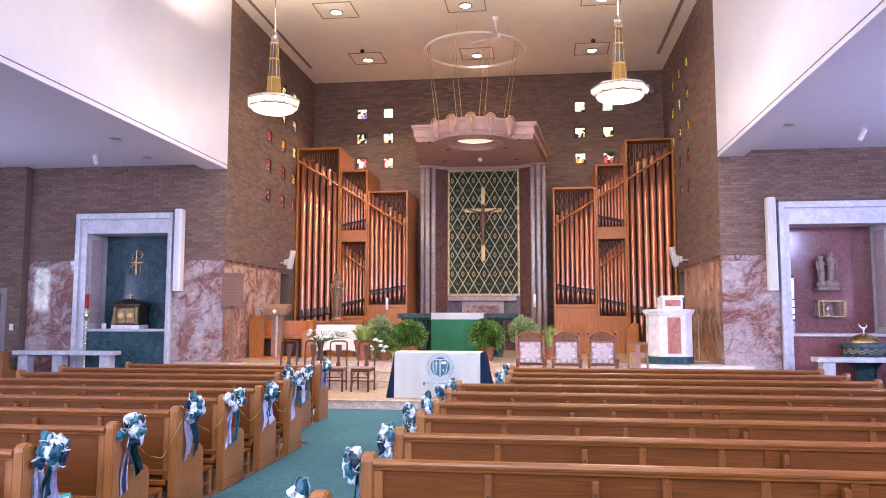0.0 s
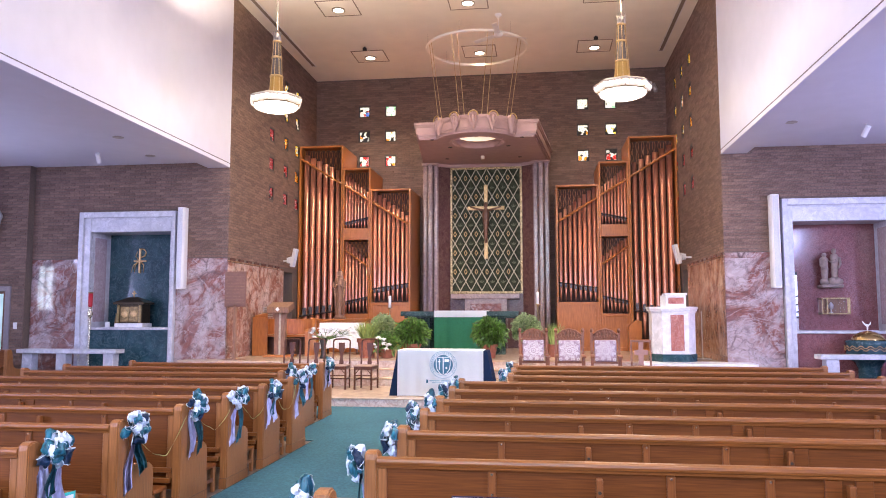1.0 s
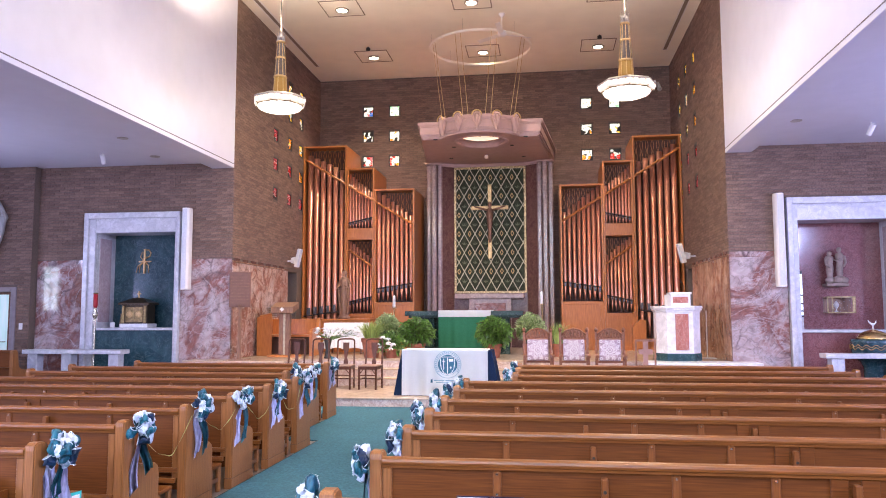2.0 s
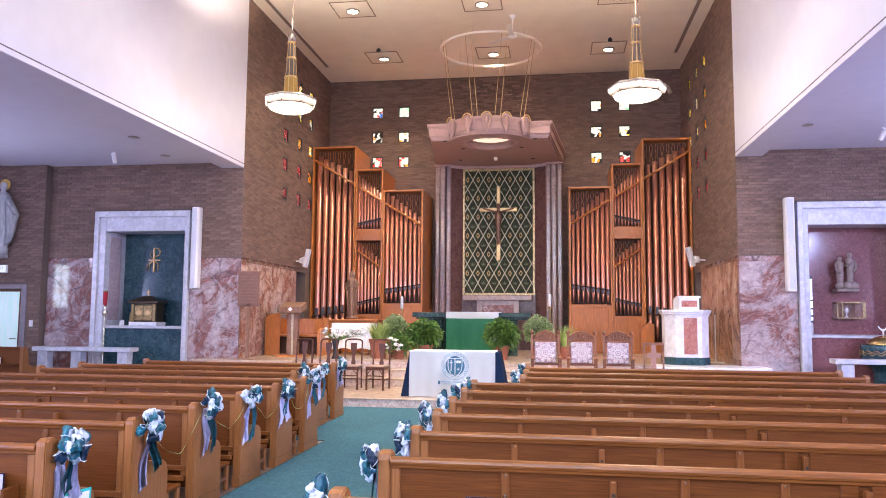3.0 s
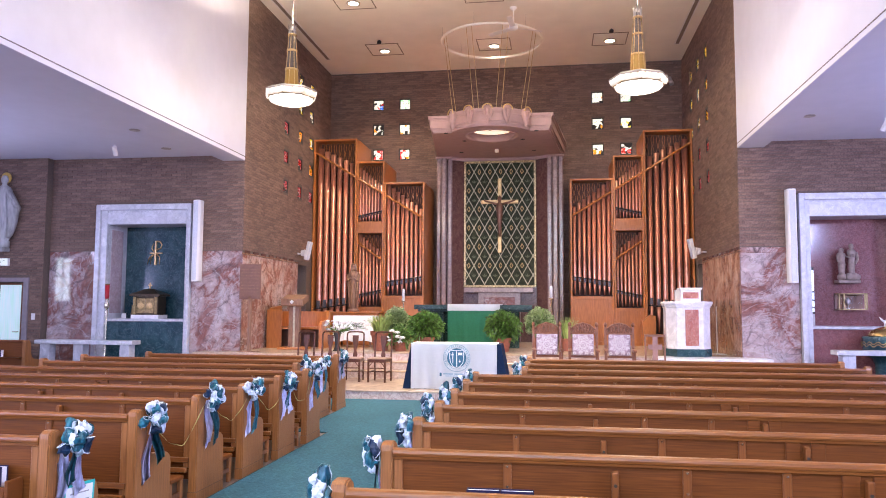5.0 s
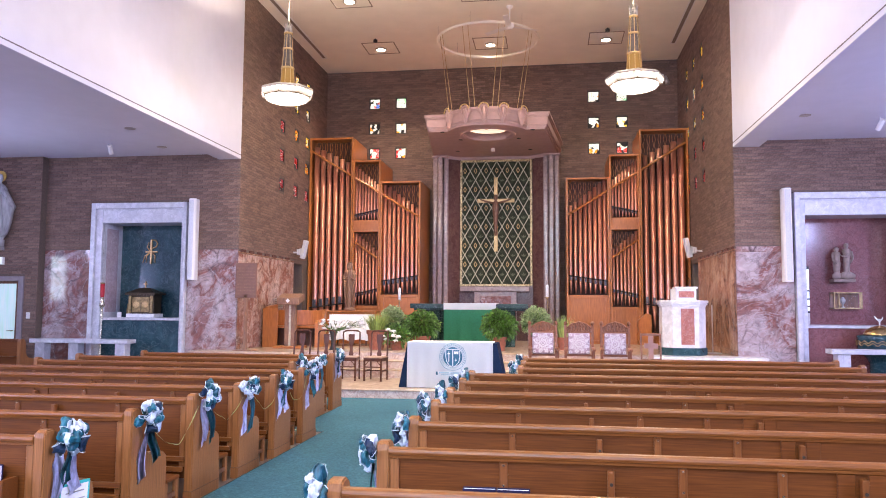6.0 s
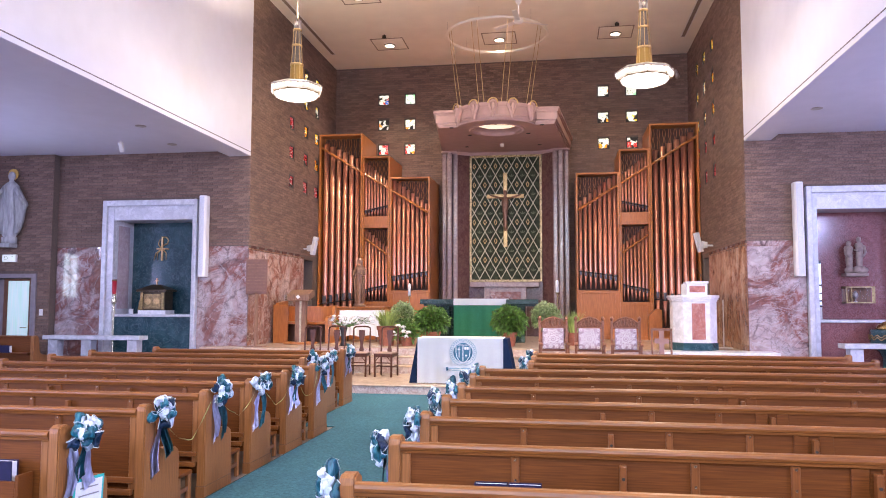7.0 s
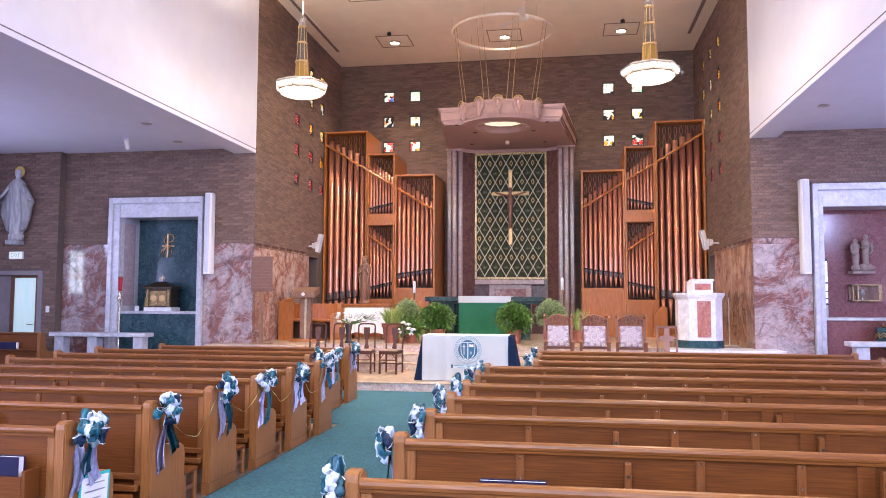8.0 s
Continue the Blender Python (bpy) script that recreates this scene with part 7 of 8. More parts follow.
# ---------- chairs ----------
def side_chair():
    g = thing("side_chair", "dark wooden chair with a splat back and arched crest", "chair", group="row of dark chairs")
    for x in (-0.185, 0.15):
        bm = bmesh.new()
        slab_profile(bm, [(0.20, 0.0), (0.235, 0.0), (0.225, 0.45), (0.262, 0.90), (0.235, 0.90), (0.19, 0.45)], x + 0.004, x + 0.030)
        part("rear_post", bm, CHAIR_WOOD, g)
        part("front_leg", boxes((x, x + 0.035, -0.20, -0.165, 0.0, 0.44), bevel=0.004), CHAIR_WOOD, g)
        part("side_rail", boxes((x + 0.006, x + 0.028, -0.165, 0.195, 0.38, 0.435)), CHAIR_WOOD, g)
        part("stretcher", boxes((x + 0.008, x + 0.026, -0.165, 0.20, 0.18, 0.21)), CHAIR_WOOD, g)
    part("front_rail", boxes((-0.15, 0.15, -0.20, -0.175, 0.38, 0.44)), CHAIR_WOOD, g)
    part("cross_stretcher", boxes((-0.165, 0.165, -0.02, 0.005, 0.185, 0.205)), CHAIR_WOOD, g)
    bm = bmesh.new()
    tube(bm, [(-0.170, 0.250, 0.89), (-0.160, 0.252, 0.925), (-0.125, 0.252, 0.945), (-0.06, 0.252, 0.952), (0.06, 0.252, 0.952), (0.125, 0.252, 0.945), (0.160, 0.252, 0.925), (0.170, 0.250, 0.89)], 0.016, 8)
    part("crest_rail", bm, CHAIR_WOOD, g, "arched crest rail", smooth=True)
    bm = bmesh.new()
    tube(bm, [(-0.155, -0.185, 0.27), (0.155, -0.185, 0.27)], 0.012, 6)
    part("front_stretcher", bm, CHAIR_WOOD, g)
    for s in (-1, 1):
        bm = bmesh.new()
        tube(bm, [(s * 0.155, -0.185, 0.30), (s * 0.085, -0.185, 0.385)], 0.009, 6)
        part("corner_brace", bm, CHAIR_WOOD, g)
    bm = bmesh.new()
    outl = [(0.04, 0.455), (0.045, 0.50), (0.026, 0.58), (0.036, 0.66), (0.058, 0.76), (0.062, 0.88)]
    pts = outl + [(-x, z) for x, z in reversed(outl)]
    yy = lambda z: 0.205 + (z - 0.45) * 0.07
    f, b = [bm.verts.new((x, yy(z), z)) for x, z in pts], [bm.verts.new((x, yy(z) + 0.016, z)) for x, z in pts]
    bm.faces.new(f)
    bm.faces.new(list(reversed(b)))
    for i in range(len(pts)):
        j = (i + 1) % len(pts)
        bm.faces.new((f[i], b[i], b[j], f[j]))
    bmesh.ops.recalc_face_normals(bm, faces=bm.faces)
    part("splat", bm, CHAIR_WOOD, g, "vase-shaped splat")
    part("seat", boxes((-0.19, 0.19, -0.215, 0.20, 0.44, 0.462), bevel=0.008, seg=2), SEAT_PALE, g, "flat brown seat")
    return g


_chair = side_chair()
_chair.matrix_basis = pose(-3.42, 14.30, P1, 0, 0, -4)
for _x, _a in ((-2.92, -3), (-2.38, 3), (-1.84, -5)):
    copy_thing(_chair, pose(_x, 14.30, P1, 0, 0, _a))


def carved_chair():
    g = thing("carved_armchair", "carved high-backed armchair with patterned upholstery", "armchair", group="carved armchairs")
    for x in (-0.27, 0.225):
        bm = bmesh.new()
        slab_profile(bm, [(0.22, 0), (0.265, 0), (0.25, 0.45), (0.29, 1.10), (0.245, 1.10), (0.205, 0.45)], x, x + 0.045)
        part("rear_post", bm, CARVED, g)
        bm = bmesh.new()
        lathe(bm, [(0.018, 0), (0.03, 0.02), (0.032, 0.045), (0.02, 0.07), (0.005, 0.085)], 12, (x + 0.0225, 0.268, 1.10))
        part("finial", bm, CARVED, g, smooth=True)
        part("front_leg", boxes((x, x + 0.045, -0.26, -0.215, 0, 0.43), bevel=0.006), CARVED, g)
        part("arm_post", boxes((x + .006, x + 0.04, -0.24, -0.205, 0.43, 0.655), bevel=0.006), CARVED, g)
        bm = bmesh.new()
        slab_profile(bm, [(0.23, 0.665), (0.23, 0.70), (0.0, 0.685), (-0.20, 0.705), (-0.27, 0.685), (-0.27, 0.655), (-0.2, 0.66)], x - 0.008, x + 0.053)
        part("arm", bm, CARVED, g)
    part("seat", boxes((-0.26, 0.26, -0.26, 0.22, 0.42, 0.49), bevel=0.025, seg=3), TAPESTRY, g, "padded patterned seat")
    part("apron", boxes((-0.225, 0.225, -0.255, -0.225, 0.33, 0.42)), CARVED, g)
    bm = boxes((-0.20, 0.20, -0.03, 0.025, -0.195, 0.195), bevel=0.022, seg=3)
    pad = part("back_pad", bm, TAPESTRY, g, "patterned upholstered back")
    pad.matrix_basis = pose(0, 0.236, 0.765, -4)
    # woven flower: an eye, a ring of petals, curls to the corners
    def woven(name, pts, r):
        bm = bmesh.new()
        tube(bm, [(x, 0.0, z) for x, z in pts], r, 5)
        bmesh.ops.transform(bm, matrix=Matrix.Translation((0, -0.030, 0)) @ Matrix.Diagonal((1, 0.25, 1, 1)), verts=bm.verts)
        part(name, bm, FLORAL, pad)
    ring = lambda cx, cz, r, n=12: [(cx + r * math.cos(2 * math.pi * k / n), cz + r * math.sin(2 * math.pi * k / n)) for k in range(n + 1)]
    turn = lambda a, d: (d * math.cos(a), d * math.sin(a))
    woven("woven_eye", ring(0, 0, 0.026), 0.008)
    woven("woven_ring", ring(0, 0, 0.058, 16), 0.008)
    for k in range(9):
        a = 2 * math.pi * k / 9
        woven("woven_petal", ring(*turn(a, 0.092), 0.024, 8), 0.0075)
        woven("woven_bud", ring(*turn(a + math.pi / 9, 0.135), 0.017, 7), 0.0065)
        woven("woven_stem", [turn(a, 0.115), turn(a + 0.12, 0.145), turn(a + 0.02, 0.175)], 0.0065)
    for k in range(8):
        a = math.pi / 8 + k * math.pi / 4
        cx, cz = turn(a, 0.155)
        woven("woven_curl", [(cx + 0.034 * (1 - j / 16) * math.cos(a + j * 0.62), cz + 0.034 * (1 - j / 16) * math.sin(a + j * 0.62)) for j in range(13)], 0.0085)
    for sx in (-1, 1):
        for sz in (-1, 1):
            woven("woven_bud", ring(sx * 0.160, sz * 0.158, 0.022, 8), 0.0085)
    for z0, z1 in ((0.53, 0.57), (0.955, 0.985)):
        part("back_rail", boxes((-0.225, 0.225, 0.215 + (z0 - .45) * .06, 0.255 + (z0 - .45) * .06, z0, z1), bevel=0.006), CARVED, g)
    # pierced crest of scrolls
    for i in range(-3, 4):
        hgt = 0.18 - 0.026 * abs(i)
        bm = bmesh.new()
        cx, cz = i * 0.062, 0.985 + hgt * 0.5
        pts = [(cx + (0.028 * math.cos(a)), 0.265, cz + hgt * 0.46 * math.sin(a)) for a in [2 * math.pi * k / 14 for k in range(15)]]
        tube(bm, pts, 0.013, 6)
        part("scroll", bm, CARVED, g, "carved scroll of the crest", smooth=True)
    bm = bmesh.new()
    tube(bm, [(-0.23, 0.268, 1.045), (-0.12, 0.268, 1.13), (0, 0.268, 1.165), (0.12, 0.268, 1.13), (0.23, 0.268, 1.045)], 0.017, 7)
    part("crest_edge", bm, CARVED, g, smooth=True)
    bm = bmesh.new()
    top = [(-0.22, 1.05), (-0.17, 1.095), (-0.11, 1.13), (0, 1.158), (0.11, 1.13), (0.17, 1.095), (0.22, 1.05)]
    ring = [(-0.22, 0.97)] + top + [(0.22, 0.97)]
    f, b = [bm.verts.new((x, 0.262, z)) for x, z in ring], [bm.verts.new((x, 0.276, z)) for x, z in ring]
    bm.faces.new(f)
    bm.faces.new(list(reversed(b)))
    for i in range(len(ring)):
        j = (i + 1) % len(ring)
        bm.faces.new((f[i], b[i], b[j], f[j]))
    bmesh.ops.recalc_face_normals(bm, faces=bm.faces)
    part("crest_board", bm, DARK_WOOD, g)
    return g


_chair = carved_chair()
_chair.matrix_basis = pose(1.40, 13.95, P1, 0, 0, 4)
copy_thing(_chair, pose(2.05, 13.95, P1))
copy_thing(_chair, pose(2.70, 13.95, P1, 0, 0, -2))


def cross_back_chair(x, y):
    g = thing("chapel_chair", "small wooden chair with a cross in its open back", "chair", pose(x, y, P1))
    for a in (-0.185, 0.155):
        bm = bmesh.new()
        slab_profile(bm, [(0.18, 0), (0.21, 0), (0.205, 0.45), (0.235, 0.97), (0.205, 0.97), (0.175, 0.45)], a, a + 0.03)
        part("rear_post", bm, CROSS_WOOD, g)
        part("front_leg", boxes((a, a + 0.03, -0.19, -0.16, 0, 0.43)), CROSS_WOOD, g)
    part("seat", boxes((-0.19, 0.19, -0.20, 0.19, 0.43, 0.455), bevel=0.008), CROSS_WOOD, g)
    part("top_rail", boxes((-0.155, 0.155, 0.207, 0.232, 0.93, 0.97)), CROSS_WOOD, g)
    part("low_rail", boxes((-0.155, 0.155, 0.18, 0.205, 0.47, 0.51)), CROSS_WOOD, g)
    part("cross", boxes((-0.045, 0.045, 0.200, 0.216, 0.51, 0.93), (-0.125, 0.125, 0.198, 0.214, 0.70, 0.79)), CROSS_PINK, g, "pinkish wooden cross in the back")
    return g


cross_back_chair(3.33, 13.85)


# ---------- ambo ----------
def ambo():
    g = thing("ambo", "white marble ambo with red marble inset panels", "ambo", pose(4.15, 15.55, UP))
    base = [(-0.44, 0.30), (-0.44, -0.12), (-0.26, -0.36), (0.26, -0.36), (0.44, -0.12), (0.44, 0.30)]
    grow = lambda d: [(x * (1 + d / 0.44), y * (1 + d / 0.36)) for x, y in base]
    bm = bmesh.new()
    prism(bm, grow(0.0), 0.0, 0.16)
    part("base", bm, BLUE_MARBLE, g, "dark blue-green marble base")
    bm = bmesh.new()
    prism(bm, grow(-0.02), 0.16, 0.965)
    part("body", bm, WHITE_MARBLE, g)
    for d, z0, z1 in ((-0.005, 0.965, 1.0), (0.018, 1.0, 1.04), (0.036, 1.04, 1.09)):
        bm = bmesh.new()
        prism(bm, grow(d), z0, z1)
        bmesh.ops.bevel(bm, geom=bm.edges[:], offset=0.006, segments=1, affect="EDGES")
        part("cornice", bm, WHITE_MARBLE, g)
    part("inset", boxes((-0.092, 0.160, -0.356, -0.343, 0.225, 0.93), bevel=0.003), RED_PALE, g, "veined red marble inset")
    bm = bmesh.new()
    prism(bm, [(-0.20, 0.22), (-0.13, -0.12), (0.25, -0.12), (0.25, 0.22)], 1.09, 1.325)
    part("desk", bm, WHITE_MARBLE, g, "white marble reading desk")
    part("desk_top", boxes((-0.155, 0.275, -0.145, 0.24, 1.325, 1.365), bevel=0.006), WHITE_MARBLE, g)
    part("desk_inset", boxes((-0.09, 0.21, -0.128, -0.119, 1.15, 1.275), bevel=0.002), RED_PALE, g, "red marble inset")
    bm = bmesh.new()
    tube(bm, [(0.12, -0.05, 1.37), (0.14, -0.06, 1.50), (0.05, -0.16, 1.60)], 0.006, 6)
    part("microphone", bm, LEAD, g, "thin gooseneck microphone")
    return g


ambo()


# ---------- lectern, bench, plinth with statue ----------
def lectern(x, y):
    g = thing("lectern", "wooden lectern with a pale strip and a small inlaid cross", "lectern", pose(x, y, UP))
    part("foot", boxes((-0.34, 0.30, -0.20, 0.26, 0, 0.05), bevel=0.01), CASE, g)
    for a, b in ((-0.125, -0.025), (0.025, 0.125)):
        part("post", boxes((a, b, -0.06, 0.06, 0.05, 1.0), bevel=0.005), STATUE_WOOD, g)
    part("strip", boxes((-0.025, 0.025, -0.05, 0.05, 0.05, 1.0)), CREAM, g, "pale strip in the post")
    bm = bmesh.new()
    slab_profile(bm, [(-0.22, 0.98), (-0.20, 0.965), (0.18, 1.08), (0.18, 1.22), (0.15, 1.22), (-0.22, 1.11)], -0.25, 0.25)
    d = part("desk", bm, STATUE_WOOD, g, "slanted book rest")
    bm = boxes((-0.035, 0.035, -0.004, 0.0, -0.035, 0.035))
    bmesh.ops.transform(bm, matrix=Matrix.Rotation(radians(45), 4, "Y"), verts=bm.verts)
    o = part("inlay", bm, PAPER, d, "small pale diamond inlay")
    o.location = (0.0, -0.222, 1.055)
    return g


lectern(-4.24, 16.15)


def bench():
    g = thing("sedile_bench", "heavy oak bench with a panelled end", "bench", pose(-4.02, 16.95, UP))
    for x in (-0.98, 0.22):
        bm = bmesh.new()
        slab_profile(bm, [(-0.42, 0.0), (0.22, 0.0), (0.22, 0.96), (0.14, 0.97), (-0.38, 0.92), (-0.42, 0.86)] if x < 0 else [(-0.42, 0.0), (0.22, 0.0), (0.22, 0.86), (0.14, 0.86), (0.06, 0.64), (-0.38, 0.60), (-0.42, 0.55)], x, x + 0.07)
        part("bench_end", bm, CASE, g)
    part("end_panel", boxes((-1.02, -0.66, -0.45, -0.42, 0.0, 0.88), bevel=0.006), CASE, g)
    part("back", boxes((-0.88, 0.22, 0.16, 0.20, 0.30, 0.84), bevel=0.006), CASE, g)
    part("seat", boxes((-0.88, 0.22, -0.40, 0.16, 0.43, 0.48), bevel=0.008), CASE, g)
    part("kick_board", boxes((-0.88, 0.22, -0.10, -0.08, 0.02, 0.43)), SHADE_BROWN, g)
    return g


bench()
_g = thing("console", "plain oak console before the organ pipes", "cabinet", pose(-3.62, 18.75, UP))
part("body", boxes((-0.75, 0.75, -0.30, 0.30, 0.0, 0.78), bevel=0.008), CASE, _g)
part("top", boxes((-0.79, 0.79, -0.34, 0.32, 0.78, 0.83), bevel=0.01), CASE, _g)


def slender_statue(x, y, z, h):
    """One plain mesh: a narrow draped form with a bowed top."""
    bm = bmesh.new()
    n = 20
    n = 40
    prof = [(0.165, 0.0), (0.165, 0.045), (0.12, 0.05), (0.135, 0.08), (0.138, 0.3), (0.142, 0.5), (0.15, 0.64), (0.162, 0.72), (0.16, 0.775), (0.125, 0.82), (0.085, 0.845), (0.082, 0.875), (0.092, 0.905), (0.09, 0.945), (0.068, 0.98), (0.02, 1.0)]
    rings = []
    for r, v in prof:
        ring = []
        for i in range(n):
            a = 2 * math.pi * i / n
            k = 1 + (0.07 * math.cos(a * 8 + v * 2) + 0.04 * math.cos(a * 13) if 0.06 < v < 0.8 else 0)
            face = -0.022 * max(0.0, -math.sin(a)) if 0.87 < v < 0.96 and abs(math.cos(a)) < 0.6 else 0.0
            ring.append(bm.verts.new((r * k * 0.92 * math.cos(a), r * k * 0.72 * math.sin(a) - face * 1.2, v * h)))
        rings.append(ring)
    for a, b in zip(rings, rings[1:]):
        for i in range(n):
            bm.faces.new((a[i], a[(i + 1) % n], b[(i + 1) % n], b[i]))
    bm.faces.new(rings[-1])
    bm.faces.new(list(reversed(rings[0])))
    # mantle edges fall from the bent sleeves; the forearms meet at the breast
    for s in (-1, 1):
        tube(bm, [(s * 0.145, -0.03, 0.74 * h), (s * 0.15, -0.08, 0.62 * h), (s * 0.04, -0.14, 0.69 * h)], 0.034, 8, 0.022)
        tube(bm, [(s * 0.13, -0.075, 0.62 * h), (s * 0.10, -0.10, 0.40 * h), (s * 0.085, -0.09, 0.10 * h)], 0.026, 8, 0.016)
    return solid("statue", bm, STATUE_WOOD, "slender brown carved statue with veiled top", "statue", pose(x, y, z), smooth=True)


slender_statue(-3.56, 18.60, UP + 0.83, 1.24)


def credence(x, y):
    g = thing("credence_table", "small table under a white lace-edged cloth", "table", pose(x, y, UP))
    for a in (-0.42, 0.38):
        for b in (-0.2, 0.16):
            part("leg", boxes((a, a + 0.04, b, b + 0.04, 0, 0.70)), DARK_WOOD, g)
    part("tabletop", boxes((-0.47, 0.47, -0.26, 0.26, 0.70, 0.73)), DARK_WOOD, g)
    bm = bmesh.new()
    loop = []
    corners = [(-0.485, -0.275), (0.485, -0.275), (0.485, 0.275), (-0.485, 0.275)]
    for k in range(4):
        (xa, ya), (xb, yb) = corners[k], corners[(k + 1) % 4]
        for i in range(16):
            loop.append((xa + (xb - xa) * i / 16, ya + (yb - ya) * i / 16))
    rings = []
    for j in range(8):
        v = j / 7
        rings.append([bm.verts.new((px * (1 + 0.03 * v) + 0.014 * v * math.sin(i * 2.3), py * (1 + 0.05 * v) + 0.016 * v * math.sin(i * 1.9 + 1), 0.742 - (0.60 + 0.02 * math.sin(i * 0.9)) * v)) for i, (px, py) in enumerate(loop)])
    m = len(loop)
    for a, b in zip(rings, rings[1:]):
        for i in range(m):
            bm.faces.new((a[i], a[(i + 1) % m], b[(i + 1) % m], b[i]))
    bm.faces.new(rings[0])
    bmesh.ops.recalc_face_normals(bm, faces=bm.faces)
    part("cloth", bm, WHITE_CLOTH, g, "white cloth in soft folds")
    return g


credence(-3.20, 17.55)


def candle_stand(x, y, top):
    g = thing("candle_stand", "tall floor candlestick with a white candle", "candlestick", pose(x, y, UP), group="altar candlesticks")
    bm = bmesh.new()
    lathe(bm, [(0.14, 0), (0.14, 0.02), (0.04, 0.05), (0.018, 0.10), (0.018, top - 0.36), (0.03, top - 0.34), (0.07, top - 0.32), (0.075, top - 0.31), (0.02, top - 0.305)], 16)
    part("stand", bm, BRASS_PALE, g, smooth=True)
    bm = bmesh.new()
    lathe(bm, [(0.037, top - 0.305), (0.037, top - 0.03), (0.02, top - 0.01), (0.004, top)], 14)
    part("candle", bm, PAPER, g, "white wax candle", smooth=True)
    return g


candle_stand(-2.26, 18.6, 1.42)
candle_stand(1.45, 18.6, 1.50)
part("stand", boxes((-0.03, 0.03, -0.03, 0.03, 0.02, 1.16), (-0.2, 0.2, -0.15, 0.15, 0, 0.02)), STATUE_WOOD, (_n2 := thing("notice_stand", "brown notice board on a thin wooden stand", "notice board", pose(-4.81, 14.98, UP))))
part("board", boxes((-0.235, 0.235, -0.03, 0.0, 1.10, 1.84), bevel=0.006), BOARD_BROWN, _n2, "brown board with faint lines")
for _i in range(9):
    part("text_bar", boxes((-0.20, 0.20, -0.033, -0.030, 1.18 + _i * 0.068, 1.192 + _i * 0.068)), STATUE_WOOD, _n2)
_g = thing("wall_grille", "small dark metal grille on the marble wall", "vent", pose(-W + 0.022, 17.6, 1.66, 0, 0, 90))
part("frame", boxes((-0.30, 0.30, -0.02, 0, -0.12, 0.12), bevel=0.004), PIPE_METAL, _g)
for _i in range(5):
    part("slat", boxes((-0.27, 0.27, -0.028, -0.02, -0.095 + _i * 0.042, -0.070 + _i * 0.042)), SEAM, _g)


def wall_speaker(x, y, z, rz):
    g = thing("wall_speaker", "white wall loudspeaker tilted on a bracket", "loudspeaker", pose(x, y, z, 0, 0, rz), group="chancel loudspeakers")
    lean = Matrix.Rotation(radians(14), 4, "X")
    b = boxes((-0.06, 0.06, -0.05, 0.05, -0.24, 0.24), bevel=0.015, seg=2)
    bmesh.ops.transform(b, matrix=lean, verts=b.verts)
    part("body", b, WHITE_PAINT, g)
    b = boxes((-0.05, 0.05, -0.057, -0.05, -0.225, 0.225))
    bmesh.ops.transform(b, matrix=lean, verts=b.verts)
    part("grille", b, GRILLE, g, "pale grille")
    part("bracket", boxes((-0.022, 0.022, 0.05, 0.385, -0.09, -0.05), (-0.05, 0.05, 0.07, 0.105, -0.15, 0.03), (-0.05, 0.05, 0.125, 0.155, -0.14, 0.02), (-0.05, 0.05, 0.175, 0.205, -0.13, 0.01), bevel=0.006), WHITE_PAINT, g, "ribbed white bracket")
    return g


wall_speaker(-4.79, 18.60, 3.06, 72)
wall_speaker(4.76, 18.30, 3.03, -72)
_g = thing("wall_spot", "small grey spot lamp high on the back wall", "spotlight", pose(4.68, 20.75, 7.93))
part("arm", boxes((-0.012, 0.012, 0.0, 0.66, -0.012, 0.012)), PIPE_METAL, _g)
bm = bmesh.new()
tube(bm, [(0, 0.02, 0.02), (0.06, -0.06, -0.20)], 0.05, 12, 0.062)
part("head", bm, PIPE_METAL, _g, smooth=True)
bm = bmesh.new()
bmesh.ops.create_icosphere(bm, subdivisions=2, radius=0.045, matrix=Matrix.Translation((-0.07, 0, 0.05)))
part("knuckle", bm, WHITE_PAINT, _g, "white swivel joint", smooth=True)
# a clear acrylic screen beside the ambo
_g = thing("acrylic_screen", "clear acrylic screen on a thin post by the wall", "screen", pose(4.9, 16.4, UP))
_p = part("pane", boxes((-0.16, 0.28, -0.004, 0.004, 0.25, 1.0)), CLEAR_GLASS, _g, "clear acrylic")
_p.visible_shadow = False
part("post", boxes((-0.02, 0.0, -0.01, 0.01, 0, 1.0), (-0.12, 0.15, -0.12, 0.12, 0, 0.015)), PIPE_METAL, _g)


# ---------- plants ----------
def leaf_cloud(rng, n, rx, ry, rz, size, droop=0.4, slim=0.45, hollow=0.25, lumps=0.55):
    """Many small bent leaves in an uneven crown."""
    verts, faces = [], []
    for _ in range(n):
        while True:
            p = Vector((rng.uniform(-1, 1), rng.uniform(-1, 1), rng.uniform(-1, 1)))
            if hollow < p.length < 1:
                break
        lump = 0.88 + lumps * noise.noise(p * 2.3 + Vector((rng.random() * 0.1, n * 0.01, 0)))
        o = Vector((p.x * rx, p.y * ry, p.z * rz)) * lump
        d = (Vector((p.x, p.y, p.z + 0.3)).normalized() + Vector((rng.uniform(-1, 1), rng.uniform(-1, 1), rng.uniform(-0.6, 0.8))) * 0.7).normalized()
        s = size * rng.uniform(0.6, 1.25)
        side = d.cross(Vector((rng.uniform(-1, 1), rng.uniform(-1, 1), rng.uniform(-1, 1)))).normalized() * s * slim * 0.5
        mid, tip = o + d * s * 0.55, o + d * s + Vector((0, 0, -s * droop))
        k = len(verts)
        verts += [tuple(o), tuple(mid + side), tuple(tip), tuple(mid - side)]
        faces += [(k, k + 1, k + 2), (k, k + 2, k + 3)]
    return verts, faces


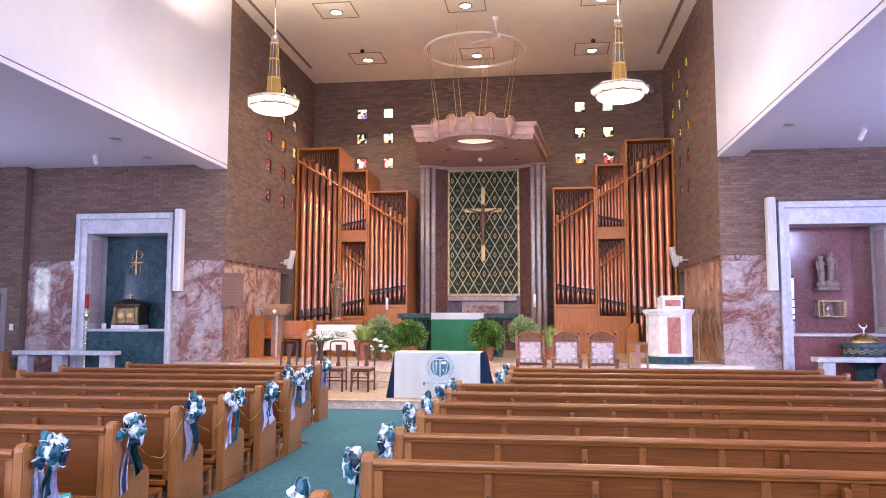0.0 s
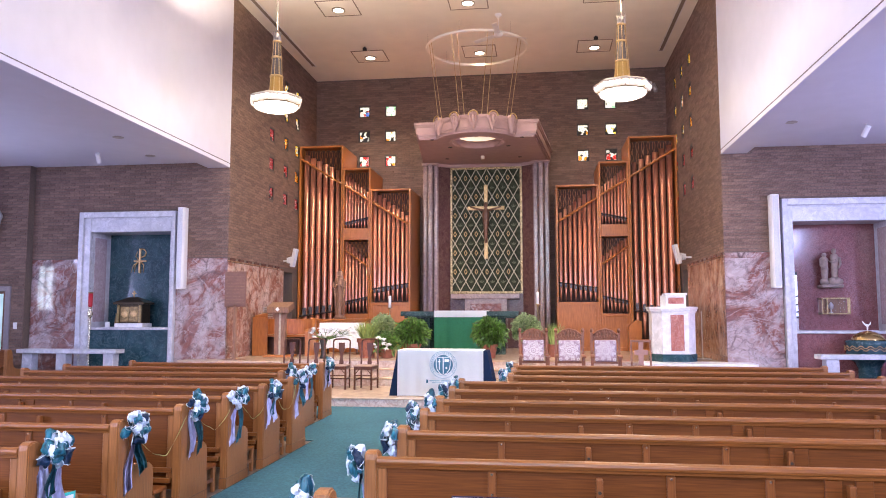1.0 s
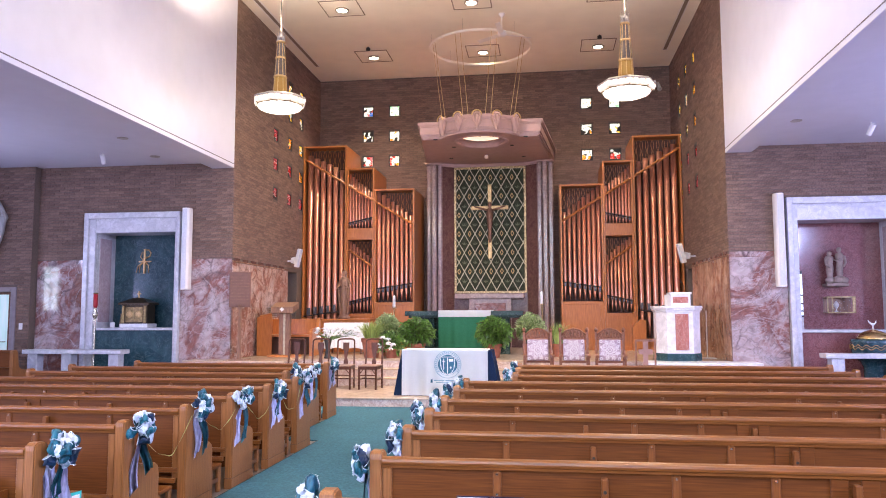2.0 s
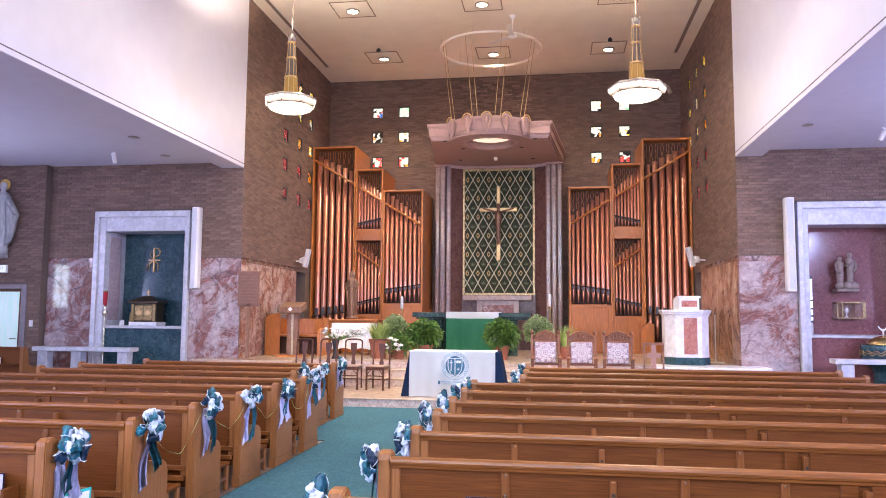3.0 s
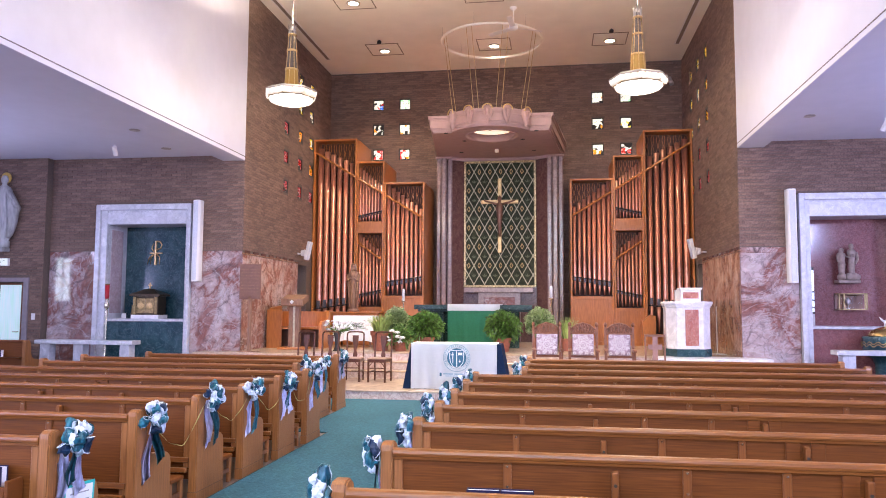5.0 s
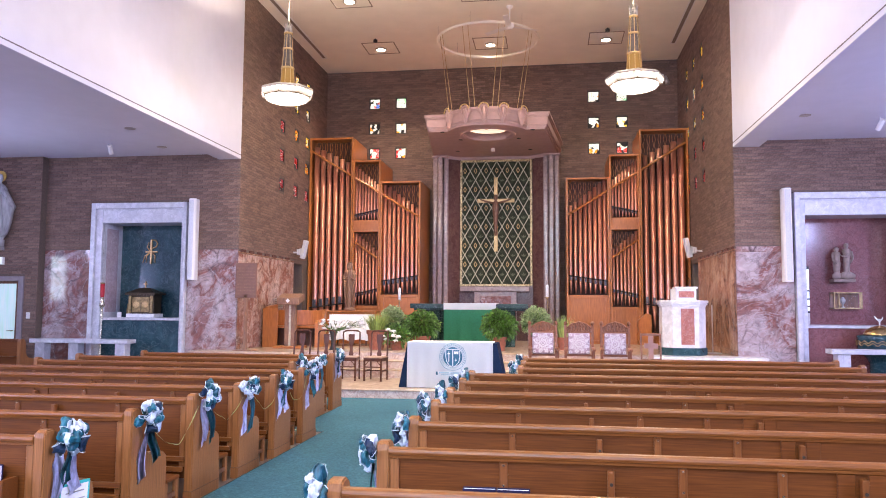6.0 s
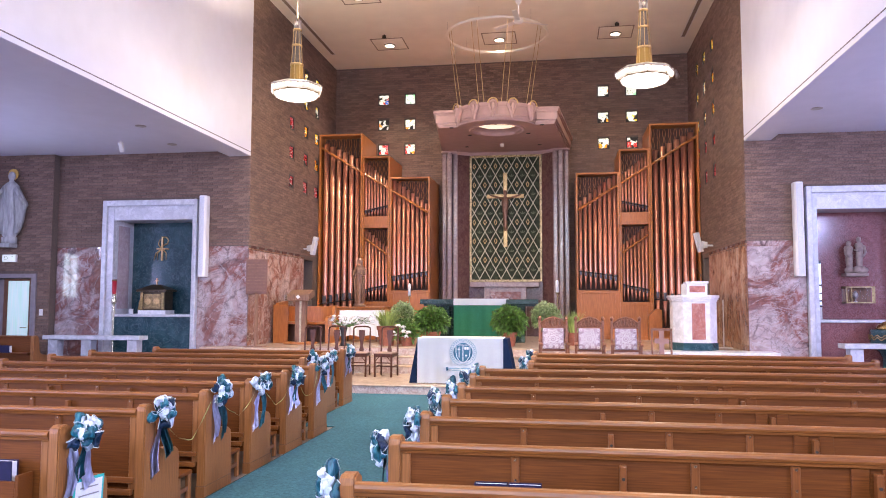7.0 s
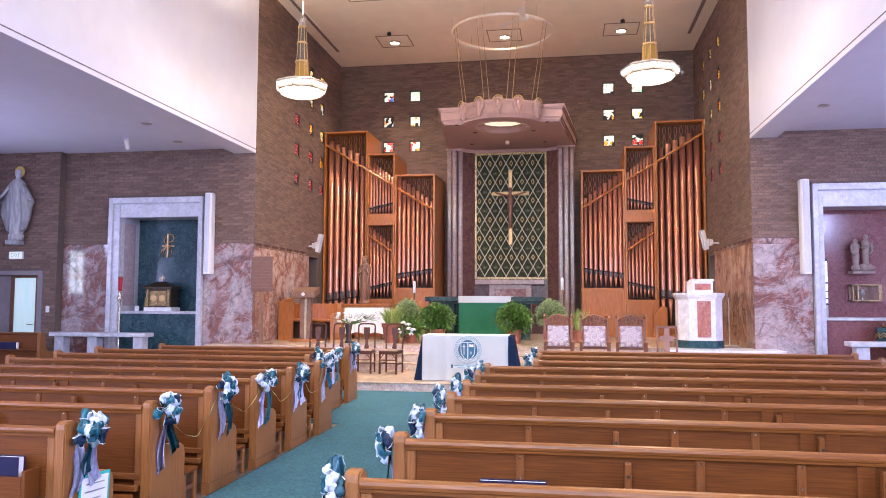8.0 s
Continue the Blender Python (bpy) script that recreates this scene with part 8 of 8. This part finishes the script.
def leaves_part(name, vf, mat, parent, z, label):
    me = bpy.data.meshes.new(name)
    me.from_pydata(vf[0], [], vf[1])
    me.materials.append(mat)
    ob = new(name, me)
    ob.parent = parent
    ob.location = (0, 0, z)
    tagged(ob, label, kind="stuff")
    return ob


def pot(parent, r, h):
    bm = bmesh.new()
    lathe(bm, [(r * 0.68, 0), (r * 0.92, h * 0.80), (r, h * 0.80), (r * 1.03, h), (r * 0.92, h), (r * 0.88, h * 0.9)], 24)
    p = part("pot", bm, TERRACOTTA, parent, "terracotta pot", smooth=False)
    bm = bmesh.new()
    lathe(bm, [(r * 0.9, h * 0.86), (r * 0.5, h * 0.9), (0.001, h * 0.92)], 20, cap=False)
    part("soil", bm, SOIL, p)
    return p


def stems(parent, rng, n, spread, z0, z1, mat):
    for _ in range(n):
        a = rng.uniform(0, 6.28)
        bm = bmesh.new()
        tube(bm, [(0.03 * math.cos(a), 0.03 * math.sin(a), z0), (spread * 0.4 * math.cos(a), spread * 0.4 * math.sin(a), (z0 + z1) / 2), (spread * 0.7 * math.cos(a), spread * 0.7 * math.sin(a), z1)], 0.008, 5, 0.004)
        part("stem", bm, mat, parent)


def bushy_plant(x, y, r, h, seed, potr=0.18):
    rng = random.Random(seed)
    g = thing("potted_plant", "bushy dark green plant in a terracotta pot", "plant", pose(x, y, UP), group="altar plants")
    pot(g, potr, 0.30)
    stems(g, rng, 7, r, 0.27, 0.30 + h * 0.5, SOIL)
    leaves_part("foliage", leaf_cloud(rng, 3000, r, r * 0.85, h * 0.5, 0.092, 0.5, 0.42, 0.5, 0.34), LEAF, g, 0.25 + h * 0.5, "dense glossy leaves")
    return g


def feathery_plant(x, y, r, h, seed):
    rng = random.Random(seed)
    g = thing("potted_plant", "feathery pale green plant in a terracotta pot", "plant", pose(x, y, UP), group="altar plants")
    pot(g, 0.17, 0.28)
    stems(g, rng, 6, r, 0.25, 0.3 + h * 0.5, LEAF_PALE)
    leaves_part("foliage", leaf_cloud(rng, 4200, r, r * 0.8, h * 0.5, 0.050, 0.2, 0.42, 0.55, 0.30), LEAF_PALE, g, 0.32 + h * 0.5, "fine pale foliage")
    leaves_part("inner_foliage", leaf_cloud(rng, 1100, r * 0.85, r * 0.7, h * 0.44, 0.07), LEAF, g, 0.30 + h * 0.5, "darker leaves inside")
    return g


def grass_plant(x, y, r, h, seed, potr=0.2, poth=0.36):
    rng = random.Random(seed)
    g = thing("potted_grass", "spiky light green grass in a terracotta pot", "plant", pose(x, y, UP), group="altar plants")
    pot(g, potr, poth)
    verts, faces = [], []
    for _ in range(260):
        a, b = rng.uniform(0, 6.28), rng.uniform(0, 1) ** 0.7
        d = Vector((math.cos(a), math.sin(a), 0))
        L = h * rng.uniform(0.6, 1.05)
        side = Vector((-d.y, d.x, 0)) * 0.006
        o = d * potr * 0.6 * b
        p1, p2 = o + d * r * 0.45 * b + Vector((0, 0, L * 0.6)), o + d * r * b * 1.1 + Vector((0, 0, L))
        k = len(verts)
        verts += [tuple(o - side), tuple(o + side), tuple(p1 + side), tuple(p1 - side), tuple(p2)]
        faces += [(k, k + 1, k + 2, k + 3), (k + 3, k + 2, k + 4)]
    leaves_part("blades", (verts, faces), LEAF_GRASS, g, poth * 0.9, "thin upright blades")
    return g


def flower(parent, p, r, rng):
    bm = bmesh.new()
    for k in range(7):
        a = 2 * math.pi * k / 7 + rng.random()
        m = Matrix.Translation(p) @ Matrix.Rotation(a, 4, "Z") @ Matrix.Rotation(radians(rng.uniform(20, 60)), 4, "Y") @ Matrix.Translation((r * 0.5, 0, 0)) @ Matrix.Diagonal((r * 0.55, r * 0.33, r * 0.10, 1))
        bmesh.ops.create_icosphere(bm, subdivisions=1, radius=1, matrix=m)
    part("flower", bm, PETAL, parent, "white flower", smooth=True)


def white_flower_plant(x, y, seed):
    rng = random.Random(seed)
    g = thing("flowering_plant", "dark leaved plant with white blooms in a pot", "plant", pose(x, y, UP), group="altar plants")
    pot(g, 0.16, 0.20)
    leaves_part("foliage", leaf_cloud(rng, 600, 0.30, 0.26, 0.22, 0.10), LEAF, g, 0.34, "dark leaves")
    for _ in range(8):
        flower(g, Vector((rng.uniform(-0.26, 0.26), rng.uniform(-0.28, -0.15), rng.uniform(0.24, 0.52))), 0.085, rng)
    return g


bushy_plant(-1.29, 16.35, 0.40, 0.62, 11, 0.2)
bushy_plant(0.42, 16.25, 0.40, 0.64, 12)
feathery_plant(-2.03, 16.75, 0.30, 0.66, 13)
feathery_plant(1.20, 16.75, 0.34, 0.66, 14)
grass_plant(-2.24, 16.05, 0.30, 0.42, 15, 0.22, 0.42)
grass_plant(1.80, 16.85, 0.20, 0.50, 16, 0.15, 0.28)
white_flower_plant(-1.78, 16.0, 17)


def vase_of_flowers(x, y, z, seed, wide):
    rng = random.Random(seed)
    g = thing("vase_of_flowers", "dark tall vase with loose white flowers", "flowers", pose(x, y, z))
    bm = bmesh.new()
    lathe(bm, [(0.09, 0), (0.075, 0.03), (0.05, 0.10), (0.055, 0.25), (0.09, 0.42), (0.08, 0.43), (0.05, 0.3)], 16)
    part("vase", bm, LEAD, g, "dark tapering vase", smooth=True)
    for _ in range(wide):
        a, rr = rng.uniform(0, 6.28), rng.uniform(0.05, 0.34)
        p = Vector((rng.uniform(-0.30, 0.72), rr * 0.6 * math.sin(a), 0.40 + rng.uniform(0.08, 0.28)))
        bm = bmesh.new()
        tube(bm, [(0, 0, 0.38), (p.x * 0.5, p.y * 0.5, 0.46), tuple(p)], 0.005, 4)
        part("stem", bm, LEAF, g)
        flower(g, p, 0.066, rng)
    leaves_part("foliage", leaf_cloud(rng, 60, 0.22, 0.15, 0.10, 0.06), LEAF, g, 0.47, "thin leaves among the blooms")
    return g


vase_of_flowers(-3.13, 15.75, UP, 21, 44)
# ---------- pew bows ----------
def sheet_of(rows):
    """A smooth cloth from rows of points."""
    bm = bmesh.new()
    grid = [[bm.verts.new(p) for p in row] for row in rows]
    for r0, r1 in zip(grid, grid[1:]):
        for k in range(len(r0) - 1):
            bm.faces.new((r0[k], r0[k + 1], r1[k + 1], r1[k]))
    return bm


def loop(rng, length, width, m):
    """One puffed loop of ribbon: it leaves the knot, swells, folds over and comes back. It points up; its front faces -y."""
    ph, rows = rng.uniform(0, 6), []
    for i in range(25):
        u = i / 24
        s = math.sin(math.pi * u)
        half = 0.010 + (width / 2 - 0.010) * s ** 0.75
        side = 1 if u < 0.5 else -1
        row = []
        for k in range(9):
            v = k / 4 - 1
            ruffle = (0.006 * math.sin(v * 5 + ph + 3 * u) + 0.024 * noise.noise(Vector((v * 2.0 + ph, u * 8, ph))) + 0.010 * noise.noise(Vector((v * 4.5, u * 19 + ph, ph)))) * s
            row.append((half * v, -0.026 * math.sin(2 * math.pi * u) + side * 0.010 * v * v * s + ruffle, length * s ** 0.8 * (1 + 0.10 * math.sin(3 * v + ph)) - 0.12 * length * v * v * s))
        rows.append(row)
    bm = sheet_of(rows)
    k = len(bm.faces)
    for e in (0, -1):
        tube(bm, [row[e] for row in rows[2:-2]], 0.0024, 4)
    bm.faces.ensure_lookup_table()
    for f in bm.faces[k:]:
        f.material_index = 1
    bmesh.ops.transform(bm, matrix=m, verts=bm.verts)
    return bm


def bow(seed, tails=4, length=0.34):
    """A big bow of organza and satin with hanging tails. Its back is at y = 0, it faces -y; the knot is at the origin."""
    rng = random.Random(seed)
    g = thing("pew_bow", "bow of white, teal and navy ribbon with hanging tails", "bow", group="pew bows")
    mats = [RIBBON_TEAL, RIBBON_WHITE, RIBBON_TEAL, RIBBON_WHITE, RIBBON_NAVY, RIBBON_WHITE, RIBBON_TEAL]
    turn = rng.uniform(0, 360)
    # a crowd of crushed loops, the long ones behind, the short ones bunched in front
    for k in range(15):
        near = k / 14
        a = turn + 137.5 * k + rng.uniform(-20, 20)
        m = (Matrix.Translation((rng.uniform(-0.022, 0.022), -0.028 - 0.045 * near, rng.uniform(-0.03, 0.03))) @ Matrix.Diagonal((0.9, 0.9, 1, 1)) @ Matrix.Rotation(radians(a), 4, "Y")
             @ Matrix.Rotation(radians(5 + 55 * near + rng.uniform(-12, 12)), 4, "X") @ Matrix.Rotation(radians(rng.uniform(-45, 45)), 4, "Z"))
        part("loop", loop(rng, rng.uniform(0.105, 0.135) * (1 - 0.36 * near), rng.uniform(0.070, 0.105), m), mats[k % 7], g, smooth=True).data.materials.append(RIBBON_EDGE)
    bm = bmesh.new()
    bmesh.ops.create_icosphere(bm, subdivisions=2, radius=1, matrix=Matrix.Translation((0, -0.060, 0)) @ Matrix.Diagonal((0.020, 0.018, 0.020, 1)))
    part("knot", bm, RIBBON_TEAL, g, smooth=True)
    tm = [RIBBON_LILAC, RIBBON_TEAL, RIBBON_LILAC, RIBBON_WHITE] if tails > 2 else [RIBBON_LILAC, RIBBON_TEAL]
    spread = [-0.050, 0.010, 0.058, -0.028] if tails > 2 else [-0.034, 0.030]
    for k in range(tails):
        L = length * rng.uniform(0.85, 1.15) * (1.0 if k % 2 == 0 else 0.9)
        ph, lean = rng.uniform(0, 6), rng.uniform(0.1, 0.5)
        rows = []
        for i in range(19):
            t = i / 18
            half = (0.014 + 0.016 * min(1, t * 2.5) + 0.006 * t) * (0.8 if k % 2 and tails > 2 else 1.0)
            fold = 0.5 * math.sin(t * 4 + ph)
            x = spread[k] * (0.35 + t * (0.65 + lean)) + 0.010 * math.sin(t * 6 + ph)
            rows.append([(x + half * v * math.cos(fold), -0.028 - 0.018 * (k % 2) - 0.010 * math.sin(t * 5 + ph) + half * v * math.sin(fold) * 0.7 + 0.006 * math.cos(v * 5.5 + ph), -0.02 - L * t + (0.030 * v * t if i == 18 else 0)) for v in (-1, -0.6, -0.2, 0.2, 0.6, 1)])
        bm = sheet_of(rows)
        bmesh.ops.solidify(bm, geom=bm.faces[:], thickness=0.0015)
        part("tail", bm, tm[k % 4], g, smooth=True)
    for o in g.children:
        o.data.transform(Matrix.Diagonal((1.24, 0.84, 1.04, 1)))
    return g


_bows = [bow(1, 3, 0.33), bow(2, 2, 0.38), bow(3, 2, 0.36), bow(5, 2, 0.36)]
_used = set()


def hang_bow(i, m):
    if i in _used:
        return copy_thing(_bows[i], m)
    _used.add(i)
    _bows[i].matrix_basis = m
    return _bows[i]


# on the aisle faces of the pew ends
for _k in range(1, 10):
    _x = -1.35 if _k < 7 else -1.80
    hang_bow((_k - 1) % 4, pose(_x + 0.006, ROW0 + PITCH * _k + 0.16, 0.845 - 0.015 * (_k % 3), 0, 4 - 3 * (_k % 4), 76))
for _k in range(0, 10):
    _x = 0.60 if _k < 7 else 1.12
    if _k in (8,):
        continue
    hang_bow((_k + 2) % 4, pose(_x - 0.006, ROW0 + PITCH * _k + 0.10, 0.795 + 0.012 * (_k % 2), 0, 5 - 4 * (_k % 3), -78))
# curling ribbon strung from bow to bow
for _k in range(2, 6):
    _y0, _y1 = ROW0 + PITCH * _k + 0.12, ROW0 + PITCH * (_k + 1) + 0.06
    bm = bmesh.new()
    _pairs = []
    for _i in range(61):
        _t = _i / 60
        _sag = (0.19 + 0.03 * (_k % 3)) * math.sin(math.pi * _t ** (1.0 + 0.12 * _k))
        _kink = 0.016 * (abs((_t * 7 + 0.3 * _k) % 2 - 1) - 0.5) * math.sin(math.pi * _t)
        _c = Vector((-1.333 + 0.010 * math.cos(_t * 9 + _k), _y0 + (_y1 - _y0) * _t, 0.78 - _sag + _kink))
        _turn = _t * 11 + _k
        _w = Vector((math.cos(_turn), 0, math.sin(_turn))) * 0.0034
        _pairs.append((bm.verts.new(_c - _w), bm.verts.new(_c + _w)))
    for (_a, _b), (_d, _e) in zip(_pairs, _pairs[1:]):
        bm.faces.new((_a, _b, _e, _d))
    thicken(bm)
    solid("curling_ribbon", bm, RIBBON_GOLD, "thin curling gold-green ribbon between two bows", "ribbon", group="curling ribbons")
# card tucked under the first bow
_g = thing("card", "white card with a turquoise border on the pew end", "card", pose(-1.343, ROW0 + PITCH + 0.28, 0.40, 0, 0, 90))
b = boxes((-0.15, 0.15, -0.004, 0, -0.16, 0.125))
bmesh.ops.transform(b, matrix=Matrix.Rotation(radians(4), 4, "Y"), verts=b.verts)
part("border", b, CARD_TEAL, _g, "turquoise border")
b = boxes((-0.13, 0.13, -0.006, -0.004, -0.14, 0.107))
bmesh.ops.transform(b, matrix=Matrix.Rotation(radians(4), 4, "Y"), verts=b.verts)
part("sheet", b, PAPER, _g, "white sheet")
for _i, _w in enumerate((0.09, 0.10, 0.06, 0.095)):
    b = boxes((-_w, _w, -0.0075, -0.006, 0.062 - _i * 0.045, 0.070 - _i * 0.045))
    bmesh.ops.transform(b, matrix=Matrix.Rotation(radians(4), 4, "Y"), verts=b.verts)
    part("text_bar", b, PIPE_METAL, _g)


# ---------- books in the racks ----------
def book(m, label="navy hymn book lying in the pew rack"):
    g = thing("hymn_book", label, "book", m, group="hymn books")
    part("cover", boxes((-0.085, 0.085, -0.028, -0.022, 0, 0.21), (-0.085, 0.085, 0.022, 0.028, 0, 0.21), (-0.085, -0.080, -0.022, 0.022, 0, 0.21)), BOOK_NAVY, g)
    part("pages", boxes((-0.080, 0.080, -0.022, 0.022, 0.005, 0.203)), PAPER, g, "white pages")
    return g


for _x in (1.16, 1.335):
    book(pose(_x, ROW0 + PITCH - 0.055, 0.56 - 0.105, 0, 0, 1))
book(pose(-1.665, ROW0 + PITCH - 0.055, 0.474), "navy hymn book standing in the pew rack")
# ---------- bricks ----------
lay_bricks(wall_back, *BACK[:3], (-W, W, 1.6, ZC), BACK[4], single=(-5.0, -2.0, 6.4, 8.0))
lay_bricks(wall_chancel_left, *SIDE_L, single=(15.3, 16.9, 2.9, 6.0))
lay_bricks(wall_chancel_right, *SIDE_R, single=(15.3, 16.9, 2.9, 6.0))
lay_bricks(wall_end_left, (0, Y1 - .001, 0), *END_L[1:], single=(-6.30, -5.2, 3.0, 4.8))
lay_bricks(wall_end_right, (0, Y1 - .001, 0), *END_R[1:], single=(5.3, 6.6, 3.0, 4.8))
lay_bricks(wall_pier, *PIER, single=(-11.0, -9.75, 2.4, 4.8))
